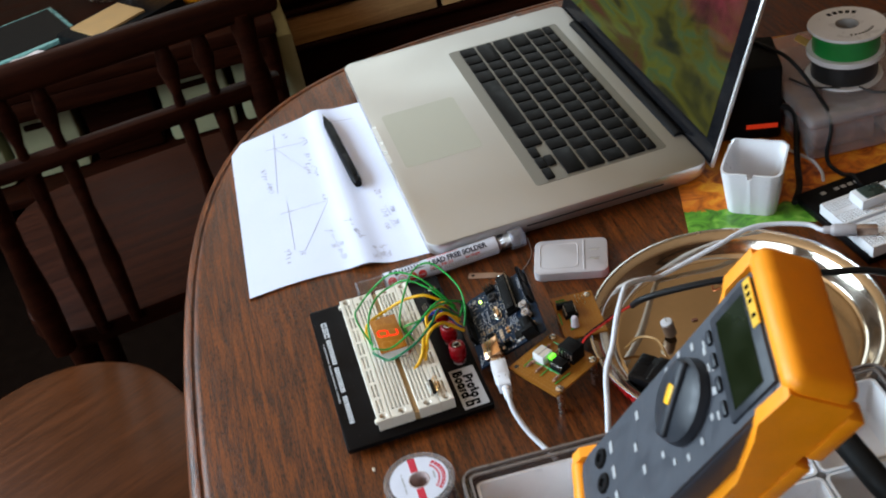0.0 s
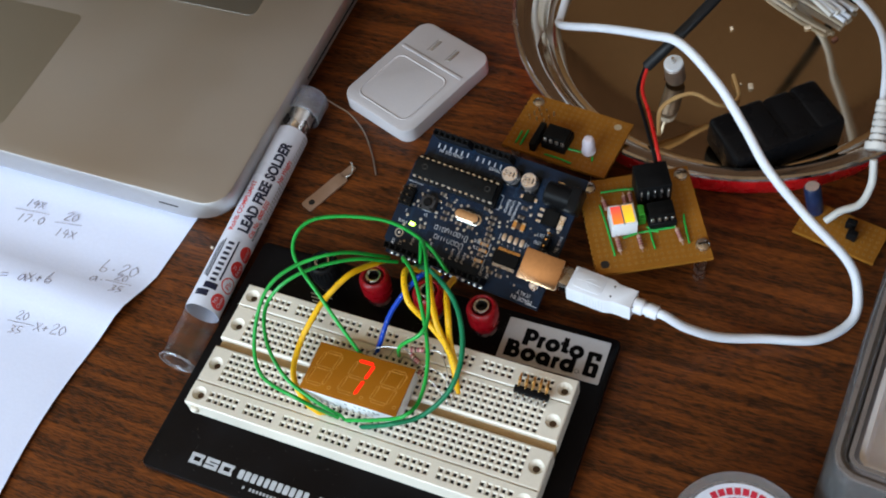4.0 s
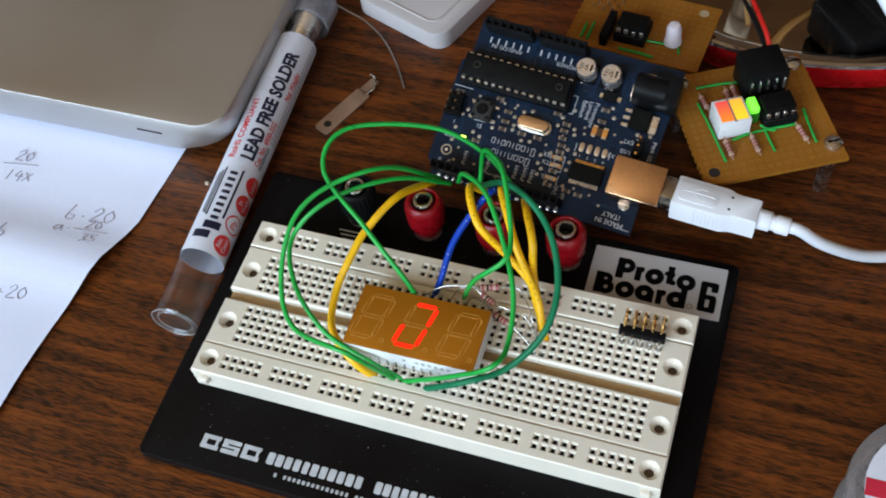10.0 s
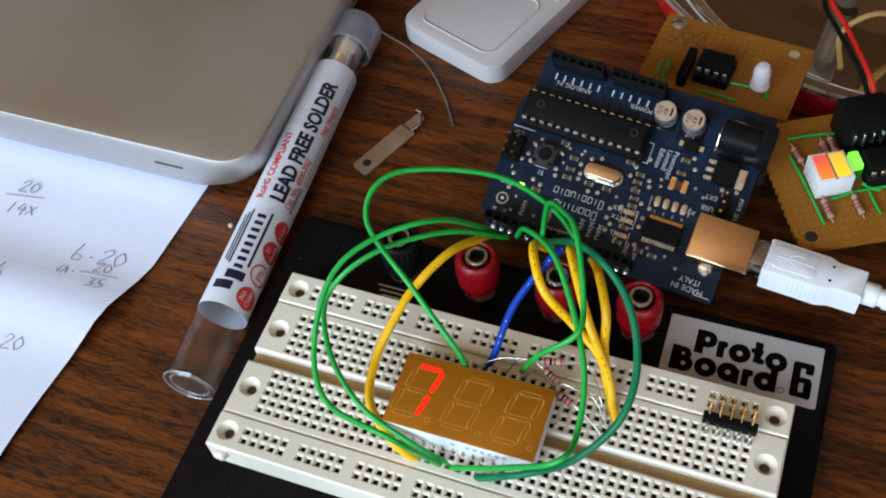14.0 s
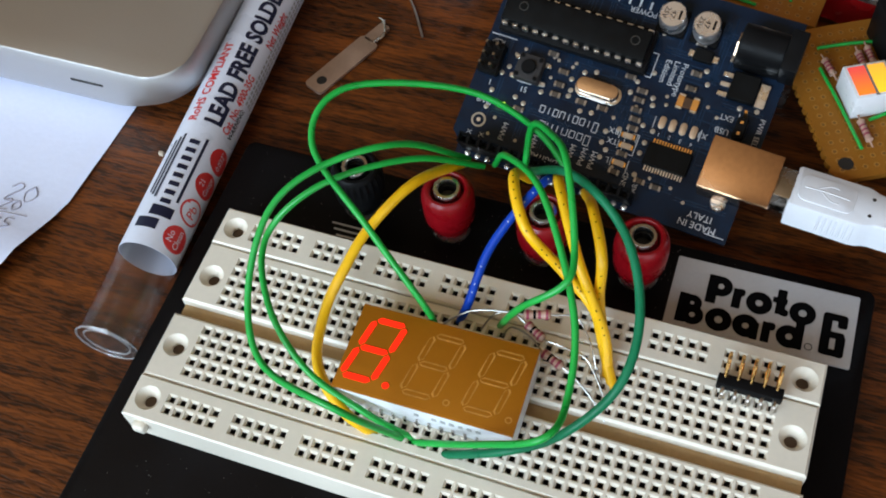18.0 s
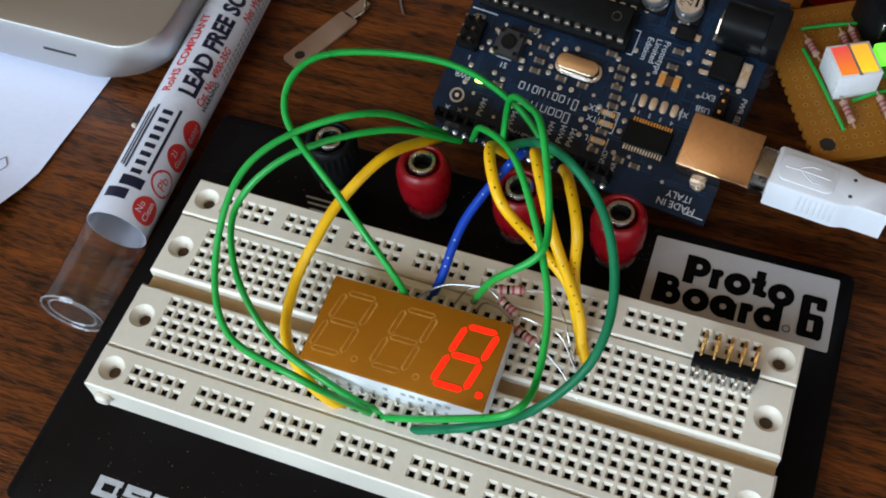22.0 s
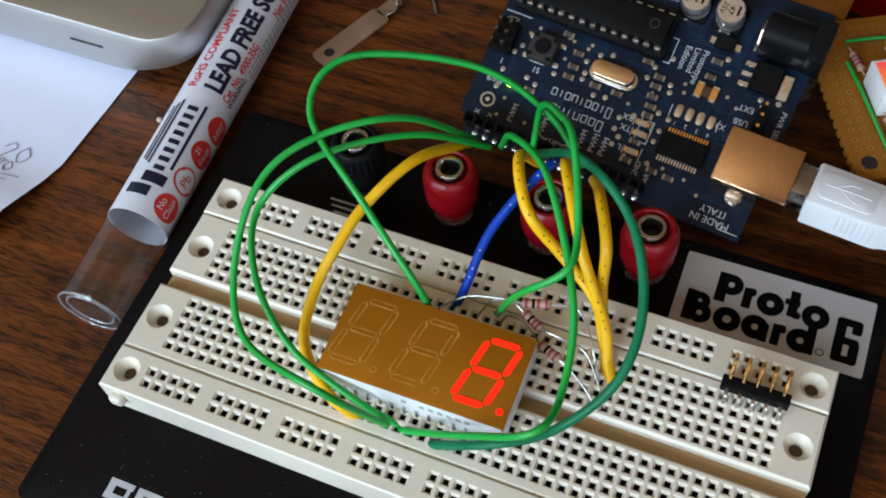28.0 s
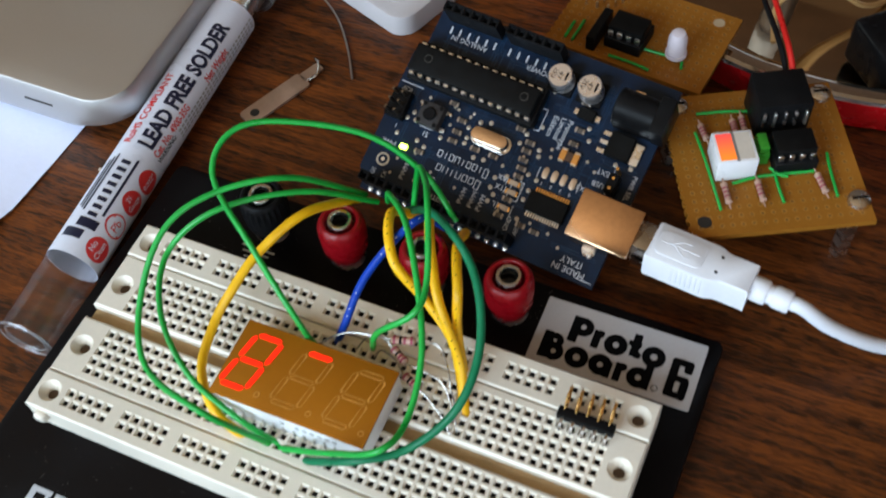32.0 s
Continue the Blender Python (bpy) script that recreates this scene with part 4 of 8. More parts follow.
# ---- the blue controller board ----
def controller():
    c = thing("microcontroller_board", "blue microcontroller board with black headers, tilted behind the breadboard", "circuit board", mm_pose(-26.22, 60.0, 10.23, 25.2, 1.9, -5.73))
    out = [(2.5, 0), (68.6, 0), (68.6, 53.3), (2.5, 53.3), (2.5, 41), (0, 38.4), (0, 5.2), (2.5, 2.7)]
    part("printed_board", prism(bmesh.new(), out, 0, 1.55), PCBBLUE, c, "dark blue printed circuit board")
    Z = 1.6
    # headers: black sockets with square holes
    for y, groups in ((2.6, ((4.2, 8), (25.6, 8))), (50.7, ((5.6, 6), (23.4, 6)))):
        for x0, n in groups:
            vs, fs, mt = [], [], []
            sides(vs, fs, mt, x0, x0 + n * 2.54, y - 1.27, y + 1.27, Z, Z + 8.4, 0.05)
            hole_strip(vs, fs, [x0 + 1.27 + 2.54 * k for k in range(n)], [y], mt, Z + 8.4)
            listed("header_socket", vs, fs, mt, [BLACK, HOLE], c)
    # long chip in its socket
    part("chip_socket", bx(bmesh.new(), (20.4, 36.0, Z + 1.6), (36.0, 10.4, 3.2), 0.2), BLACK, c)
    chip28 = part("chip", bx(bmesh.new(), (20.4, 36.0, Z + 5.2), (34.8, 7.2, 3.6), 0.35), CHIP, c, "long black microcontroller chip")
    for x in (7.4, 34.6):
        part("mould_mark", lathe(bmesh.new(), [(0.9, Z + 7.03), (1.1, Z + 7.03)], 20, shift(x, 36.4, 0)), surf("mould_ring", (0.03, 0.03, 0.03), 0.3), chip28)
    for sy in (-1, 1):
        for k in range(14):
            part("chip_pin", bx(bmesh.new(), (20.4 + (k - 6.5) * 2.54, 36.0 + sy * 4.0, Z + 4.4), (1.35, 0.7, 1.6), 0.1, 1), TINNED, c)
    # sockets
    part("usb_socket", bx(bmesh.new(), (66.6, 14.9, Z + 5.3), (15.8, 12.0, 10.6), 0.45, 2), surf("usb_shell", (0.66, 0.41, 0.24), 0.2, 1.0, var=0.22, scale=60, bump=0), c, "folded nickel USB socket")
    for y in (8.6, 21.2):
        part("usb_tab", bx(bmesh.new(), (63.5, y, Z + 0.5), (2.4, 1.4, 0.9), 0.2, 1), TINNED, c)
    jack = bmesh.new()
    bx(jack, (68.4, 43.4, Z + 5.4), (3.6, 9.4, 10.8), 0.3)
    cyl(jack, (0, 0, 0), 4.4, 10.2, 28, 0.3, m=shift(56.6, 43.4, Z + 6.0) @ turn(90, "Y"))
    bx(jack, (61.6, 43.4, Z + 2.6), (10.2, 8.8, 5.2), 0.3)
    part("power_jack", jack, BLACK, c, "black barrel power jack")
    part("jack_contact", lathe(bmesh.new(), [(0, 0), (3.2, 0), (3.2, 0.4), (0, 0.4)], 6, shift(56.0, 43.0, Z + 3.4) @ turn(90, "Y")), surf("jack_brass", (0.75, 0.56, 0.38), 0.35, 0.8), c, "tan jack contact")
    part("jack_contact", bx(bmesh.new(), (60.0, 48.6, Z + 2.0), (2.6, 0.5, 3.4), 0.1, 1), surf("jack_brass", (0.75, 0.56, 0.38), 0.35, 0.8), c)
    # two round capacitors
    for x in (40.3, 48.3):
        can = part("capacitor", lathe(bmesh.new(), [(0, 0), (3.1, 0), (3.2, 0.9), (2.95, 1.3), (3.15, 1.7), (3.15, 5.0), (2.85, 5.4), (0, 5.4)], 32, shift(x, 45.0, Z + 0.6)), surf("can_top", (0.66, 0.63, 0.63), 0.32, 0.9), c, "small aluminium can capacitor")
        part("capacitor_base", bx(bmesh.new(), (x, 45.0, Z + 0.4), (6.6, 6.6, 0.8), 0.2, 1), BLACK, c)
        for words, dx, size in (("47", 0.0, 1.9), ("25V", -1.6, 1.7)):
            lettering(words, size, INK, can, shift(x + dx, 45.0, Z + 6.02) @ turn(-102), "capacitor_print")
        part("capacitor_print", bx(bmesh.new(), (x + 1.7, 45.2, Z + 6.02), (0.5, 2.2, 0.03)), INK, can)
    part("crystal", prism(bmesh.new(), rounded(10.0, 3.7, 1.82, 8, 29.7, 24.2), Z + 0.5, Z + 3.5, bevel=0.35), surf("crystal_can", (0.72, 0.53, 0.38), 0.25, 1.0, var=0.15, scale=90, bump=0), c, "oval metal crystal can")
    part("crystal_flange", prism(bmesh.new(), rounded(11.2, 4.7, 2.3, 8, 29.7, 24.2), Z, Z + 0.55, bevel=0.1), STEEL, c)
    sw = part("reset_button", bx(bmesh.new(), (12.8, 24.0, Z + 1.7), (6.1, 6.1, 3.4), 0.3), surf("button_body", (0.030, 0.027, 0.027), 0.5, spec=0.2), c, "square push button")
    part("button_cap", cyl(bmesh.new(), (12.8, 24.0, Z + 3.4), 1.75, 0.8, 24, 0.2), BLACK, sw)
    for sx, sy in ((-1, -1), (-1, 1), (1, -1), (1, 1)):
        part("button_rivet", cyl(bmesh.new(), (12.8 + sx * 2.3, 24.0 + sy * 2.3, Z + 3.4), 0.55, 0.2, 12, 0.06), BLACK, sw)
        part("button_leg", bx(bmesh.new(), (12.8 + sx * 3.7, 24.0 + sy * 2.3, Z + 0.35), (1.6, 1.2, 0.5), 0.2, 1), TINNED, sw)
    for k in range(6):
        part("icsp_pin", bx(bmesh.new(), (1.8 + (k % 2) * 2.54, 21.3 + (k // 2) * 2.54, Z + 3.2), (0.64, 0.64, 5.6)), surf("dull_pin", (0.16, 0.13, 0.10), 0.4, 1.0), c)
    part("icsp_base", bx(bmesh.new(), (3.07, 23.84, Z + 1.2), (5.0, 7.6, 2.4), 0.2, 1), BLACK, c)
    ic = part("interface_chip", bx(bmesh.new(), (50.2, 14.1, Z + 1.0), (10.3, 5.3, 1.8), 0.2, 1), CHIP, c, "small black interface chip")
    for sy in (-1, 1):
        for k in range(14):
            part("chip_leg", bx(bmesh.new(), (50.2 + (k - 6.5) * 0.66, 14.1 + sy * 3.2, Z + 0.3), (0.34, 1.3, 0.24)), GOLD if sy > 0 else TINNED, ic)
    part("regulator", bx(bmesh.new(), (60.6, 34.8, Z + 1.2), (6.2, 6.4, 2.2), 0.25, 1), CHIP, c)
    part("regulator_tab", bx(bmesh.new(), (65.0, 34.4, Z + 0.5), (2.2, 5.6, 0.9), 0.1, 1), TINNED, c)
    for k in range(3):
        part("regulator_leg", bx(bmesh.new(), (56.3, 32.4 + k * 2.3, Z + 0.4), (2.3, 1.1, 0.5), 0.1, 1), TINNED, c)
    part("diode", bx(bmesh.new(), (49.6, 39.2, Z + 1.1), (4.4, 2.8, 2.0), 0.2, 1), CHIP, c)
    for sx in (-1, 1):
        part("diode_end", bx(bmesh.new(), (49.6 + sx * 2.8, 39.2, Z + 0.5), (1.4, 1.6, 0.8), 0.1, 1), TINNED, c)
    part("fuse_body", bx(bmesh.new(), (50.0, 27.8, Z + 0.6), (2.2, 2.4, 1.0), 0.1, 1), surf("fuse_dark", (0.06, 0.025, 0.01), 0.5), c, "dark printed fuse middle")
    for x in (48.3, 51.7):
        block = part("fuse", bx(bmesh.new(), (x, 27.8, Z + 0.7), (1.5, 2.6, 1.2), 0.12, 1), TRIMORANGE, c, "small orange component")
        for y in (26.3, 29.3):
            part("fuse_end", bx(bmesh.new(), (x, y, Z + 0.6), (1.5, 0.6, 1.1), 0.08, 1), TINNED, block)
    for k in range(4):
        part("solder_pad", prism(bmesh.new(), rounded(1.6, 3.0, 0.75, 4, 46.1 + k * 2.47, 22.0), Z, Z + 0.4, bevel=0.2), surf("bare_pad", (0.62, 0.50, 0.38), 0.35, 0.8), c)
    for k in range(3):
        part("power_pin", bx(bmesh.new(), (63.0, 23.8 + k * 2.54, Z + 2.6), (0.64, 0.64, 5.6)), GOLD, c)
    part("power_jumper", bx(bmesh.new(), (63.0, 25.2, Z + 2.6), (2.5, 5.0, 4.4), 0.3, 1), BLACK, c)
    part("power_led", bx(bmesh.new(), (9.0, 14.1, Z + 0.5), (2.0, 1.3, 0.9), 0.2, 1), PILOT, c, "lit yellow-green pilot light")
    part("screw_pad", lathe(bmesh.new(), [(1.3, Z + 0.02), (1.55, Z + 0.05), (1.8, Z + 0.02)], 24, shift(5.1, 9.1, 0)), surf("via_ring", (0.42, 0.37, 0.30), 0.4, 0.6), c)
    part("screw_pad", cyl(bmesh.new(), (5.1, 9.1, Z), 0.5, 0.1, 14), TINNED, c)
    part("test_pad", lathe(bmesh.new(), [(0, Z + 0.6), (0.9, Z + 0.5), (1.0, Z + 0.2), (1.6, Z + 0.5), (1.7, Z)], 24, shift(64.2, 8.2, 0)), TINNED, c)
    # small chip components, across and along the board
    spots = [(20.4, 26.1), (20.5, 22.9), (20.4, 20.4), (26.8, 20.6), (32.0, 20.7), (39.3, 27.4), (39.3, 25.2), (39.5, 22.8), (40.0, 20.6), (40.2, 18.5), (13.4, 14.4), (40.0, 12.1), (39.7, 7.6), (45.9, 7.4), (49.8, 7.2),
             (49.5, 35.0), (49.5, 31.3), (48.2, 42.0), (35.6, 29.8), (16.6, 29.4), (56.8, 40.6)]
    for x, y in spots:
        chip = part("chip_component", bx(bmesh.new(), (x, y, Z + 0.4), (1.5, 1.2, 0.7), 0.08, 1), surf("ceramic", (0.07, 0.055, 0.045), 0.5), c)
        for sx in (-1, 1):
            part("component_end", bx(bmesh.new(), (x + sx * 1.0, y, Z + 0.4), (0.6, 1.3, 0.72), 0.12, 1), surf("dull_solder", (0.40, 0.36, 0.32), 0.38, 0.9, var=0.3, scale=900), chip)
    for x, y in ((39.9, 16.5), (40.3, 14.1), (40.1, 9.8)):
        lamp = part("signal_led", bx(bmesh.new(), (x, y, Z + 0.5), (2.4, 1.3, 0.9), 0.15, 1), surf("unlit_led", (0.46, 0.34, 0.24), 0.3), c)
        for sx in (-1, 1):
            part("led_end", bx(bmesh.new(), (x + sx * 1.4, y, Z + 0.35), (0.6, 1.3, 0.6), 0.1, 1), GOLD, lamp)
        for dx in (-2.0, 2.0):
            part("outline_print", bx(bmesh.new(), (x + dx, y, Z + 0.03), (0.16, 2.0, 0.04)), WHITEINK, c)
    vias = ((7.5, 23.5), (6.3, 21.6), (5.5, 16.9), (11.5, 17.0), (13.9, 16.1), (5.7, 12.7), (16.9, 20.0), (22.7, 25.2), (23.4, 22.6), (23.4, 21.1), (27.2, 18.6), (29.9, 19.0), (34.6, 16.0), (37.4, 17.5), (34.6, 13.3), (36.1, 11.9), (35.4, 9.9),
            (25.1, 27.6), (27.7, 28.5), (36.7, 26.5), (43.7, 13.7), (44.3, 8.6), (52.6, 33.5), (51.4, 36.4), (39.3, 42.0), (40.3, 32.4), (37.4, 29.3), (42.1, 26.7), (42.6, 25.1), (42.2, 20.0), (44.7, 19.4), (43.9, 16.3), (61.2, 30.5), (65.0, 30.9))
    bm = bmesh.new()
    for x, y in vias:
        lathe(bm, [(0, Z + 0.16), (0.4, Z + 0.12), (0.62, Z + 0.02)], 10, shift(x, y, 0))
    rnd = random.Random(5)
    for _ in range(46):
        x, y = rnd.uniform(8, 58), rnd.uniform(5.5, 30)
        if all(math.hypot(x - p, y - q) > 2.6 for p, q in vias) and not (9 < x < 17 and 20 < y < 28 or 24 < x < 36 and 21 < y < 27 or 44 < x < 56 and 9 < y < 24 or 18 < x < 34 and 11 < y < 18):
            lathe(bm, [(0, Z + 0.10), (0.3, Z + 0.08), (0.45, Z + 0.02)], 8, shift(x, y, 0))
    part("via_field", bm, surf("via_ring", (0.42, 0.37, 0.30), 0.4, 0.6), c, kind="stuff")
    # tinned pin ends along the free edge
    bm = bmesh.new()
    for k in range(16):
        lathe(bm, [(0, Z + 0.25), (0.4, Z + 0.15), (0.7, Z)], 10, shift(5.6 + 2.54 * k + (1.0 if k > 7 else 0), 0.75, 0))
    part("edge_pads", bm, TINNED, c, kind="stuff")
    bm = bmesh.new()
    for k in range(130):
        x, y, along, n = rnd.uniform(5, 60), rnd.uniform(6, 46), rnd.random() < 0.5, rnd.uniform(3, 11)
        for j in range(rnd.randint(1, 3)):
            if along:
                bx(bm, (min(x + n / 2, 62), y + 0.7 * j, Z - 0.03), (n, 0.28, 0.05))
            else:
                bx(bm, (x + 0.7 * j, min(y + n / 2, 47), Z - 0.03), (0.28, n, 0.05))
    part("copper_trace", bm, surf("masked_trace", (0.003, 0.022, 0.055), 0.36, var=0.2, bump=0, spec=0.25), c, kind="stuff")
    # white legends; the maker's name as bars
    zt = Z + 0.03

    def say(words, x, y, size, ang=180):
        lettering(words, size, WHITEINK, c, shift(x, y, zt) @ turn(ang), "legend")

    say("MADE IN\nITALY", 61.4, 3.2, 2.2)
    say("DIGITAL", 23.1, 5.3, 1.9)
    say("PWR", 4.6, 14.0, 1.9)
    say("RX", 4.1, 5.2, 1.7, 90)
    say("TX", 7.2, 5.4, 1.7, 90)
    for x, y in ((11.9, 8.3), (19.7, 7.8), (28.9, 8.5), (31.7, 8.6), (34.1, 8.6)):
        say("PWM", x, y, 1.9, 90)
    say("GND", 42.6, 6.6, 1.7, 90)
    say("AREF", 45.4, 6.4, 1.7, 90)
    say("RX", 36.4, 16.8, 1.9)
    say("TX", 36.8, 14.4, 1.9)
    say("L", 37.2, 9.9, 1.9)
    say("S1", 12.7, 19.4, 1.9)
    for words, x in (("Prototype", 46.4), ("Limited", 44.5), ("Edition", 42.5)):
        say(words, x, 32.6 if words == "Prototype" else 33.6, 2.0, -90)
    say("USB", 59.2, 24.4, 1.9)
    say("EXT", 59.2, 27.6, 1.9)
    say("PWR SEL", 66.9, 26.4, 1.7, -90)
    say("POWER", 33.0, 45.4, 1.9)
    say("ANALOG IN", 13.0, 45.6, 1.9)
    say("ICSP", 2.9, 28.6, 1.6)
    say("X3", 55.6, 22.0, 1.9)
    say("1", 4.4, 18.6, 1.9)
    for k in range(4):
        say(str(k + 1), 46.2 + 2.57 * k, 19.2, 1.4)
    bm = bmesh.new()
    for x0, x1, y, pattern in ((17.9, 32.8, 16.3, "oiomiooiD"), (19.0, 32.1, 12.8, "oniuooD")):
        step = (x1 - x0) / len(pattern)
        for k, sign in enumerate(pattern):
            cx, w, h = x0 + (k + 0.5) * step, step * 0.66, 2.3 if sign == "D" else 1.6
            yy = y - (0.35 if sign == "D" else 0)
            if sign != "i":
                bx(bm, (cx - w / 2, yy, zt), (0.2, h, 0.05))
            bx(bm, (cx + (0 if sign == "i" else w / 2), yy, zt), (0.2, h, 0.05))
            if sign in "oDm":
                bx(bm, (cx, yy + h / 2, zt), (w, 0.2, 0.05))
            if sign in "oDu":
                bx(bm, (cx, yy - h / 2, zt), (w, 0.2, 0.05))
    for x0, n in ((8.0, 6), (25.0, 6)):
        for k in range(n):
            bx(bm, (x0 + k * 2.54 - 1.0, 47.2, zt), (0.45, 1.9, 0.05))
    part("maker_bar", bm, WHITEINK, c, "white printed bars", kind="stuff")
    for x0, x1, y0, y1 in ((0.6, 7.0, 30.0, 30.25), (39.7, 39.9, 31, 37), (38.4, 39.7, 31, 31.2), (38.4, 39.7, 36.8, 37), (10.4, 14.1, 20.8, 21.0), (42.2, 42.4, 12.4, 17.6), (40.6, 42.2, 12.4, 12.6), (40.6, 42.2, 17.4, 17.6), (42.0, 42.2, 8.4, 11.2), (44.2, 44.4, 20.2, 23.0), (55.0, 55.2, 20.4, 23.2), (61.6, 61.8, 22.6, 29.4), (63.5, 68.0, 1.0, 1.2), (39.3, 39.5, 12, 18.5)):
        part("outline_print", bx(bmesh.new(), ((x0 + x1) / 2, (y0 + y1) / 2, zt), (x1 - x0, y1 - y0, 0.05)), WHITEINK, c)


controller()


# ---- the small phenolic boards ----
LAMPS = {}


def perfboard(name, label, w, d, m, holes_from, parent_group="small phenolic circuit boards", thick=1.5, corner_holes=(), step=2.54):
    p = thing(name, label, "circuit board", m, parent_group)
    # one edge is snapped through a row of holes
    edge, y = [(-w / 2, d / 2)], d / 2 - 0.6
    while y > -d / 2 + 1.8:
        edge += [(-w / 2, y), (-w / 2 + 0.5, y - 0.35), (-w / 2 + 0.5, y - 0.95), (-w / 2, y - 1.3)]
        y -= step
    part("board", prism(bmesh.new(), edge + [(-w / 2, -d / 2), (w / 2, -d / 2), (w / 2, d / 2)], -thick, 0), PERF, p, "tan phenolic board")
    bm = bmesh.new()
    rims = bmesh.new()
    nx, ny = int((w - 3) / step), int((d - 3) / step)
    for i in range(nx + 1):
        for j in range(ny + 1):
            # no real hole: a flat disc in the hole's shaded colour
            lathe(bm, [(0, 0.02), (0.42, 0.03)], 8, shift((i - nx / 2) * step, (j - ny / 2) * step, 0))
            lathe(rims, [(0.44, 0.02), (0.66, 0.03)], 8, shift((i - nx / 2) * step, (j - ny / 2) * step, 0))
    part("hole_grid", bm, PERFSHADE, p, kind="stuff")
    part("hole_rims", rims, RIM, p, kind="stuff")
    return p


def dip8(p, x, y, ang, z=0.0, socket=True):
    m = shift(x, y, z) @ turn(ang)
    top = 6.6 if socket else 3.4
    if socket:
        part("chip_socket", bx(bmesh.new(), (0, 0, 1.8), (10.4, 9.8, 3.6), 0.2, 1, m), BLACK, p)
    ic = part("chip", bx(bmesh.new(), (0, 0, top - 1.6), (9.6, 6.6, 3.2), 0.3, 2, m), CHIP, p, "black eight-pin chip")
    for sy in (-1, 1):
        for k in range(4):
            part("chip_pin", bx(bmesh.new(), ((k - 1.5) * 2.54, sy * 3.7, top - 2.2), (1.3, 0.7, 1.8), 0.1, 1, m), TINNED, ic)


def boards():
    # board with the light bar: square, on a steel standoff
    p = perfboard("perfboard", "square tan perfboard with lit indicator block and chip on standoffs", 43.5, 43.5, mm_pose(70.2, 96.6, 21.3, 0, 0, 27.6), None)
    for x, y in ((19.2, -15.6), (-17.6, 18.4), (18.6, 18.0)):
        part("standoff", cyl(bmesh.new(), (x, y, -21.3), 2.4, 19.8, 6), STEEL, p, "steel hexagonal standoff")
        part("screw", lathe(bmesh.new(), [(0, 1.5), (1.4, 1.4), (2.6, 0.8), (2.8, 0), (0, 0)], 20, shift(x, y, 0.03)), STEEL, p, "round-headed steel screw")
        # the slot's shade is a thin black strip laid on the head
        part("screw_slot", bx(bmesh.new(), (x, y, 1.52), (3.6, 0.6, 0.12), m=None), INK, p)
    part("mounting_hole", lathe(bmesh.new(), [(0, 0.04), (1.7, 0.05)], 20, shift(-17.8, -17.6, 0)), HOLE, p)
    blk = part("light_block", bx(bmesh.new(), (-8.2, -1.4, 3.6), (9.7, 9.5, 7.2), 0.3), WHITE, p, "white indicator block")
    LAMPS["R"] = part("light_window", bx(bmesh.new(), (-10.4, -1.4, 7.24), (3.8, 8.0, 0.12)), LEDRED, blk, "red window lit from within")
    LAMPS["Y"] = part("light_window", bx(bmesh.new(), (-6.0, -1.4, 7.24), (3.8, 8.0, 0.12)), LEDYELLOW, blk, "yellow window lit from within")
    for x in (-10.4, -6.0):
        part("unlit_window", bx(bmesh.new(), (x, -1.4, 7.2), (3.8, 8.0, 0.06)), surf("frosted_window", (0.60, 0.54, 0.47), 0.45, var=0.1), blk, "frosted grey window")
    part("window_divider", bx(bmesh.new(), (-8.2, -1.4, 7.22), (0.8, 9.0, 0.08)), surf("grey_divider", (0.22, 0.20, 0.19), 0.5, bump=0), blk)
    lens = bx(bmesh.new(), (-0.9, 0.2, 2.3), (3.0, 5.4, 4.2), 0.3)
    bx(lens, (-0.9, 0.2, 5.3), (2.4, 4.8, 2.2), 0.3)
    gl = part("green_light", lens, surf("green_lens", (0.03, 0.22, 0.02), 0.3, spec=0.4), p, "clear green indicator light")
    LAMPS["G"] = part("glowing_tip", bx(bmesh.new(), (-0.9, 0.2, 5.5), (2.7, 5.1, 2.3), 0.4), LEDGREEN, gl, "lit green tip")
    dip8(p, 6.5, -0.6, 0)
    part("plug_socket", bx(bmesh.new(), (5.6, 12.0, 5.6), (12.9, 11.4, 11.2), 0.3), BLACK, p, "black plug housing")
    for k in range(5):
        part("plug_pin", bx(bmesh.new(), (5.6 + (k - 2) * 2.54, 5.9, 6.6), (0.6, 1.0, 4.6), 0.1, 1), TINNED, p)
    rs = [((-13.3, 11.0), (-12.7, 6.0)), ((-11.4, -7.6), (-11.3, -13.6)), ((-3.3, -7.8), (-3.2, -13.9)), ((11.1, -7.4), (11.8, -13.2)), ((-2.8, 12.5), (-2.9, 7.4)), ((-5.2, 11.6), (-5.2, 6.8))]
    for (ax, ay), (bx_, by) in rs:
        A, B = Vector((ax, ay, 1.2)), Vector((bx_, by, 1.2))
        m = Matrix.Translation(A) @ (B - A).to_track_quat("Z", "Y").to_matrix().to_4x4()
        L = (B - A).length
        r = part("board_resistor", lathe(bmesh.new(), [(0.2, -1.6), (0.2, 0), (0.9, 0.3), (0.75, 1.2), (0.75, L - 1.2), (0.9, L - 0.3), (0.2, L), (0.2, L + 1.6)], 12, m), RESBODY, p)
        for k in (0.3, 0.5, 0.7):
            part("colour_band", lathe(bmesh.new(), [(0.82, k * L - 0.25), (0.82, k * L + 0.25)], 12, m), RESBAND, r)
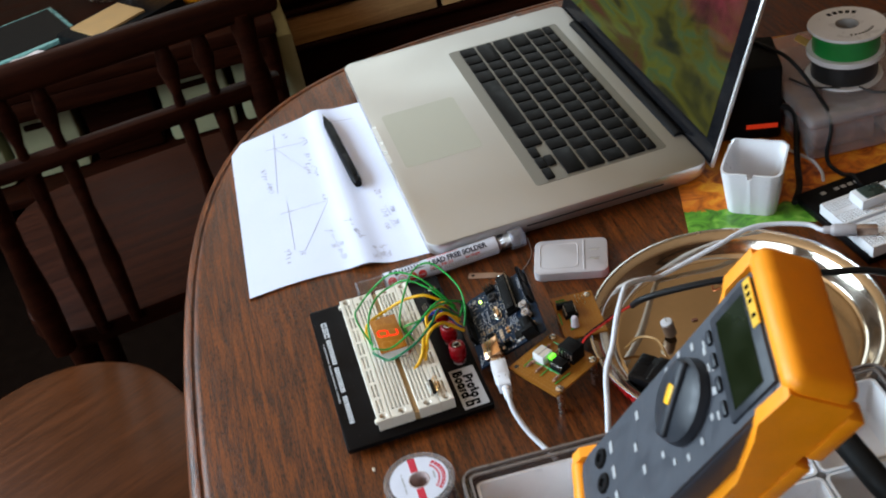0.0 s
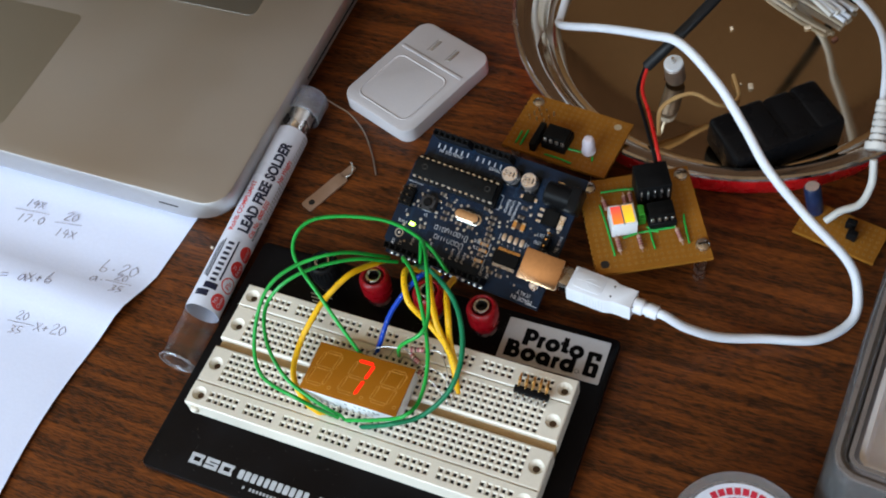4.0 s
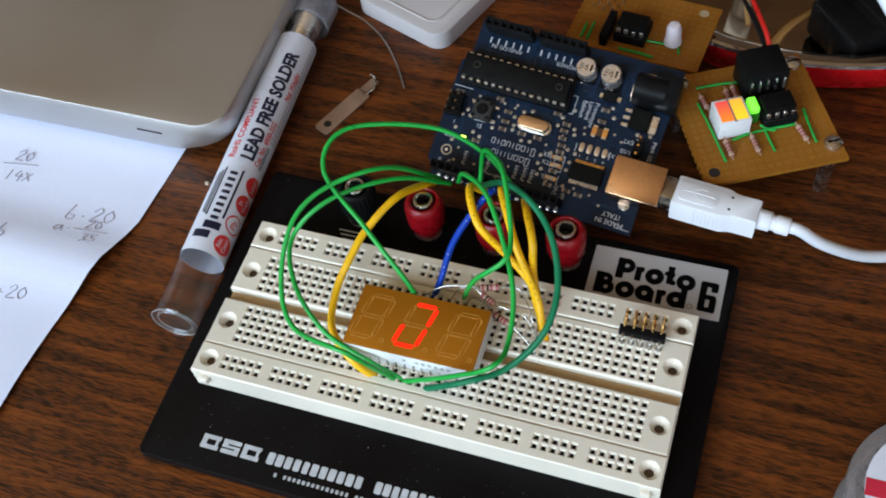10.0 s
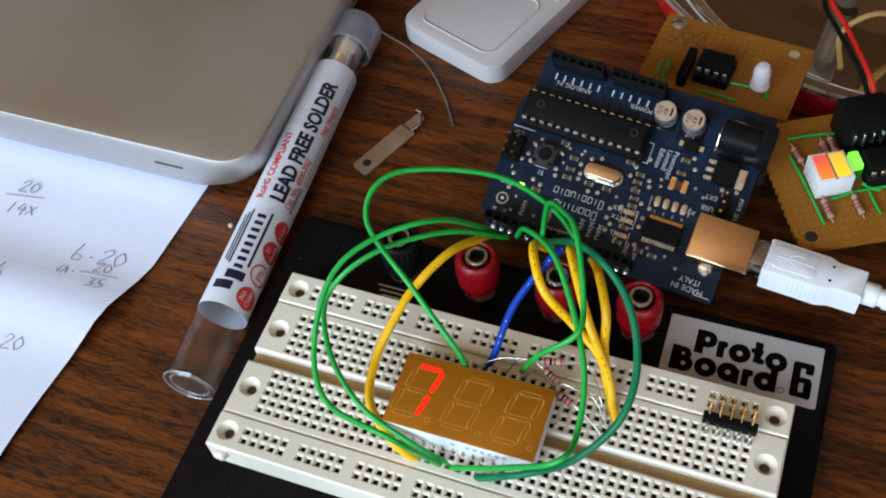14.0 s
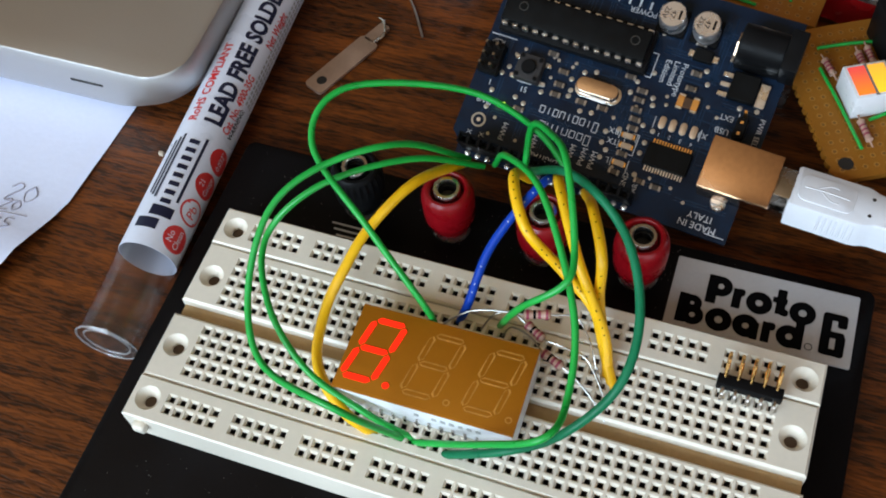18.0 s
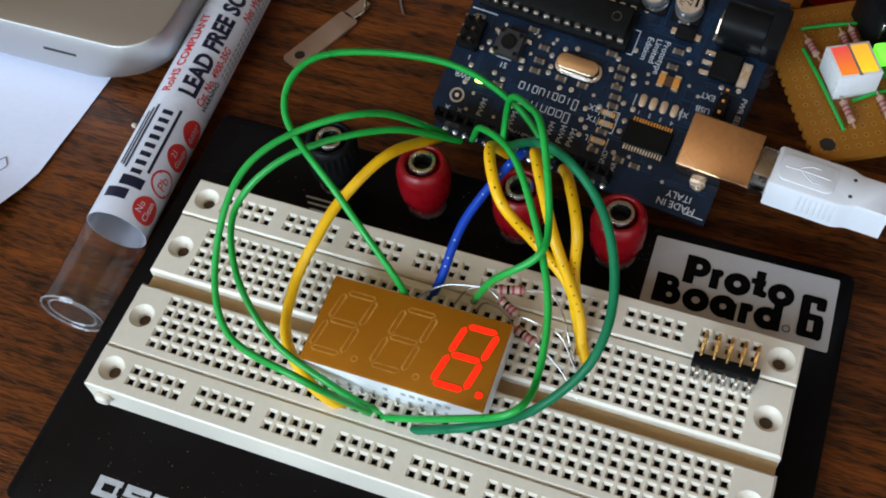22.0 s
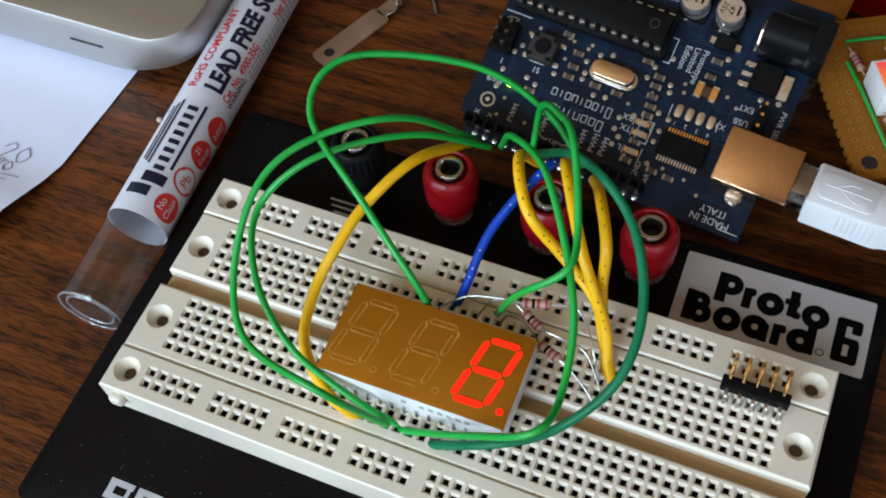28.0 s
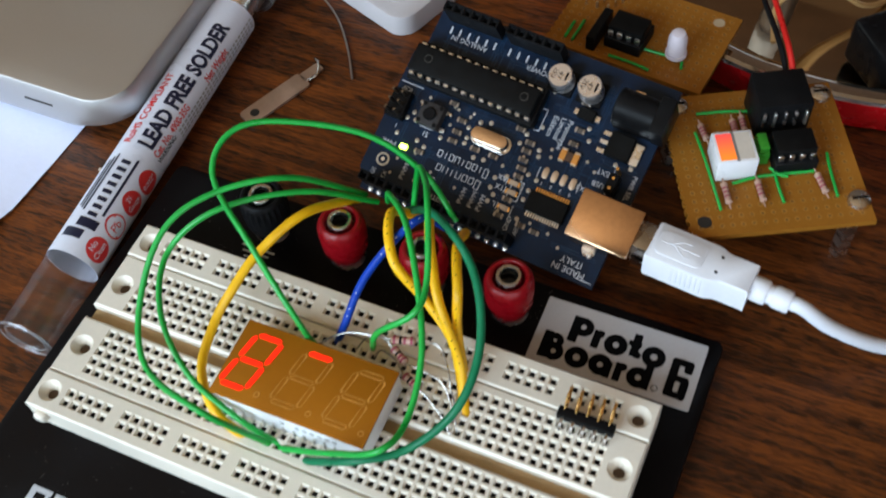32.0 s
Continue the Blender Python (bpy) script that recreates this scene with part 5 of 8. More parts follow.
    for pts in (((-13.5, 14.9), (-6.3, 14.8), (0.4, 14.0)), ((-14.9, 9.0), (-14.2, 0.2), (-13.5, -14.9)), ((-9.2, -7.6), (-3.5, -6.4), (1.3, -6.2), (10.9, -6.2)), ((15.2, -1.1), (14.7, -6.4), (14.4, -14.2)), ((1.4, -6.6), (1.4, -10.4), (1.6, -14.5)), ((0.6, -4.0), (2.6, -6.4), (4.4, -7.0))):
        part("link_wire", tube(bmesh.new(), [(x, y, 0.75) for x, y in pts], 0.42, 6, 4), GREENW, p, "green link wire")
    # board with the clear light
    q = perfboard("perfboard", "rectangular tan perfboard with one chip and a milky light", 45.2, 29.8, mm_pose(29.1, 130.0, 19.2, 0, 0, -6.5), None)
    for x, y in ((-18.0, 10.9),):
        part("screw", lathe(bmesh.new(), [(0, 1.3), (1.4, 1.2), (2.3, 0.7), (2.4, 0), (0, 0)], 18, shift(x, y, 0.03)), STEEL, q, "round-headed steel screw")
        part("standoff", cyl(bmesh.new(), (x, y, -19.2), 2.4, 17.7, 6), STEEL, q, "steel hexagonal standoff")
    part("mounting_hole", lathe(bmesh.new(), [(0, 0.04), (1.6, 0.05)], 20, shift(17.4, 11.1, 0)), surf("pale_hole", (0.42, 0.33, 0.22), 0.6, bump=0), q)
    for x, y in ((-18.0, -11.0), (17.4, -11.0)):
        part("standoff", cyl(bmesh.new(), (x, y, -19.2), 2.4, 17.7, 6), STEEL, q)
    dip8(q, -1.8, -5.4, 0)
    part("clear_light", lathe(bmesh.new(), [(0, 0), (2.9, 0), (2.9, 0.9), (2.5, 1.0), (2.5, 6.0), (1.8, 7.8), (0, 8.4)], 24, shift(11.8, -5.4, 1.0)), surf("milky_lens", (0.66, 0.60, 0.66), 0.3, alpha=0.85), q, "milky round light")
    part("socket_strip", bx(bmesh.new(), (-9.6, -7.4, 2.4), (2.5, 12.2, 4.8), 0.2, 1), BLACK, q)
    for pts in (((3.6, -7.2), (7, -7.0), (9.8, -6.7)), ((-17.6, -6.0), (-17.4, -12.4)), ((-15.3, -4.6), (-15.2, -12.6)), ((-4, -13.4), (2, -13.2), (7.6, -13.6)), ((14.3, -7.2), (15.0, -9.4))):
        part("link_wire", tube(bmesh.new(), [(x, y, 0.7) for x, y in pts], 0.42, 6, 4), GREENW, q, "green link wire")
    for k in range(9):
        part("lead_end", cyl(bmesh.new(), (-18 + k * 1.1, 2 + (k % 3) * 2.5, 0), 0.35, 2.2, 6), TINNED, q)
    # little board with a blue capacitor
    s = perfboard("perfboard", "small tan perfboard with a standing blue capacitor", 32.0, 17.0, mm_pose(141.0, 125.6, 3.4, 0, 0, -12), None)
    part("capacitor", lathe(bmesh.new(), [(0, 0), (3.1, 0), (3.2, 0.8), (3.0, 1.4), (3.2, 2.0), (3.2, 13.4), (2.8, 14), (0, 13.8)], 24, shift(-12.0, 3.4, 1.2) @ turn(-15, "Y")), surf("blue_sleeve", (0.008, 0.018, 0.06), 0.4, var=0.3, scale=300), s, "blue sleeved capacitor with a metal top")
    part("capacitor_top", lathe(bmesh.new(), [(0, 14.1), (2.7, 14.1)], 24, shift(-12.0, 3.4, 1.2) @ turn(-15, "Y")), surf("capacitor_top", (0.62, 0.48, 0.44), 0.4, 0.5), s)
    for x, y in ((2.4, 3.0), (4.6, -1.6)):
        part("transistor", bx(bmesh.new(), (x, y, 2.2), (4.0, 3.0, 4.2), 0.6), BLACK, s)
    for x in (-9, 9):
        part("solder_feet", cyl(bmesh.new(), (x, 0, -3.4), 0.8, 2.0, 8), TINNED, s)


boards()


# ---- USB plug, cables ----
def cables():
    c = thing("usb_cable", "white USB cable with moulded plug, looping over the tin", "cable")
    d = Vector((38.7, -4.0, -0.4)).normalized()
    o = Vector((48.6, 63.0, 20.6))
    m = Matrix.Translation(o) @ d.to_track_quat("X", "Z").to_matrix().to_4x4()
    part("plug_shell", bx(bmesh.new(), (2.2, 0, -0.6), (6.0, 8.0, 7.2), 0.5, 2, m), STEEL, c, "nickel plug tip")
    out = [(4.2, -4.9), (4.6, -5.2), (18.8, -5.2), (20.0, -5.0), (21.4, -4.4), (22.6, -4.2), (29.0, -4.1), (29.0, 4.1), (22.6, 4.2), (21.4, 4.4), (20.0, 5.0), (18.8, 5.2), (4.6, 5.2), (4.2, 4.9)]
    plug = part("plug", prism(bmesh.new(), out, -4.6, 3.4, m, 0.7), PLUGWHITE, c, "white moulded plug")
    part("plug_panel", prism(bmesh.new(), rounded(11.5, 7.0, 1.6, 4, 11.4, 0), 3.3, 3.62, m, 0.12), PLUGWHITE, plug)
    bm = bmesh.new()
    tube(bm, [(6.6, 0, 3.5), (11, 0.2, 3.5), (16.0, 0, 3.5)], 0.24, 6, 4)
    tube(bm, [(8.6, 0.1, 3.5), (11.4, 1.8, 3.5), (13.4, 1.8, 3.5)], 0.22, 6, 4)
    tube(bm, [(9.8, 0.1, 3.5), (12.4, -1.8, 3.5), (14.0, -1.8, 3.5)], 0.22, 6, 4)
    bmesh.ops.transform(bm, matrix=m, verts=bm.verts)
    part("plug_emblem", bm, PLUGWHITE, plug)
    for y in (-2.2, 2.2):
        part("plug_dimple", cyl(bmesh.new(), (20.6, y, 3.36), 0.42, 0.1, 12, 0, m), HOLE, plug, "small dark dimple")
    for sy in (-1, 1):
        for k in range(7):
            part("grip_rib", bx(bmesh.new(), (11.4 + k * 1.15, sy * 5.12, -0.5), (0.6, 0.4, 5.6), 0.15, 1, m), PLUGWHITE, plug)
    for x0, x1, r0 in ((28.8, 32.8, 3.0), (34.0, 38.2, 2.7)):
        part("strain_relief", lathe(bmesh.new(), [(0, x0), (r0 - 0.3, x0), (r0, x0 + 0.4), (r0, x1 - 0.4), (r0 - 0.3, x1), (0, x1)], 24, m @ turn(90, "Y")), PLUGWHITE, c, "ringed strain relief")
    part("strain_relief", lathe(bmesh.new(), [(2.3, 32.4), (2.3, 34.4)], 20, m @ turn(90, "Y")), PLUGWHITE, c)
    e = m @ Vector((41, 0, 0))
    pts = [tuple(m @ Vector((37.6, 0, 0))), tuple(e), (97, 59.6, 14.5), (109, 64, 6.5), (124, 70.5, 2.6), (142, 76, 2.4), (152, 87, 3.2), (151.5, 97, 8), (145, 104, 16), (127, 112, 26), (110, 119, 39), (98, 129, 48), (85, 138, 58), (68, 150, 62), (54, 159, 54), (30, 178, 33), (9, 195.4, 12),
           (2.4, 200.8, 6), (0.3, 203.5, 4.6), (0.2, 207, 5.0), (-0.8, 228, 9.4), (-1, 252, 15.5), (-4, 276, 19.6), (0, 296, 20), (12, 316, 20.5), (20, 320.5, 20.5), (24, 323, 20.5)]
    part("cord", tube(bmesh.new(), pts, 1.8, 12, 8), CABLEWHITE, c, "white round cord")
    A, B = Vector((23, 322.5, 20.5)), Vector((41, 355, 21.5))
    far_end = Matrix.Translation(A) @ (B - A).to_track_quat("Z", "X").to_matrix().to_4x4()
    part("far_plug", lathe(bmesh.new(), [(0, 0), (2.6, 0), (2.9, 1), (2.9, 5), (4.2, 6.5), (4.6, 8), (4.6, 22), (4.2, 23), (0, 23)], 24, far_end), surf("grey_moulding", (0.40, 0.38, 0.40), 0.45), c, "grey moulded plug body")
    part("far_plug_shell", bx(bmesh.new(), (0, 0, 30), (7.0, 4.6, 14), 0.5, 2, far_end), surf("dull_nickel", (0.55, 0.41, 0.33), 0.42, 0.85), c, "metal plug tip")
    # power cord with a strain relief to the little board, bundled inside the tub
    w = thing("grey_cable", "pale grey cord bundled in the shallow round tin", "cable")
    rnd = random.Random(9)
    ax, sd = Vector((0.86, -0.51, 0)), Vector((0.51, 0.86, 0))
    for k in range(10):
        q = rnd.uniform(-1, 1)
        far, wide, lift = rnd.uniform(-4, 4), 13 + 4.5 * q, rnd.uniform(3.5, 12)
        base = Vector((48, 284, 0))
        pts = []
        for j in range(9):
            t = math.pi * (0.5 + j / 8)
            pts.append(base + ax * ((16 + far) * math.cos(t)) + sd * (wide * math.sin(t)) + Vector((0, 0, lift + 2 * math.sin(t * 2 + k))))
        s1, s2 = rnd.uniform(-4.5, 4.5), rnd.uniform(-4.5, 4.5)
        head = [base + ax * 36 + sd * (s1 * 0.8) + Vector((0, 0, lift)), base + ax * 62 + sd * (s1 * 1.5) + Vector((0, 0, lift * 0.9)), base + ax * (84 + far) + sd * (s1 * 1.8) + Vector((0, 0, lift * 0.7))]
        tail_ = [base + ax * 36 + sd * (s2 * 0.8) + Vector((0, 0, lift + 1)), base + ax * 62 + sd * (s2 * 1.5) + Vector((0, 0, lift)), base + ax * (84 - far) + sd * (s2 * 1.8) + Vector((0, 0, lift * 0.7))]
        part("cord_loop", tube(bmesh.new(), head[::-1] + pts[::-1] + tail_ if k % 2 else head[::-1] + pts[::-1] + tail_[:2], 1.1, 8, 6), GREYCABLE if k % 3 == 0 else CABLEWHITE, w)
    bm = bmesh.new()
    for k in range(5):
        o = Vector((79, 264.5, 8)) + ax * (k * 2.3 - 5)
        tube(bm, [tuple(o + sd * (9.0 * math.cos(t)) + Vector((0, 0, 6.5 * math.sin(t)))) for t in (2 * math.pi * j / 12 for j in range(13))], 1.15, 8, 3)
    part("cord_tie", bm, CABLEWHITE, w, "cord wound round the bundle")
    part("cord_tail", tube(bmesh.new(), [(100, 252, 9), (116, 240, 18), (126, 222, 30), (136, 196, 42), (141, 176, 44), (143.4, 160, 40)], 1.5, 10, 8), CABLEWHITE, w)
    A, B = Vector((143.4, 161, 41)), Vector((145.5, 144, 29))
    mt = Matrix.Translation(A) @ (B - A).to_track_quat("Z", "Y").to_matrix().to_4x4()
    prof = [(0, 0)]
    for k in range(6):
        prof += [(2.5 + k * 0.12, k * 2.6), (2.6 + k * 0.12, k * 2.6 + 1.8), (2.0, k * 2.6 + 2.0), (2.0, k * 2.6 + 2.5)]
    prof += [(4.4, 15.8), (4.4, 18.6), (0, 18.8)]
    part("strain_relief", lathe(bmesh.new(), prof, 18, mt), surf("grey_relief", (0.52, 0.50, 0.48), 0.5), w, "ribbed grey strain relief")
    part("cord_end", tube(bmesh.new(), [(145.4, 143, 28), (147, 138, 20), (145, 133.5, 12), (139, 131, 8.5), (134.5, 128, 4)], 1.5, 10, 8), GREYCABLE, w)
    # black lead with red and black cores
    b = thing("black_lead", "black sheathed lead with red and black cores to the perfboard plug", "cable")
    part("sheath", tube(bmesh.new(), [(53, 161, 34), (60, 165.4, 43), (69, 176.4, 51.6), (79, 194, 59), (88, 214, 63.6), (97, 238, 65), (107, 270, 62), (117, 303, 58), (138, 338, 45), (190, 376, 18), (250, 400, 3)], 2.3, 12, 8), surf("black_sheath", (0.009, 0.009, 0.010), 0.45, spec=0.2), b)
    part("red_core", tube(bmesh.new(), [(53.4, 162, 35), (54, 151, 32), (60, 139, 33), (67.4, 123.5, 33.4), (70.6, 117.2, 31), (72.4, 112.5, 28)], 0.75, 8, 8), REDW, b)
    part("black_core", tube(bmesh.new(), [(52.4, 161, 34), (52.4, 150, 31), (58, 138, 32), (65.4, 123.5, 33), (68.8, 117.6, 30.6), (70.6, 113.2, 28)], 0.75, 8, 8), BLACK, b)


cables()


# ---- the solder tube ----
def solder_tube():
    t = thing("solder_tube", "clear plastic solder tube with a white printed paper label", "solder", mm_pose(-83.0, -10.6, 7.4, 0, 0, 93.2))
    r = 7.05
    side = turn(90, "Y")
    part("clear_tube", lathe(bmesh.new(), [(r - 0.6, 0.5), (r, 0.5), (r, 131), (r - 0.6, 131), (r - 0.6, 0.5)], 40, side), TUBECLEAR, t, "clear plastic tube")
    part("end_plug", lathe(bmesh.new(), [(0, 0), (r + 0.3, 0), (r + 0.4, 0.8), (r - 0.6, 1.4), (r - 1.2, 0.9), (0, 0.8)], 36, side), TUBECLEAR, t, "clear end disc")
    for rr, x in ((r + 0.2, 0.5), (r - 1.6, 0.7)):
        part("end_ring", lathe(bmesh.new(), [(rr - 0.22, x), (rr, x - 0.22), (rr + 0.22, x), (rr, x + 0.22), (rr - 0.22, x)], 40, side), clear("ring_plastic", (0.94, 0.95, 0.97), 0.08, 1.4, 0.45), t, "bright moulded ring of the clear end")
    part("cap", lathe(bmesh.new(), [(r + 0.2, 127), (r + 1.0, 127), (r + 1.3, 138), (r + 0.6, 139), (r - 2, 138.4), (0, 138.0), (0, 137.4), (r + 0.2, 137), (r + 0.2, 127)], 36, side), clear("frosted_cap", (0.80, 0.83, 0.94), 0.3, 1.3, 0.4), t, "frosted bluish cap")
    sleeve = part("label_sleeve", lathe(bmesh.new(), [(r + 0.02, 23), (r + 0.12, 23), (r + 0.12, 116), (r + 0.02, 116)], 48, side), LABEL, t, "white paper label")
    bm = bmesh.new()
    lathe(bm, [p for k in range(22) for p in ((5.0, 108 + k * 1.0), (5.35, 108.5 + k * 1.0))] + [(5.0, 130)], 32, side)
    part("solder_coil", bm, surf("solder", (0.70, 0.68, 0.64), 0.28, 1.0), t, "bright wound solder")

    def curl(ob, lift=0.22):
        for v in ob.data.vertices:
            a = v.co.y / (r * MM)
            rr = (r + lift) * MM + v.co.z
            v.co = (v.co.x, rr * math.sin(a), rr * math.cos(a))
        ob.data.update()

    def finely(ob):
        bm = bmesh.new()
        bm.from_mesh(ob.data)
        bmesh.ops.triangulate(bm, faces=bm.faces)
        bmesh.ops.subdivide_edges(bm, edges=[e for e in bm.edges if e.calc_length() > 0.0016], cuts=2, use_grid_fill=True)
        bm.to_mesh(ob.data)
        bm.free()

    def say(words, x, v, size, mt, squeeze=1.0, bold=0.0):
        ob = lettering(words, size, mt, sleeve, shift(x, v, 0), "lettering", squeeze, bold, "LEFT")
        finely(ob)
        curl(ob)

    say("LEAD FREE SOLDER", 59.6, -3.5, 6.0, NAVYINK, 0.91, 0.26)
    say("RoHS COMPLIANT", 59.2, 1.9, 3.3, REDINK, 0.95, 0.08)
    say("Cat. No. 4900-35G", 59.0, -7.2, 2.8, REDINK, 0.86, 0.07)
    say("Net Weight", 88.0, -7.8, 3.0, REDINK, 0.85, 0.07)
    say("WARNING:", 58.6, -9.0, 1.9, INK, 1.0, 0.04)
    for x, v, kind_ in ((27.8, -7.6, "full"), (36.0, -8.4, "ring"), (44.2, -8.9, "full"), (52.0, -9.6, "full")):
        bm = bmesh.new()
        lathe(bm, [(0, 0), (1.9, 0), (3.4, 0)] if kind_ == "full" else [(2.9, 0), (3.4, 0)], 28, shift(x, v, 0))
        ob = part("red_roundel", bm, REDINK, sleeve, "red printed disc" if kind_ == "full" else "red ring struck through")
        curl(ob, 0.2)
        if kind_ == "ring":
            bm = bmesh.new()
            bx(bm, (0, 0, 0), (6.4, 0.6, 0.02), m=shift(x, v, 0) @ turn(45))
            curl(part("ring_stroke", bm, REDINK, sleeve), 0.24)
    for words, x, v, size in (("No\nClean", 27.8, -7.0, 2.2), ("21\nGauge", 44.2, -8.3, 2.0), ("0.032\"", 52.0, -9.6, 2.0)):
        ob = lettering(words, size, LABEL, sleeve, shift(x, v, 0), "lettering")
        finely(ob)
        curl(ob, 0.34)
    ob = lettering("Pb", 3.4, REDINK, sleeve, shift(36.0, -8.4, 0), "lettering")
    curl(ob, 0.24)

    def printed(x0, x1, v, h, n):
        bm = bmesh.new()
        cols = [[bm.verts.new((x0 + (x1 - x0) * k / n, v + q * h / 2, 0)) for q in (-1, -0.6, -0.2, 0.2, 0.6, 1)] for k in range(n + 1)]
        for p, q in zip(cols, cols[1:]):
            for j in range(5):
                bm.faces.new((p[j], q[j], q[j + 1], p[j + 1]))
        curl(part("maker_bar", bm, NAVYINK, sleeve, "navy printed bar"), 0.2)

    for x0, x1, v, h in ((27.6, 30.4, 0.6, 5.4), (31.2, 34.0, -1.6, 5.4), (34.8, 55.0, -1.4, 3.2), (36.0, 55.0, 1.6, 0.6), (36.6, 54.0, 2.6, 0.6), (37.2, 53.0, 3.6, 0.6), (36.0, 55.0, -4.0, 0.7)):
        n = 8
        if h == 3.2:
            for k in range(n):
                p0 = x0 + (x1 - x0) * k / n
                printed(p0, p0 + 1.25, v, 2.5, 2)
            continue
        printed(x0, x1, v, h, n)
    bm = bmesh.new()
    for j in range(3):
        for k in range(26):
            x = 70 + k * 1.75
            p0, p1, v = x, x + 1.2, -9.4 - j * 1.1
            bm.faces.new([bm.verts.new(p) for p in ((p0, v, 0), (p1, v, 0), (p1, v + 0.6, 0), (p0, v + 0.6, 0))])
    curl(part("fine_print", bm, GREYTXT, sleeve, kind="stuff"), 0.2)


solder_tube()


# ---- laptop, paper, pen ----
def laptop():
    lp = thing("laptop", "open aluminium laptop with black keys and a lit screen", "laptop", mm_pose(-265.6, 171.4, 0, 0, 0, 0.3))
    W2, D2 = 343.0, 239.0
    bm = bmesh.new()
    rings = []
    for ix, iy, r, z in ((9, 6, 20, 1.9), (6.6, 3.2, 21, 2.6), (4.2, 1.6, 19, 4.0), (1.8, 0.6, 15, 7.5), (0.4, 0.1, 12, 12.0), (0, 0, 11, 16.0), (0, 0, 11, 20.0), (0.25, 0.25, 10.8, 20.45), (0.8, 0.8, 10.4, 20.6)):
        rings.append([bm.verts.new((x, y, z)) for x, y in rounded(W2 - 2 * ix, D2 - 2 * iy, r, 14)])
    for p, q in zip(rings, rings[1:]):
        for k in range(len(p)):
            bm.faces.new((p[k], p[(k + 1) % len(p)], q[(k + 1) % len(p)], q[k]))
    bm.faces.new(rings[-1])
    bm.faces.new(rings[0][::-1])
    base = part("base", bm, ALU, lp, "satin aluminium base")
    part("underside", prism(bmesh.new(), rounded(W2 - 22, D2 - 16, 18, 6), 1.4, 1.9), BLACK, lp)
    for sx in (-1, 1):
        for sy in (-1, 1):
            part("rubber_foot", cyl(bmesh.new(), (sx * 140, sy * 95, 0), 6, 1.5, 16), RUBBER, lp)
    part("trackpad", prism(bmesh.new(), rounded(99, 71, 4, 4, 2.5, -72), 20.3, 20.66), surf("trackpad_glass", (0.48, 0.475, 0.43), 0.40, 1.0, var=0.01, scale=6, bump=0, rvar=0.02), base, "smooth grey trackpad")
    part("keyboard_well", prism(bmesh.new(), rounded(267, 116, 3, 3, 0.5, 42), 20.3, 20.8), surf("well_alu", (0.27, 0.26, 0.24), 0.5, 1.0, var=0.02, rvar=0.02, bump=0), base)
    shared = {}

    def key(x, y, w, h):
        if (w, h) not in shared:
            ob = part("key", prism(bmesh.new(), rounded(w, h, 1.2, 3), 20.66, 22.2, bevel=0.35), BLACK, base)
            shared[(w, h)] = ob.data
        else:
            ob = new("key", shared[(w, h)])
            ob.parent = base
        ob.location = (x * MM, y * MM, 0)
        return ob

    x0, pitch = 0.5 - 130.5, 18.0
    y = 39 + 49.0
    for k in range(14):
        key(x0 + 18.64 * (k + 0.5), y, 16.6, 8.2)
    for row, widths in enumerate(([1] * 13 + [1.5], [1.5] + [1] * 13, [1.75] + [1] * 11 + [1.75], [2.25] + [1] * 10 + [2.25], [1, 1, 1, 1.25, 5, 1.25, 1])):
        y = 39 + 35.5 - row * pitch
        x = x0
        for w in widths:
            key(x + w * pitch / 2, y, w * pitch - 2.4, 15.6)
            x += w * pitch
    y = 39 + 35.5 - 4 * pitch
    for k, dy, h in ((0, -4, 7.4), (1, 4, 7.4), (1, -4, 7.4), (2, -4, 7.4)):
        key(x0 + 261 - pitch * (2.5 - k), y + dy, 15.6, h)
    part("thumb_notch", prism(bmesh.new(), rounded(70, 4, 1.6, 4, 2, -118.2), 19.2, 20.64), surf("notch_alu", (0.7, 0.7, 0.72), 0.3, 1.0), base, "bright scooped lid notch")
    part("front_slot", bx(bmesh.new(), (144.0, -119.4, 13.2), (9.6, 0.5, 0.9), 0.2, 1), HOLE, base, "dark slot in the front edge")
    part("side_port", bx(bmesh.new(), (171.5, -62, 12), (0.5, 5.0, 2.2), 0.2, 1), HOLE, base)
    part("disc_slot", bx(bmesh.new(), (171.5, 20, 13), (0.5, 118, 1.3), 0.2, 1), HOLE, base)
    part("hinge", cyl(bmesh.new(), (0, 0, -122), 5.4, 244, 20, m=shift(0, 116, 18.5) @ turn(90, "Y")), BLACK, lp, "black hinge barrel")
    lean = shift(0, 118.5, 16) @ turn(-18, "X")
    lid = part("lid", bx(bmesh.new(), (0, 4.2, 113), (W2, 3.6, 228), 1.6, 3, lean), ALU, lp, "aluminium lid")
    part("bezel", bx(bmesh.new(), (0, 1.9, 113), (W2 - 5, 1.2, 222), 0.4, 1, lean), surf("black_glass_bezel", (0.006, 0.006, 0.007), 0.15, bump=0, spec=0.12), lid, "glossy black bezel")
    m, nt, b = nodes_of("screen_picture")
    co, mp, n1, n2, rp = (nt.nodes.new("ShaderNode" + k) for k in ("TexCoord", "Mapping", "TexNoise", "TexNoise", "ValToRGB"))
    mp.inputs["Rotation"].default_value, mp.inputs["Scale"].default_value = (0, radians(38), 0), (1.0, 1.0, 2.6)
    n1.inputs["Scale"].default_value, n1.inputs["Detail"].default_value, n1.inputs["Distortion"].default_value = 8.0, 4.0, 1.1
    n2.inputs["Scale"].default_value, n2.inputs["Detail"].default_value = 26.0, 3.0
    els = rp.color_ramp.elements
    els[0].position, els[0].color = 0.30, (0.010, 0.016, 0.004, 1)
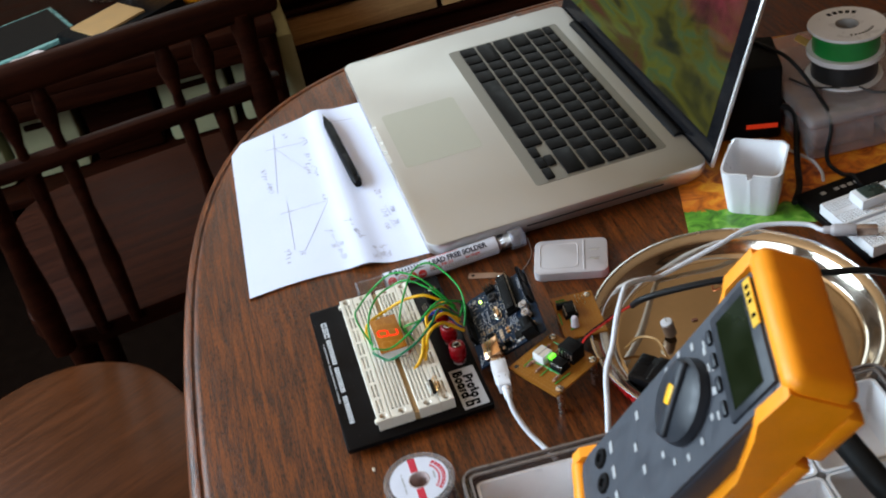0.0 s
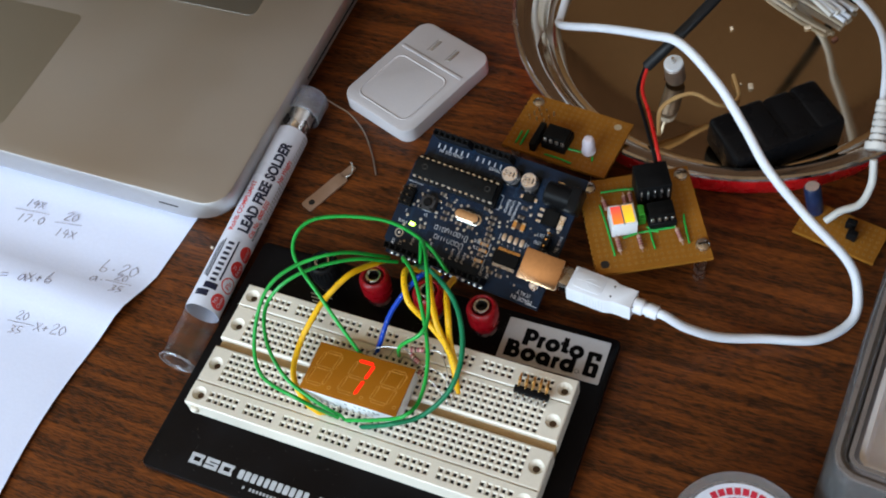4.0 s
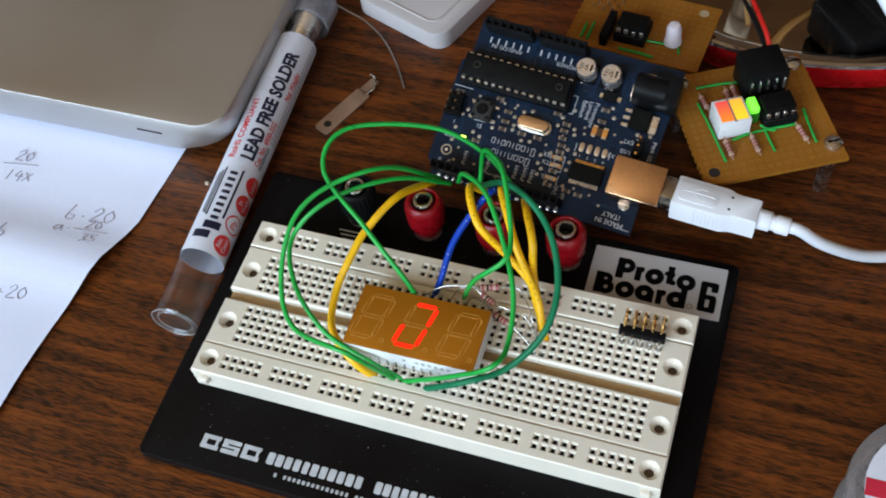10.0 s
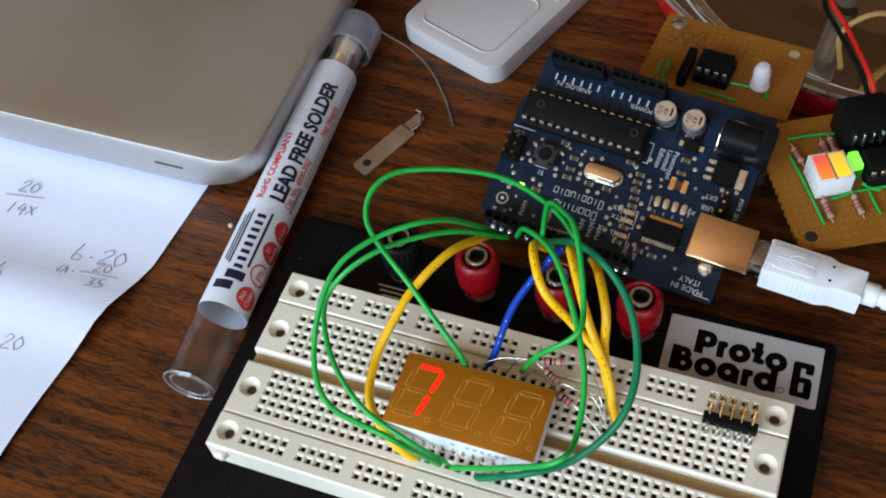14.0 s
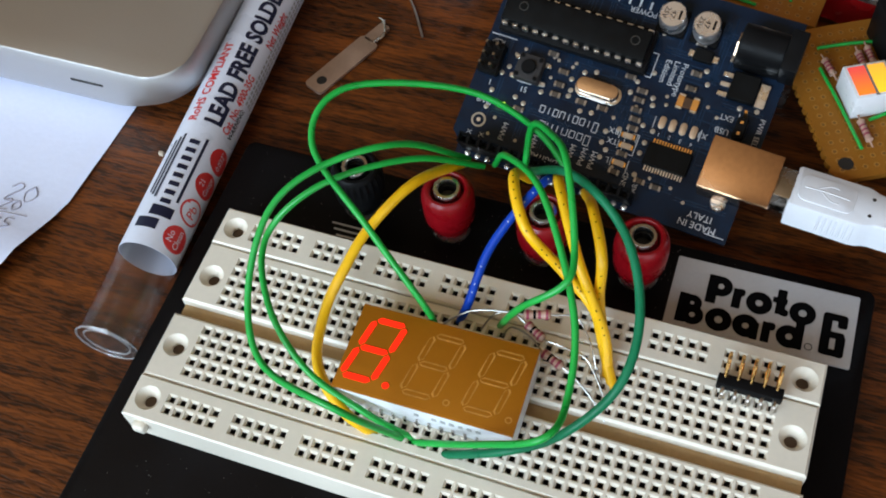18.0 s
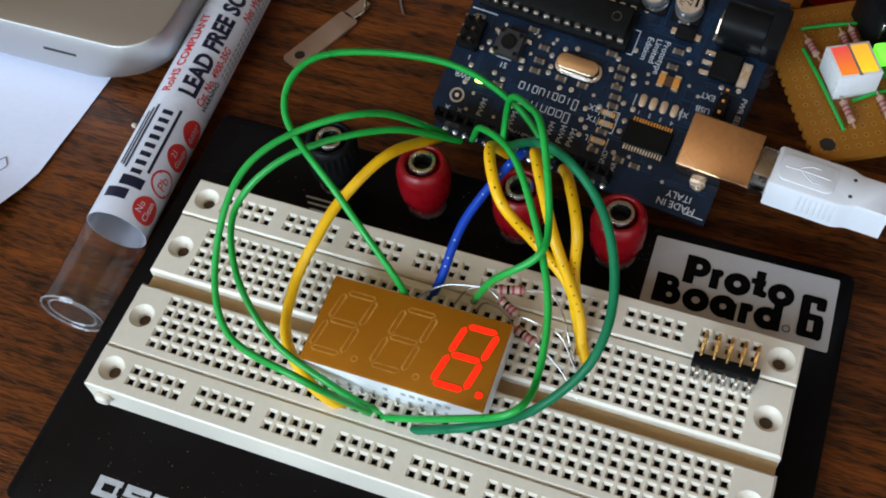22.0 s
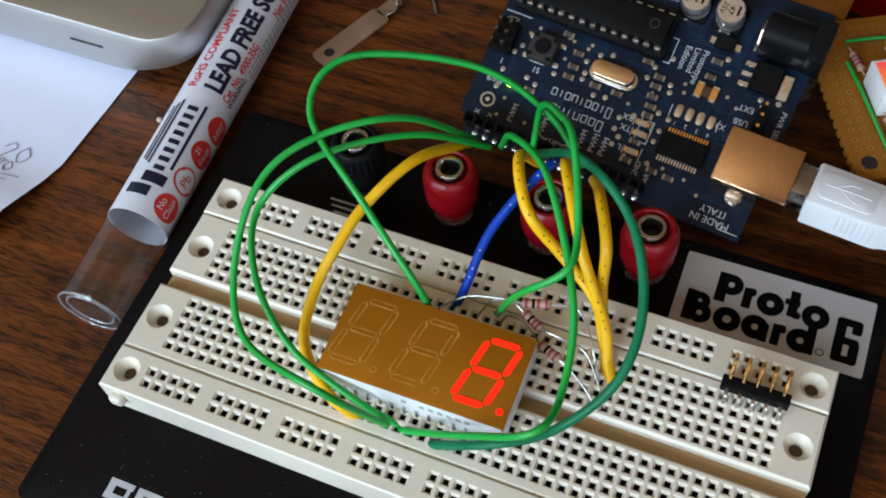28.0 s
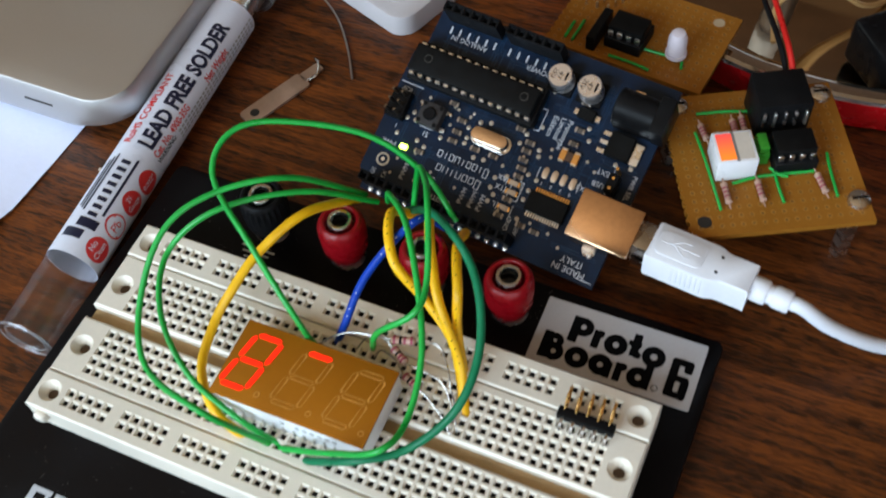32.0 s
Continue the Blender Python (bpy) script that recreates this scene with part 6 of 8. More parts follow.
    els[1].position, els[1].color = 0.72, (0.16, 0.05, 0.02, 1)
    for p, col in ((0.38, (0.05, 0.055, 0.006, 1)), (0.46, (0.17, 0.17, 0.010, 1)), (0.52, (0.10, 0.19, 0.06, 1)), (0.57, (0.20, 0.23, 0.02, 1)), (0.64, (0.13, 0.10, 0.01, 1))):
        els.new(p).color = col
    # a crimson bloom fills the upper outer corner of the picture
    far, fade, bloom, red = (nt.nodes.new("ShaderNode" + k) for k in ("VectorMath", "MapRange", "Mix", "ValToRGB"))
    far.operation = "DISTANCE"
    far.inputs[1].default_value = (0.150, 0.185, 0.215)
    jit, addv = nt.nodes.new("ShaderNodeVectorMath"), nt.nodes.new("ShaderNodeVectorMath")
    jit.operation, jit.inputs["Scale"].default_value = "SCALE", 0.07
    fade.inputs["From Min"].default_value, fade.inputs["From Max"].default_value = 0.095, 0.05
    red.color_ramp.elements[0].position, red.color_ramp.elements[0].color = 0.35, (0.10, 0.004, 0.012, 1)
    red.color_ramp.elements[1].position, red.color_ramp.elements[1].color = 0.68, (0.62, 0.09, 0.13, 1)
    bloom.data_type = "RGBA"
    link = nt.links.new
    link(co.outputs["Object"], mp.inputs["Vector"])
    link(mp.outputs[0], n1.inputs["Vector"])
    link(co.outputs["Object"], n2.inputs["Vector"])
    link(n1.outputs["Fac"], rp.inputs["Fac"])
    link(n2.outputs["Fac"], red.inputs["Fac"])
    link(n1.outputs["Color"], jit.inputs[0])
    link(co.outputs["Object"], addv.inputs[0])
    link(jit.outputs[0], addv.inputs[1])
    link(addv.outputs[0], far.inputs[0])
    link(far.outputs["Value"], fade.inputs["Value"])
    link(fade.outputs[0], bloom.inputs["Factor"])
    link(rp.outputs["Color"], bloom.inputs["A"])
    link(red.outputs["Color"], bloom.inputs["B"])
    link(bloom.outputs["Result"], b.inputs["Emission Color"])
    b.inputs["Emission Strength"].default_value, b.inputs["Base Color"].default_value, b.inputs["Roughness"].default_value = 0.27, (0.004, 0.004, 0.004, 1), 0.2
    b.inputs["Specular IOR Level"].default_value = 0.1
    part("screen", bx(bmesh.new(), (0, 1.15, 117), (W2 - 34, 0.4, 196), 0, 1, lean), m, lid, "lit screen with a blurred flower picture")


def sheet():
    pg = thing("paper_sheet", "sheet of white paper with pencilled sums, tucked under the laptop", "paper")
    nx, ny = 40, 26
    corners = ((-392, -80), (-122.4, -93), (-113.4, 60), (-388, 62))

    def lie(u, v):
        """Height of the sheet: gently wavy, with a soft fold along it."""
        if v > 0.86:
            return 0.4
        z = 0.5 + 1.3 * (0.5 + 0.5 * math.sin(u * 7.0 + v * 2.2)) * (1 - v) + 3.2 * max(0, 0.4 - v) ** 2 * (0.5 + 0.5 * math.sin(u * 11))
        return max(0.25, z + 3.4 * math.exp(-(((v - 0.64) / 0.07) ** 2)))

    def on(x, y):
        u = (x + 392) / 274
        v = (y + 80 + 13 * u) / (142 + 11 * u)
        return lie(min(1, max(0, u)), min(0.85, max(0, v))) + 0.1

    bm = bmesh.new()
    grid = []
    for j in range(ny + 1):
        row = []
        for i in range(nx + 1):
            u, v = i / nx, j / ny
            x = (1 - u) * (1 - v) * corners[0][0] + u * (1 - v) * corners[1][0] + u * v * corners[2][0] + (1 - u) * v * corners[3][0]
            y = (1 - u) * (1 - v) * corners[0][1] + u * (1 - v) * corners[1][1] + u * v * corners[2][1] + (1 - u) * v * corners[3][1]
            # rounded far corner, gently wavy near edge and right edge
            k = max(0.0, 1 - math.hypot(u / 0.16, v / 0.55))
            x += 22 * k
            y += 10 * k
            x -= 6.5 * u ** 6 * math.sin(math.pi * min(1, v * 1.3))
            row.append(bm.verts.new((x, y, lie(u, v))))
        grid.append(row)
    for a, b in zip(grid, grid[1:]):
        for i in range(nx):
            bm.faces.new((a[i], a[i + 1], b[i + 1], b[i]))
    sheet_ob = part("sheet", bm, PAPER, pg)
    rnd = random.Random(21)
    # pencil strokes: two sketched corners and rows of small figures
    strokes = [[(-370, -37), (-264, -49)], [(-343, -49), (-340, -13)], [(-345, -41), (-282, -14)], [(-230, -8), (-165, -40)], [(-230, -8), (-230, -51)], [(-247, -43), (-170, -48)], [(-262, 22), (-246, 28)],
               [(-363, 19), (-360, 41)], [(-196.9, 37), (-179.9, 38.6)], [(-174.8, 35.9), (-161.8, 37.7)], [(-166, -13.2), (-153, -12.2)], [(-135, 16.2), (-123, 17.2)]]
    for a, b in strokes:
        part("pencil_line", tube(bmesh.new(), [(x, y, on(x, y)) for x, y in ((a[0] + (b[0] - a[0]) * k / 12, a[1] + (b[1] - a[1]) * k / 12) for k in range(13))], 0.15, 5, 2), PENCIL, sheet_ob)
    spots = [(-364, -28), (-347, -11), (-316, -12), (-299, -15), (-292, -9), (-308, -56), (-283, -54), (-239, -9), (-171, -54)]
    for x, y in spots:
        bm = bmesh.new()
        for g in range(rnd.randint(2, 4)):
            px, py = x + g * 5.2, y + rnd.uniform(-1.2, 1.2)
            n = rnd.randint(4, 6)
            pts = [(px + rnd.uniform(-1.9, 1.9), py + rnd.uniform(-3.0, 3.0), on(px, py)) for _ in range(n)]
            tube(bm, pts, 0.16, 5, 4)
        part("pencil_scribble", bm, PENCIL, sheet_ob)
    # pencilled sums near the free edge
    shapes = {"6": [[(0.8, 1.15), (0.3, 0.7), (0.1, 0.25), (0.45, 0), (0.7, 0.25), (0.4, 0.45), (0.15, 0.25)]], "2": [[(0.1, 0.75), (0.4, 1.0), (0.65, 0.75), (0.1, 0.05), (0.75, 0)]],
              "0": [[(0.4, 0.9), (0.1, 0.5), (0.35, 0.0), (0.7, 0.4), (0.4, 0.9)]], ".": [[(0.3, 0.3), (0.4, 0.35), (0.34, 0.4)]], "=": [[(0, 0.55), (0.6, 0.6)], [(0, 0.3), (0.6, 0.34)]],
              "-": [[(0, 0.4), (0.6, 0.44)]], "x": [[(0, 0.8), (0.6, 0)], [(0, 0), (0.6, 0.8)]], "3": [[(0.1, 0.9), (0.6, 0.8), (0.3, 0.5), (0.65, 0.2), (0.1, 0)]], "5": [[(0.65, 0.9), (0.2, 0.9), (0.2, 0.5), (0.65, 0.3), (0.15, 0)]],
              "_": [[(-2.4, 0.5), (0.6, 0.56)]]}
    shapes["Y"] = [[(0, 1.0), (0.35, 0.55)], [(0.85, 1.1), (0.35, 0.5), (-0.2, -0.3)]]
    shapes["a"] = [[(0.6, 0.5), (0.3, 0.6), (0.1, 0.25), (0.3, 0.05), (0.55, 0.3), (0.6, 0.6), (0.75, 0.05)]]
    shapes["b"] = [[(0.35, 1.2), (0.15, 0.5), (0.15, 0.1), (0.5, 0.05), (0.6, 0.35), (0.2, 0.45)]]
    shapes["+"] = [[(0.0, 0.35), (0.5, 0.4)], [(0.25, 0.62), (0.25, 0.12)]]
    shapes["4"] = [[(0.3, 0.95), (0.05, 0.4), (0.7, 0.4)], [(0.5, 0.7), (0.45, -0.1)]]
    shapes["1"] = [[(0.35, 0.95), (0.25, 0.0)]]
    shapes["7"] = [[(0.05, 0.9), (0.6, 0.9), (0.25, -0.05)]]
    for words, x, y, size, ang in (("20 =", -225, 33.5, 5.0, 3), ("14x", -193.5, 39.6, 4.2, 5), ("17.0", -193, 31.6, 4.2, 5), ("20", -172, 38.0, 4.4, 6), ("14x", -171.4, 29.6, 4.4, 6), ("Y = ax+b", -188, 0.0, 5.2, 11), ("b.20", -141.5, 19.0, 5.6, 8),
                                  ("a.-", -142.4, 13.4, 4.6, 6), ("20", -132, 17.4, 3.6, 6), ("35", -131, 11.4, 3.8, 6), ("Y =-", -184.5, -17.8, 5.0, 7), ("20", -163.4, -11.6, 3.8, 6), ("35", -163, -18.2, 3.8, 6), ("x+20", -152.6, -14.2, 4.6, 7), ("15", -167, -45, 4.4, 4)):
        ca, sa = math.cos(radians(ang)), math.sin(radians(ang))
        for k, ch in enumerate(words):
            for line in shapes.get(ch, ()):
                pts = []
                for px, py in line:
                    u, v = (k * 0.8 + px + 0.12 * py) * size, py * size
                    gx, gy = x + u * ca - v * sa, y + u * sa + v * ca
                    pts.append((gx, gy, on(gx, gy)))
                part("pencil_figure", tube(bmesh.new(), pts, 0.19, 5, 4), PENCIL, sheet_ob)
    pen = thing("pen", "black ballpoint pen lying on the paper", "pen", mm_pose(-373, 14.5, 6.4, 0, 0, 3.0))
    part("barrel", lathe(bmesh.new(), [(0, 6), (1.2, 6), (3.0, 16), (4.3, 24), (4.5, 60), (4.5, 128), (4.1, 136), (3.4, 140), (0, 140.5)], 24, turn(90, "Y")), BLACK, pen)
    part("tip", lathe(bmesh.new(), [(0, 0), (0.5, 0.2), (1.3, 6.2), (0, 6.2)], 16, turn(90, "Y")), STEEL, pen)
    part("clip", bx(bmesh.new(), (112, 0, 5.2), (40, 3.0, 0.9), 0.3, 2), BLACK, pen)


laptop()
sheet()


# ---- small things round the boards ----
def adapter():
    a = thing("plug_adapter", "flat white plastic plug adapter with folded prongs, lying on the table", "adapter", mm_pose(-49.6, 153.2, 0, 0, 0, 69.4))
    pl = surf("adapter_plastic", (0.47, 0.44, 0.455), 0.45, var=0.06, scale=40, bump=0.03)
    shade = surf("groove_shade", (0.30, 0.27, 0.26), 0.5)
    body = part("body", prism(bmesh.new(), rounded(56.5, 41.5, 6, 6), 0.3, 7.6, bevel=1.2), pl, a)
    bm = bmesh.new()
    for inset, z in ((0, 7.6), (0.5, 7.95), (1.1, 7.6)):
        rim = [bm.verts.new((x, y, z)) for x, y in rounded(30 - 2 * inset, 31 - 2 * inset, 4.5 - inset, 5, -9, 0.4)]
        if inset:
            for k in range(len(rim)):
                bm.faces.new((last[k], last[(k + 1) % len(rim)], rim[(k + 1) % len(rim)], rim[k]))
        last = rim
    part("panel", bm, pl, body, "raised panel outline")
    part("ridge", bx(bmesh.new(), (9.8, 0, 7.7), (1.4, 36, 0.5), 0.2, 1), pl, body)
    part("groove", bx(bmesh.new(), (10.9, 0, 7.61), (0.7, 36, 0.1)), shade, body)
    part("groove", bx(bmesh.new(), (-23.6, 0, 7.61), (0.6, 24, 0.1)), shade, body)
    for y in (-6, 5):
        part("prong", bx(bmesh.new(), (18, y, 7.7), (7, 1.5, 0.4), 0.15, 1), surf("prong_metal", (0.5, 0.48, 0.45), 0.35, 0.8), body)
        part("prong_slot", bx(bmesh.new(), (18, y + 1.6, 7.62), (8, 0.7, 0.1)), shade, body)


def metal_bits():
    k = thing("metal_link", "small nickel metal link plate with a hole, on the table", "hardware", mm_pose(-69.2, 77.2, 0.3, 0, 0, 66))
    bm = prism(bmesh.new(), rounded(22, 6.2, 1.2, 3, 9, 0), 0, 0.8)
    prism(bm, rounded(7, 3.4, 0.8, 3, 23, 0.6), 0, 0.8)
    part("plate", bm, surf("dull_nickel", (0.55, 0.41, 0.33), 0.42, 0.85), k)
    part("hole", lathe(bmesh.new(), [(0, 0.84), (1.4, 0.85)], 18, shift(1.6, 0, 0)), HOLE, k)
    part("spring_tab", tube(bmesh.new(), [(20, -1.2, 0.7), (23.5, -1.8, 1.4), (26, 0.6, 2.0), (26.6, 3.2, 1.6)], 0.4, 6, 5), STEEL, k)
    w = part("solder_strand", tube(bmesh.new(), [(-88, 131, 6), (-81, 130.5, 2.5), (-73, 128.5, 0.6), (-63, 121, 0.5), (-54, 110, 0.5), (-48, 100.5, 0.5)], 0.33, 8, 8), surf("dull_lead", (0.46, 0.36, 0.26), 0.35, 1.0))
    tagged(w, "loose curved strand of bright solder on the table", "solder")
    crumb = bmesh.new()
    bx(crumb, (-99.6, 45.0, 0.75), (1.4, 1.1, 1.3), 0.35)
    tagged(part("crumb", crumb, surf("pale_crumb", (0.60, 0.50, 0.40), 0.7)), "tiny pale crumb on the table", "crumb")
    bm = bmesh.new()
    bx(bm, (92, -38, 0.7), (3.0, 2.0, 1.2), 0.4)
    tagged(part("crumb", bm, surf("pale_crumb", (0.60, 0.50, 0.40), 0.7)), "tiny pale crumb on the table", "crumb")


def solder_spool():
    s = thing("solder_spool", "solder spool with a white and red paper label on its end", "spool", mm_pose(132.4, -13.6, 0))
    grey = clear("smoky_flange", (0.74, 0.70, 0.72), 0.25, 1.3, 0.3)
    part("flange", lathe(bmesh.new(), [(6.4, 0.2), (21.5, 0.2), (22, 0.8), (21.5, 1.6), (6.4, 1.6)], 48), grey, s)
    part("winding", lathe(bmesh.new(), [(7.5, 1.6), (19.8, 1.6), (20.2, 6), (19.9, 12), (20.2, 18), (19.8, 21), (7.5, 21)], 48), surf("pale_winding", (0.62, 0.63, 0.68), 0.3, 0.7, var=0.2, scale=300), s, "wound solder")
    part("flange", lathe(bmesh.new(), [(6.4, 21), (21.6, 21), (22.4, 21.8), (22.2, 23.2), (20.4, 23.6), (19.0, 23.0), (6.4, 23.0), (6.4, 21)], 48), grey, s, "smoky plastic flange")
    lab = part("paper_label", lathe(bmesh.new(), [(6.6, 23.05), (18.2, 23.05), (18.2, 23.2), (6.6, 23.2)], 48), LABEL, s, "white paper ring label")
    part("hub", lathe(bmesh.new(), [(6.6, 23.3), (6.0, 23.4), (5.2, 22), (4.6, 12), (0, 11)], 32), surf("hub_shade", (0.42, 0.33, 0.33), 0.5), s)
    for sx in (-1, 1):
        part("red_band", bx(bmesh.new(), (sx * 12.4, -1.2, 23.24), (11.2, 4.6, 0.08)), surf("crimson_ink", (0.55, 0.02, 0.05), 0.45, bump=0), lab, "crimson band")
    bm = bmesh.new()
    for r, n, h, span in ((15.4, 10, 2.4, 86), (12.6, 12, 1.3, 84)):
        for k in range(n):
            a = 90 + span / 2 - span * k / (n - 1)
            bx(bm, (0, r, 23.24), (2.0 if h > 2 else 1.3, h, 0.06), m=turn(a - 90))
    part("curved_print", bm, surf("crimson_ink", (0.55, 0.02, 0.05), 0.45, bump=0), lab, "crimson printed bars on the label")
    bm = bmesh.new()
    bars(bm, -3.4, 3.4, 9.8, 1.3, 6, 23.24, 5)
    bars(bm, -8, 8, -9.6, 1.1, 12, 23.24, 6)
    part("dark_print", bm, GREYTXT, lab)


adapter()
metal_bits()
solder_spool()


# ---- the round tin and what lies in it ----
def tin():
    cx, cy = 77.0, 226.0
    t = thing("round_tin", "shallow round tin, red outside, bare bright metal inside, holding odds", "tin", mm_pose(cx, cy, 0))
    part("red_side", lathe(bmesh.new(), [(0, 0), (92.5, 0), (94.6, 0.8), (97.4, 8.0), (99.3, 15.6), (98.4, 15.6), (95.8, 9.2), (91.0, 1.2), (0, 0.8)], 128), REDTIN, t, "glossy red outside")
    part("rim", lathe(bmesh.new(), [(98.2, 15.2), (99.6, 15.3), (100.4, 16.0), (100.0, 17.0), (98.8, 17.2), (98.0, 16.4), (98.2, 15.2)], 128), surf("silver_seam", (0.70, 0.68, 0.66), 0.2, 1.0), t, "silver rolled rim")
    part("tin_floor", lathe(bmesh.new(), [(0, 1.6), (50, 1.5), (79, 1.6), (80.2, 2.1), (81.4, 2.1), (82.6, 1.7)], 128), TUBFLOOR, t, "polished tin floor with a pressed ring, tinted with the room's reflection")
    part("stepped_wall", lathe(bmesh.new(), [(82.6, 1.7), (84.4, 2.3), (85.8, 4.0), (88.4, 8.4), (91.0, 12.8), (91.9, 14.0), (93.2, 14.9), (95.4, 15.5), (98.2, 16.2)], 128), TUBWALL, t, "mirror-bright stepped wall")
    h = thing("battery_pack", "black tape-wrapped battery pack lying in the round tin", "battery pack", mm_pose(106.5, 162.5, 1.9, 0, 0, 41.5))
    wrap = surf("black_wrap", (0.006, 0.006, 0.007), 0.3, spec=0.12, var=0.3, scale=60, bump=0.08)
    for k in range(4):
        part("wrapped_cell", bx(bmesh.new(), ((k - 1.5) * 12.1, 0, 7.8), (12.2, 24.0 + k % 2, 15.2 + 0.8 * (k % 2)), 2.2, 3), wrap, h)
    part("tape_band", bx(bmesh.new(), (0, -1.0, 7.8), (47.4, 23.8, 15.0), 1.4, 2), wrap, h, "black tape over the cells")
    d = thing("small_motor", "small dark motor can standing in the round tin", "motor", mm_pose(60, 185, 3.9, 8, -10, 30))
    part("can", lathe(bmesh.new(), [(0, 0), (4.2, 0), (4.4, 0.6), (4.4, 10), (3.8, 10.6), (1.6, 10.6), (1.6, 11.6), (0, 11.6)], 24), surf("worn_can", (0.20, 0.16, 0.14), 0.4, 0.6), d)
    part("shaft", cyl(bmesh.new(), (0, 0, 11.6), 0.7, 4, 12), STEEL, d)
    part("end_cap", cyl(bmesh.new(), (0, 0, 10.7), 4.2, 1.6, 20, 0.4), surf("white_cap", (0.62, 0.62, 0.64), 0.4), d, "white end cap")
    cu = thing("copper_clip", "small bent copper clip lying in the round tin", "hardware", mm_pose(22.5, 236, 2.2, 0, 0, 30))
    part("clip_strip", tube(bmesh.new(), [(-5, 0, 0.8), (-2, 1, 2.4), (0, 0, 5.4), (2.4, -1, 3.0), (6, 1.5, 0.8)], 0.9, 6, 5), surf("worn_copper", (0.42, 0.16, 0.08), 0.35, 0.9), cu)
    rnd = random.Random(3)
    for k in range(13):
        x, y = cx + rnd.uniform(-50, 46), cy + rnd.uniform(-42, 56)
        bm = bmesh.new()
        s = rnd.uniform(0.8, 2.6)
        bx(bm, (x, y, 2.2), (s * 1.6, s, 0.9), 0.35, 1, shift(x, y, 0) @ turn(rnd.uniform(0, 180)) @ shift(-x, -y, 0))
        tagged(part("scrap", bm, surf("paper_scrap", (0.72, 0.60, 0.46), 0.7) if k % 2 else surf("dark_scrap", (0.16, 0.055, 0.03), 0.6)), "small loose scrap lying in the round tin", "scrap", "scraps in the tin")
    q = part("tan_wire", tube(bmesh.new(), [(62, 150, 6), (60, 162, 10), (70, 171, 12), (82, 173, 6), (88, 182, 3), (83, 194, 3)], 0.9, 8, 8), surf("tan_insulation", (0.50, 0.30, 0.12), 0.5))
    tagged(q, "tan wire scrap curled beside the black cylinder", "wire")


tin()


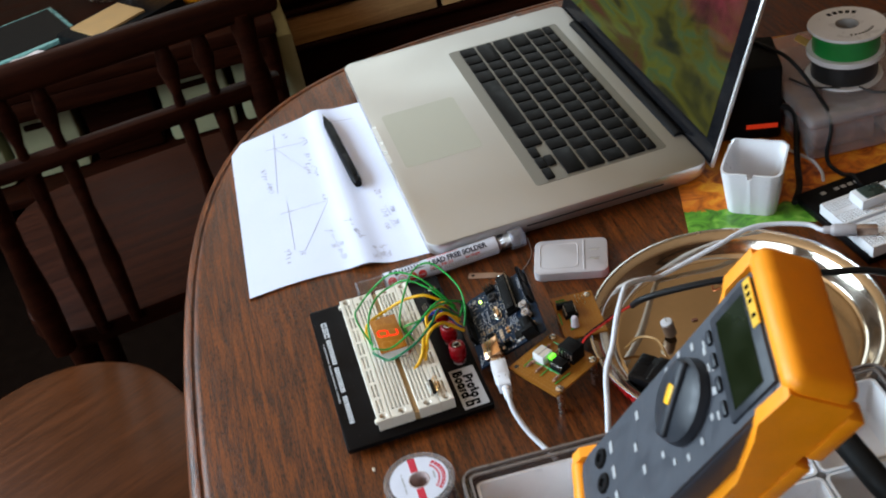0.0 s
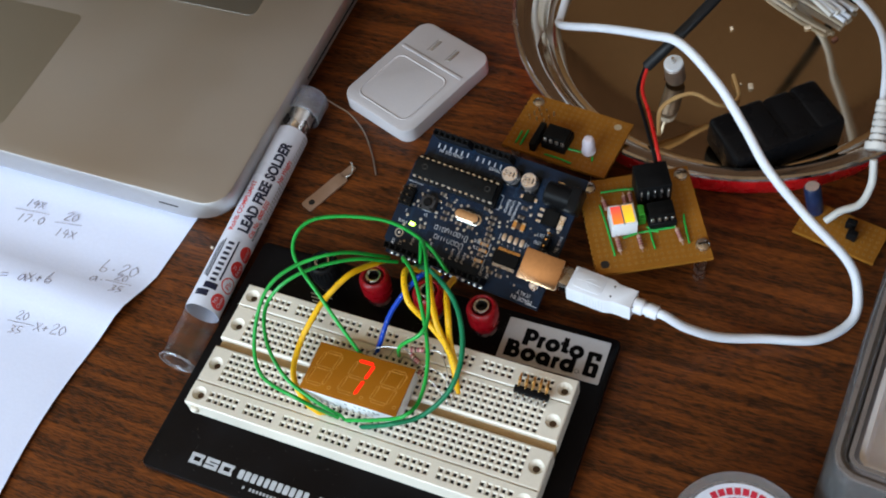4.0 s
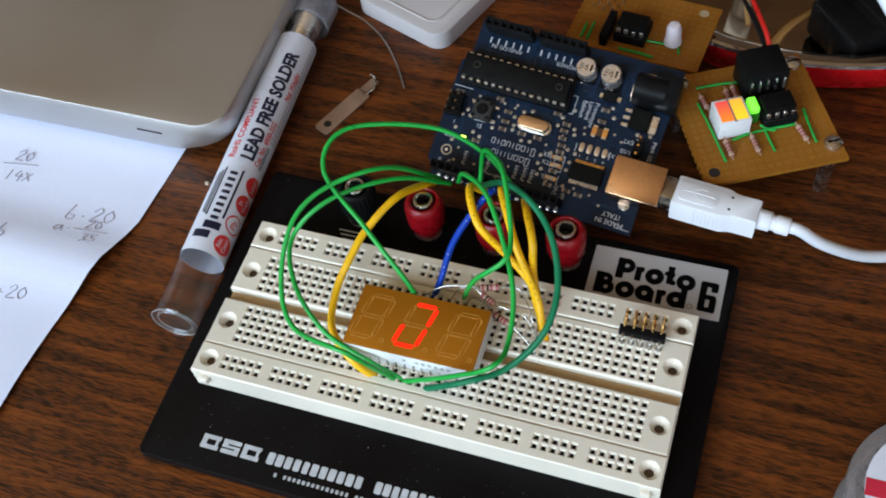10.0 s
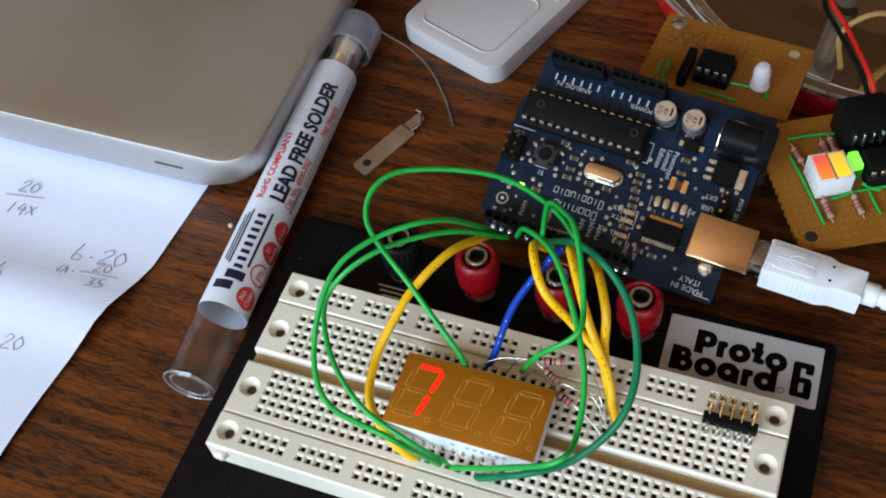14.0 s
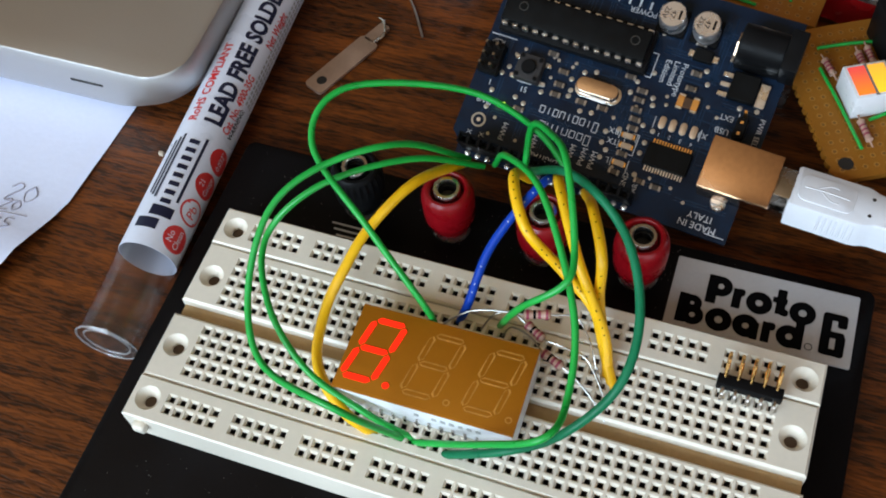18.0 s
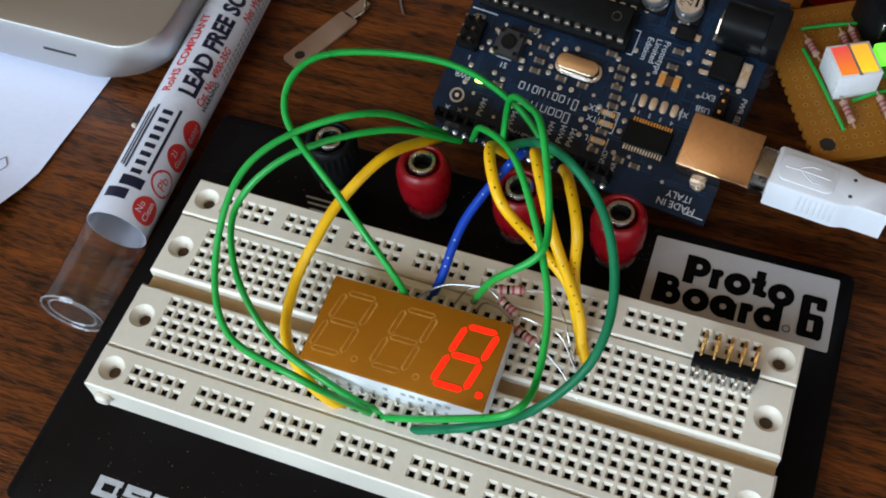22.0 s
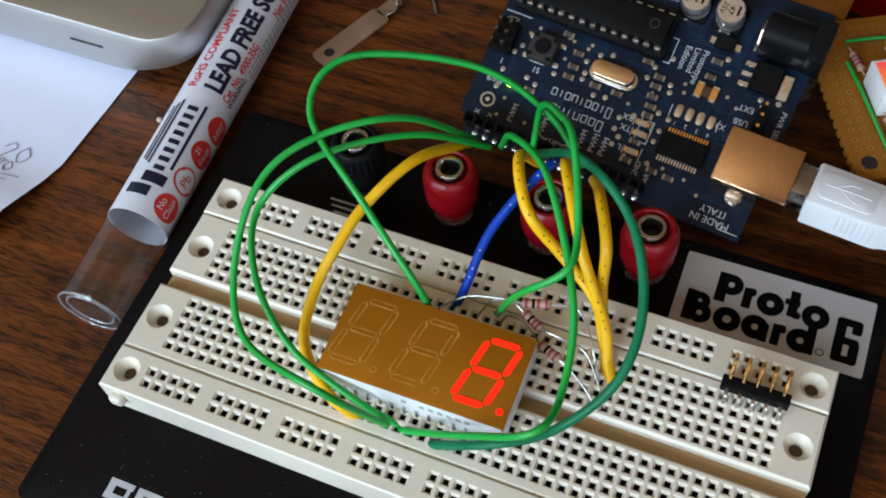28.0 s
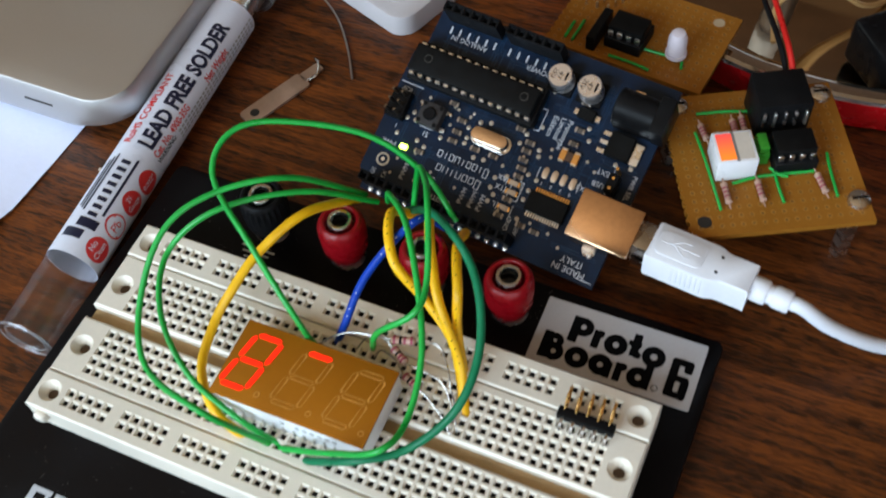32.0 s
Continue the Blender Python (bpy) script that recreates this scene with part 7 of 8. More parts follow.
# ---- organiser with the multimeter on it ----
def organiser():
    o = thing("parts_organiser", "clear-sided parts organiser with white compartments", "organiser", mm_pose(152.0, 9.0, 0, 0, 0, -4.2))
    w, d, h = 190.0, 262.0, 40.0
    smoky = clear("smoky_case", (0.42, 0.37, 0.35), 0.2, 1.4, 0.16)
    bm = bmesh.new()
    outer, inner = rounded(w, d, 9, 6, w / 2, d / 2), rounded(w - 8, d - 8, 6, 6, w / 2, d / 2)
    n = len(outer)
    rings = [[bm.verts.new((x, y, z)) for x, y in ol] for ol, z in ((outer, 0.3), (outer, h - 1.2), (rounded(w - 1.6, d - 1.6, 8.4, 6, w / 2, d / 2), h), (rounded(w - 6.4, d - 6.4, 6.6, 6, w / 2, d / 2), h), (inner, h - 1.2), (inner, 3))]
    for a, b in zip(rings, rings[1:]):
        for k in range(n):
            bm.faces.new((a[k], a[(k + 1) % n], b[(k + 1) % n], b[k]))
    bm.faces.new(rings[-1])
    bm.faces.new(rings[0][::-1])
    part("case", bm, smoky, o, "smoky clear plastic case")
    for cut, z0, z1 in ((0.4, h - 0.2, h + 1.4), (4.6, h - 0.2, h + 1.0)):
        bm = bmesh.new()
        loops = [(rounded(w - 2 * e, d - 2 * e, 9 - e, 6, w / 2, d / 2), z) for e, z in ((cut, z0), (cut, z1), (cut + 1.4, z1), (cut + 1.4, z0))]
        rr = [[bm.verts.new((x, y, z)) for x, y in ol] for ol, z in loops]
        for p, q in zip(rr, rr[1:]):
            for k in range(len(p)):
                bm.faces.new((p[k], p[(k + 1) % len(p)], q[(k + 1) % len(p)], q[k]))
        part("rim_ridge", bm, surf("smoky_ridge", (0.16, 0.135, 0.125), 0.35, var=0.05), o, "smoky raised ridge")
    cols, rows = 3, 4
    bw, bd = (w - 14) / cols, (d - 14) / rows
    for i in range(cols):
        for j in range(rows):
            cx, cy = 7 + bw * (i + 0.5), 7 + bd * (j + 0.5)
            bm = bmesh.new()
            a, b = rounded(bw - 1.4, bd - 1.4, 4, 4, cx, cy), rounded(bw - 4.6, bd - 4.6, 3, 4, cx, cy)
            c = rounded(bw - 12, bd - 12, 3, 4, cx, cy)
            m = len(a)
            rr = [[bm.verts.new((x, y, z)) for x, y in ol] for ol, z in ((a, 3.2), (a, h - 3.4), (b, h - 3.4), (b, 10), (c, 5))]
            for p, q in zip(rr, rr[1:]):
                for k in range(m):
                    bm.faces.new((p[k], p[(k + 1) % m], q[(k + 1) % m], q[k]))
            bm.faces.new(rr[-1])
            part("compartment", bm, WHITE, o, "white bin")
    rnd = random.Random(14)
    for k in range(26):
        i, j = rnd.choice(((0, 0), (0, 0), (0, 1), (1, 0), (1, 1), (0, 2)))
        x, y = 7 + bw * (i + 0.5) + rnd.uniform(-16, 16), 7 + bd * (j + 0.5) + rnd.uniform(-18, 18)
        m = shift(x, y, 7 + rnd.uniform(0, 3)) @ turn(rnd.uniform(0, 360)) @ turn(90, "Y")
        part("loose_component", lathe(bmesh.new(), [(0.25, -8), (0.25, -3), (1.1, -2.6), (1.1, 2.6), (0.25, 3), (0.25, 8)], 8, m), rnd.choice((TINNED, RESBODY, TRIMORANGE)), o)
    for k in range(14):
        x, y = 7 + bw * 0.5 + rnd.uniform(-14, 16), 7 + bd * 1.5 + rnd.uniform(-16, 12)
        part("loose_component", bx(bmesh.new(), (0, 0, 0), (rnd.uniform(5, 9), rnd.uniform(4, 7), 4), 0.8, 1, shift(x, y, 8 + k % 3 * 2.4) @ turn(rnd.uniform(0, 180))), surf("dark_parts", (0.05, 0.022, 0.015), 0.5), o, "dark brown part")
    part("loose_component", cyl(bmesh.new(), (34, 20, 6), 4.2, 3, 20, 0.5), surf("red_jack", (0.3, 0.02, 0.02), 0.4), o, "small red disc")
    part("loose_component", cyl(bmesh.new(), (24, 22, 6), 3.0, 6, 16, 0.4), TINNED, o, "bright metal can")
    for i, j, s in ((0, 1, 9), (0, 2, 7), (1, 1, 8)):
        x, y = 7 + bw * (i + 0.5) + 4, 7 + bd * (j + 0.5) + 6
        part("loose_component", cyl(bmesh.new(), (x, y, 5), s * 0.6, s, 16, 0.6), BLACK, o, "black knob")


def multimeter():
    u = Vector((0.277, 0.440, 0.854)).normalized()
    w = Vector((0.944, -0.290, -0.157))
    w = (w - u * w.dot(u)).normalized()
    bk = u.cross(w)
    m = Matrix((w, bk, u)).transposed().to_4x4()
    m = m @ Matrix.Diagonal((0.868, 0.868, 0.868, 1))
    m.translation = Vector((226.5, 59.0, 56.5)) * MM
    me = thing("multimeter", "grey digital multimeter in an orange rubber holster, leaning on the organiser", "multimeter", m)
    L, hw = 211.0, 43.0
    case = part("case", bx(bmesh.new(), (0, 12.5, L / 2), (2 * hw - 9, 27, L - 12), 3.5, 3), METERGREY, me, "dark grey case")
    part("face", prism(bmesh.new(), rounded(2 * hw - 11, L - 16, 12, 6, 0, L / 2), 0, 3.0, turn(90, "X") @ shift(0, 0, -1.5)), METERGREY, case)
    # holster: deep end caps, side walls that run low along the case
    for sx in (-1, 1):
        side = bmesh.new()
        # profile in depth and height: full at both ends, shallow between
        prof = [(32, 2), (32, L - 2), (-3, L - 2), (-4, L - 26), (2, L - 38), (15, L - 74), (17, 44), (10, 24), (0, 16), (-4, 12), (-4, 2)]
        prism(side, [(y, z) for y, z in prof], -4.0, 4.0, Matrix(((0, 0, 1, sx * (hw - 1)), (1, 0, 0, 0), (0, 1, 0, 0), (0, 0, 0, 1))), bevel=1.8)
        part("holster_side", side, HOLSTER, me, "orange holster side with a sloping edge")
    part("holster_top", bx(bmesh.new(), (0, 14.5, L - 1), (2 * hw + 2, 38, 16), 7.5, 5), HOLSTER, me, "thick rounded holster end")
    part("holster_bottom", bx(bmesh.new(), (0, 14.5, 3), (2 * hw + 2, 38, 12), 5, 4), HOLSTER, me)
    part("holster_back", bx(bmesh.new(), (0, 31, L / 2), (2 * hw - 4, 6, L - 6), 2, 2), HOLSTER, me)
    part("tilt_stand", bx(bmesh.new(), (0, 52, 72), (2 * hw - 22, 8, 128), 2.5, 2, shift(0, 34, 140) @ turn(-18, "X") @ shift(0, -34, -140)), HOLSTER, me, "folded-out orange stand")
    for z0, z1 in ((112, 160), (167, 203)):
        part("lead_holder", bx(bmesh.new(), (hw - 3, 38, (z0 + z1) / 2), (13, 10, z1 - z0), 2, 2), HOLSTER, me, "orange lead holder on the holster back")
    for k in range(5):
        part("grip_rib", bx(bmesh.new(), (hw + 3.4, 24, 70 + k * 9), (1.2, 10, 3.4), 0.5, 1), HOLSTER, me)
    part("window_frame", bx(bmesh.new(), (0, -1.8, 183), (66, 3.0, 38), 1.2, 2), METERDARK, case, "dark window surround")
    part("lcd", bx(bmesh.new(), (1, -3.4, 182), (55, 0.8, 25), 0.3, 1), LCD, case, "unlit grey-green display window")
    part("name_tag", bx(bmesh.new(), (-17, -3.2, 199.6), (30, 1.2, 6), 0.3, 1), surf("yellow_tag", (0.72, 0.42, 0.02), 0.4), case, "yellow tag with dark bars")
    part("tag_bars", bars(bmesh.new(), -29, -6, 199.6, 3.4, 5, 0, 7, 0.3, shift(0, -3.9, 0) @ turn(90, "X")), INK, case)
    for k in range(4):
        part("push_button", bx(bmesh.new(), (-24 + k * 15, -2.4, 160), (9, 2.4, 4.0), 1.0, 2), METERDARK, case)
        part("button_print", bx(bmesh.new(), (-24 + k * 15, -1.8, 154), (5, 0.3, 1.8)), GREYTXT, case)
    dial = part("dial", lathe(bmesh.new(), [(0, 0), (23, 0), (24, 1), (23, 6), (19, 8), (0, 8.4)], 48, shift(-4, -1.4, 129) @ turn(90, "X")), METERDARK, case, "round selector dial")
    part("dial_grip", bx(bmesh.new(), (-4, -10.5, 129), (9, 4, 42), 1.8, 3, shift(-4, 0, 129) @ turn(-40, "Y") @ shift(4, 0, -129)), METERDARK, dial)
    part("dial_marker", bx(bmesh.new(), (-4, -12.8, 131), (6.0, 1.0, 11), 0.8, 2, shift(-4, 0, 129) @ turn(-40, "Y") @ shift(4, 0, -129)), surf("yellow_marker", (0.85, 0.48, 0.01), 0.4), dial, "yellow pointer")
    rnd = random.Random(4)
    for k in range(11):
        a = radians(-60 + k * 26)
        x, z = -4 + 31 * math.cos(a), 127 + 31 * math.sin(a)
        if abs(x) < 36:
            part("dial_print", bx(bmesh.new(), (x, -1.8, z), (4.4 + rnd.uniform(-1, 1), 0.3, 2.6)), GREYTXT, case)
    for k in range(4):
        part("input_jack", lathe(bmesh.new(), [(2.4, 0), (6.2, 0), (6.4, 0.8), (5.6, 1.8), (2.8, 1.8), (2.4, 0.4), (0, 0.2)], 24, shift(-25.5 + k * 17, -1.4, 34) @ turn(90, "X")), BLACK if k != 3 else surf("red_jack", (0.3, 0.02, 0.02), 0.4), case, "round input jack")
        part("jack_print", bx(bmesh.new(), (-25.5 + k * 17, -1.8, 47), (8, 0.3, 3.4)), GREYTXT, case)
        part("function_print", bx(bmesh.new(), (-27 + k * 18, -1.8, 80 - 6 * (k % 2)), (5.5, 0.3, 3.0)), GREYTXT, case)


def black_strap():
    st = thing("black_strap", "thick black strap lying over the parts organiser", "strap")
    part("strap", tube(bmesh.new(), [(196, 210, 47), (214, 214, 48), (238, 215, 48), (262, 216, 48), (292, 222, 48)], 7.5, 14, 6), surf("strap_black", (0.006, 0.006, 0.006), 0.6, spec=0.1), st)


organiser()
multimeter()
black_strap()


# ---- beyond the tub: printed mat, cup, second breadboard, box of wire spools ----
def far_side():
    m, nt, b = nodes_of("leaf_print")
    co, n1, n2, r1, r2, mx, gt = (nt.nodes.new(k) for k in ("ShaderNodeTexCoord", "ShaderNodeTexNoise", "ShaderNodeTexVoronoi", "ShaderNodeValToRGB", "ShaderNodeValToRGB", "ShaderNodeMix", "ShaderNodeMapRange"))
    link = nt.links.new
    n1.inputs["Scale"].default_value, n1.inputs["Detail"].default_value = 55, 6
    n1.inputs["Distortion"].default_value = 1.4
    n2.inputs["Scale"].default_value = 34
    sep = nt.nodes.new("ShaderNodeSeparateXYZ")
    link(co.outputs["Object"], n1.inputs["Vector"])
    link(co.outputs["Object"], n2.inputs["Vector"])
    link(co.outputs["Object"], sep.inputs[0])
    for r, cols in ((r1, ((0.02, 0.09, 0.01), (0.12, 0.36, 0.03), (0.30, 0.50, 0.10))), (r2, ((0.20, 0.035, 0.005), (0.60, 0.16, 0.01), (0.75, 0.36, 0.03)))):
        r.color_ramp.elements[0].position, r.color_ramp.elements[1].position = 0.33, 0.68
        r.color_ramp.elements[0].color, r.color_ramp.elements[1].color = (*cols[0], 1), (*cols[2], 1)
        r.color_ramp.elements.new(0.5).color = (*cols[1], 1)
    link(n1.outputs["Fac"], r1.inputs["Fac"])
    link(n2.outputs["Distance"], r2.inputs["Fac"])
    link(n1.outputs["Fac"], r2.inputs["Fac"])
    add = nt.nodes.new("ShaderNodeMath")
    add.operation = "MULTIPLY_ADD"
    link(n1.outputs["Fac"], add.inputs[0])
    add.inputs[1].default_value = 0.03
    link(sep.outputs["Y"], add.inputs[2])
    gt.inputs["From Min"].default_value, gt.inputs["From Max"].default_value = 0.040, 0.042
    link(add.outputs[0], gt.inputs["Value"])
    mx.data_type = "RGBA"
    link(gt.outputs[0], mx.inputs["Factor"])
    link(r1.outputs[0], mx.inputs["A"])
    link(r2.outputs[0], mx.inputs["B"])
    link(mx.outputs["Result"], b.inputs["Base Color"])
    b.inputs["Roughness"].default_value = 0.4
    mat = tagged(part("place_mat", prism(bmesh.new(), rounded(430, 300, 3, 2, 215, 150), 0.1, 0.7), m), "glossy mat printed with green and orange leaves", "mat")
    mat.matrix_basis = mm_pose(-40.5, 247.0, 0.05, 0, 0, 72)

    cup = thing("plastic_cup", "square white plastic cup with a chipped rim and a notch", "cup", mm_pose(-57.5, 311.5, 0.8, 0, 0, 53))
    bm = bmesh.new()
    o, i = rounded(46.5, 52, 9, 6), rounded(43, 48.5, 7.4, 6)
    ob_, ib = rounded(37.5, 42, 8, 6), rounded(34, 38.5, 6.6, 6)

    def denser(ol):
        out = []
        for p, q in zip(ol, ol[1:] + ol[:1]):
            out.append(p)
            if math.dist(p, q) > 12:
                out += [(p[0] + (q[0] - p[0]) * k, p[1] + (q[1] - p[1]) * k) for k in (0.2, 0.42, 0.45, 0.55, 0.58, 0.8)]
        return out

    o, i, ob_, ib = denser(o), denser(i), denser(ob_), denser(ib)
    n = len(o)
    rnd = random.Random(2)
    rings = [[bm.verts.new((x, y, z)) for x, y in ol] for ol, z in ((ob_, 0.2), (o, 40), (i, 40), (ib, 2.6))]
    for k in range(n):
        dz = rnd.uniform(-0.6, 0.4) - (3.4 if o[k][1] < -20 and abs(o[k][0]) < 2.2 else 0) - (2.2 if o[k][0] < -22 and o[k][1] > 6 else 0)
        rings[1][k].co.z += dz
        rings[2][k].co.z += dz
    for a, c in zip(rings, rings[1:]):
        for k in range(n):
            bm.faces.new((a[k], a[(k + 1) % n], c[(k + 1) % n], c[k]))
    bm.faces.new(rings[-1])
    bm.faces.new(rings[0][::-1])
    part("cup_body", bm, WHITE, cup, "white moulded wall with a chipped rim")
    # floor is browner than the white wall
    part("cup_floor", prism(bmesh.new(), rounded(33.4, 37.8, 6.2, 6), 2.62, 3.2), surf("brown_floor", (0.46, 0.36, 0.31), 0.6, var=0.12, scale=60), cup, "pinkish-brown cup floor")

    b2 = thing("solderless_breadboard", "white breadboard on a black base, behind the round tin", "breadboard", mm_pose(52.5, 342, 0.8, 0, 0, 94))
    part("base_plate", bx(bmesh.new(), (95, 46, 4), (190, 92, 7), 1.5, 2), BLACKPLATE, b2, "black base")
    for y in (14, 47):
        vs, fs, mt = [], [], []
        sides(vs, fs, mt, 2, 2 + 60 * 2.54, y - 15, y + 15, 7.5, 16.5)
        hole_strip(vs, fs, [3.27 + 2.54 * k for k in range(60)], [y + s * (3.81 + 2.54 * k) for s in (-1, 1) for k in range(4)], mt, 16.5)
        quad(vs, fs, mt, 2, 2 + 60 * 2.54, y - 2.54, y + 2.54, 16.4)
        quad(vs, fs, mt, 2, 2 + 60 * 2.54, y - 14.7, y - 12.7, 16.5)
        quad(vs, fs, mt, 2, 2 + 60 * 2.54, y + 12.7, y + 14.7, 16.5)
        listed("terminal_strip", vs, fs, mt, [WHITE, HOLE], b2)
    module = part("chip_module", bx(bmesh.new(), (34, 47, 20.6), (24, 16, 8), 0.6), WHITE, b2, "pale chip carrier")
    part("chip", bx(bmesh.new(), (35.5, 47, 25), (18, 13, 1.4), 0.3), surf("green_black_chip", (0.02, 0.035, 0.03), 0.3), module)
    bm = bmesh.new()
    bars(bm, 16, 52, 82, 4.2, 6, 7.6, 9)
    part("printed_bars", bm, GREYTXT, b2)

    bxs = thing("plastic_case", "clear lidded plastic parts case on the mat", "case", mm_pose(-81, 374, 0.8, 0, 0, 84))
    part("case_body", bx(bmesh.new(), (95, 70, 15), (190, 140, 29), 4, 3), BOXCLEAR, bxs)
    part("case_lid", bx(bmesh.new(), (95, 70, 36), (194, 144, 11), 4, 3), BOXCLEAR, bxs)
    for k in range(3):
        part("case_content", bx(bmesh.new(), (34 + 60 * k, 70, 13), (50, 120, 18), 2, 2), surf("muddle", (0.30, 0.20, 0.17), 0.6, var=0.5, scale=90), bxs)
    for k, (mt, label) in enumerate(((surf("black_wire_wound", (0.015, 0.015, 0.016), 0.4), "white-flanged spool of black wire"), (surf("green_wire_wound", (0.01, 0.22, 0.04), 0.4), "white-flanged spool of green wire, stacked"))):
        s = thing("wire_spool", label, "spool", mm_pose(-131, 432, 42.5 + k * 23.2), "wire spools on the case")
        part("flange", lathe(bmesh.new(), [(9, 0), (30.5, 0), (31, 0.8), (30.5, 2), (9, 2)], 40), WHITE, s)
        part("winding", lathe(bmesh.new(), [(9, 2), (26.4, 2), (26.8, 6), (26.5, 10), (26.9, 14), (26.4, 20.6), (9, 20.6)], 40), mt, s)
        part("flange", lathe(bmesh.new(), [(9, 20.6), (30.5, 20.6), (31, 21.8), (30.5, 23.0), (9, 23.0), (9, 20.6)], 40), WHITE, s)
        part("hub", lathe(bmesh.new(), [(9.4, 23.1), (9, 23.2), (8, 22), (7.5, 6), (0, 6)], 32), surf("spool_hub", (0.3, 0.3, 0.3), 0.6), s)
        bm = bmesh.new()
        for q in range(5):
            bx(bm, (0, 21, 23.05), (3.4, 4.6, 0.08), m=turn(100 - q * 14))
        for q in range(8):
            bx(bm, (0, 20, 23.05), (1.8, 2.2, 0.08), m=turn(-112 + q * 9))
        tagged(part("flange_print", bm, INK, s), kind="stuff")
        if k:
            part("paper_tag", prism(bmesh.new(), rounded(15, 10, 2, 3), 0, 0.5, shift(-24, -24, 3) @ turn(40) @ turn(24, "Y")), surf("yellowed_tag", (0.62, 0.42, 0.14), 0.7), s, "yellowed paper tag")
        else:
            part("loose_end", tube(bmesh.new(), [(29, -4, 3), (38, 2, 1.2), (46, 12, 1.4), (58, 26, 1.2)], 0.8, 8, 6), mt, s, "loose wire end")
            part("loose_end", tube(bmesh.new(), [(24, -18, 4), (8, -34, 1.4), (-14, -42, 1.2)], 0.8, 8, 6), mt, s, "loose wire end")
    c = part("thin_black_cord", tube(bmesh.new(), [(-176, 372, 70.5), (-158, 378, 70), (-141, 386, 66), (-124, 394, 52), (-104, 395, 43), (-86, 391, 41), (-76, 388, 30), (-74, 384, 12), (-68, 384, 3), (-52, 386, 3), (-40, 386, 9.6), (-24, 384, 10)], 1.7, 8, 8), surf("black_sheath", (0.009, 0.009, 0.010), 0.45, spec=0.2))
    tagged(c, "thin black cord draped over the clear case", "cable")
    pb = thing("power_brick", "black plastic power brick standing beside the clear case", "power supply", mm_pose(-147, 317, 0.8, 0, 0, 70))
    part("brick_body", bx(bmesh.new(), (30, 28, 34), (60, 56, 68), 3, 3), BLACK, pb)
    part("brick_light", bx(bmesh.new(), (44, -0.2, 13), (26, 0.6, 4.4), 0.2, 1), surf("red_indicator", (0.5, 0.02, 0.01), 0.4, bump=0, emit=(1.0, 0.06, 0.015), glow=0.25), pb, "glowing red stripe")
    c = part("black_cable", tube(bmesh.new(), [(-132, 372, 27), (-124, 376, 31), (-113, 378, 28), (-100, 372, 12), (-84, 364, 3.6), (-53, 348, 3.6), (-36, 334, 3.6)], 2.6, 10, 8), surf("black_sheath", (0.009, 0.009, 0.010), 0.45, spec=0.2))
    tagged(c, "thick black power cord beside the plastic cup", "cable")
    c = part("thin_white_cord", tube(bmesh.new(), [(-108, 366, 2.4), (-94, 372, 2.4), (-80, 376, 2.4), (-64, 374, 2.4), (-53, 369, 2.4)], 1.4, 8, 8), CABLEWHITE)
    tagged(c, "thin white cord lying on the printed mat", "cable")
    c = part("white_charger_cord", tube(bmesh.new(), [(-470, 250, 3), (-462, 226, 4), (-448, 206, 5), (-452, 236, 9), (-440, 270, 7), (-430, 330, 3), (-380, 420, 3)], 2.2, 10, 8), CABLEWHITE)
    tagged(c, "white cord with a plug end beyond the laptop", "cable")


far_side()


# ---- the dim room beyond: chairs, low bench, bookcase ----
def chair_back():
    ch = thing("spindle_chair", "dark wooden spindle-back chair pushed in at the table end", "chair", mm_pose(-573, -198, -750, 0, 0, 8))
    part("seat", prism(bmesh.new(), rounded(380, 400, 90, 6, -196, 0), 425, 452, bevel=6), MAHOGANY, ch)
    part("top_rail", bx(bmesh.new(), (0, 0, 796), (26, 420, 34), 9, 3), MAHOGANY, ch, "glossy dark top rail")
    part("lower_rail", bx(bmesh.new(), (0, 0, 694), (20, 380, 22), 6, 2), MAHOGANY, ch)
    for y in (-165, 165):
        part("back_post", lathe(bmesh.new(), [(0, 440), (15, 440), (18, 520), (13, 600), (17, 694), (11, 740), (16, 790), (0, 790)], 16, shift(0, y, 0)), MAHOGANY, ch)
    for y in (-112, -70, 70, 112):
        part("spindle", lathe(bmesh.new(), [(0, 445), (7, 445), (11, 540), (7, 620), (10, 680), (7, 700), (6, 720), (12, 752), (7, 784), (0, 784)], 12, shift(0, y, 0)), MAHOGANY, ch)
    for x in (-40, -350):
        for y in (-150, 150):
            part("leg", lathe(bmesh.new(), [(0, 0), (14, 0), (20, 180), (16, 300), (20, 428), (0, 428)], 14, shift(x, y, 0)), MAHOGANY, ch)


def near_chair():
    ch = thing("wooden_chair", "brown wooden chair with a rounded seat beside the table", "chair", mm_pose(-236, -402, -750, 0, 0, 26.7))
    part("seat", prism(bmesh.new(), rounded(470, 470, 140, 12), 420, 452, bevel=12), SEATWOOD, ch)
    for x in (-140, 140):
        for y in (-140, 140):
            part("leg", lathe(bmesh.new(), [(0, 0), (14, 0), (20, 180), (16, 300), (20, 422), (0, 422)], 14, shift(x, y, 0)), SEATWOOD, ch)


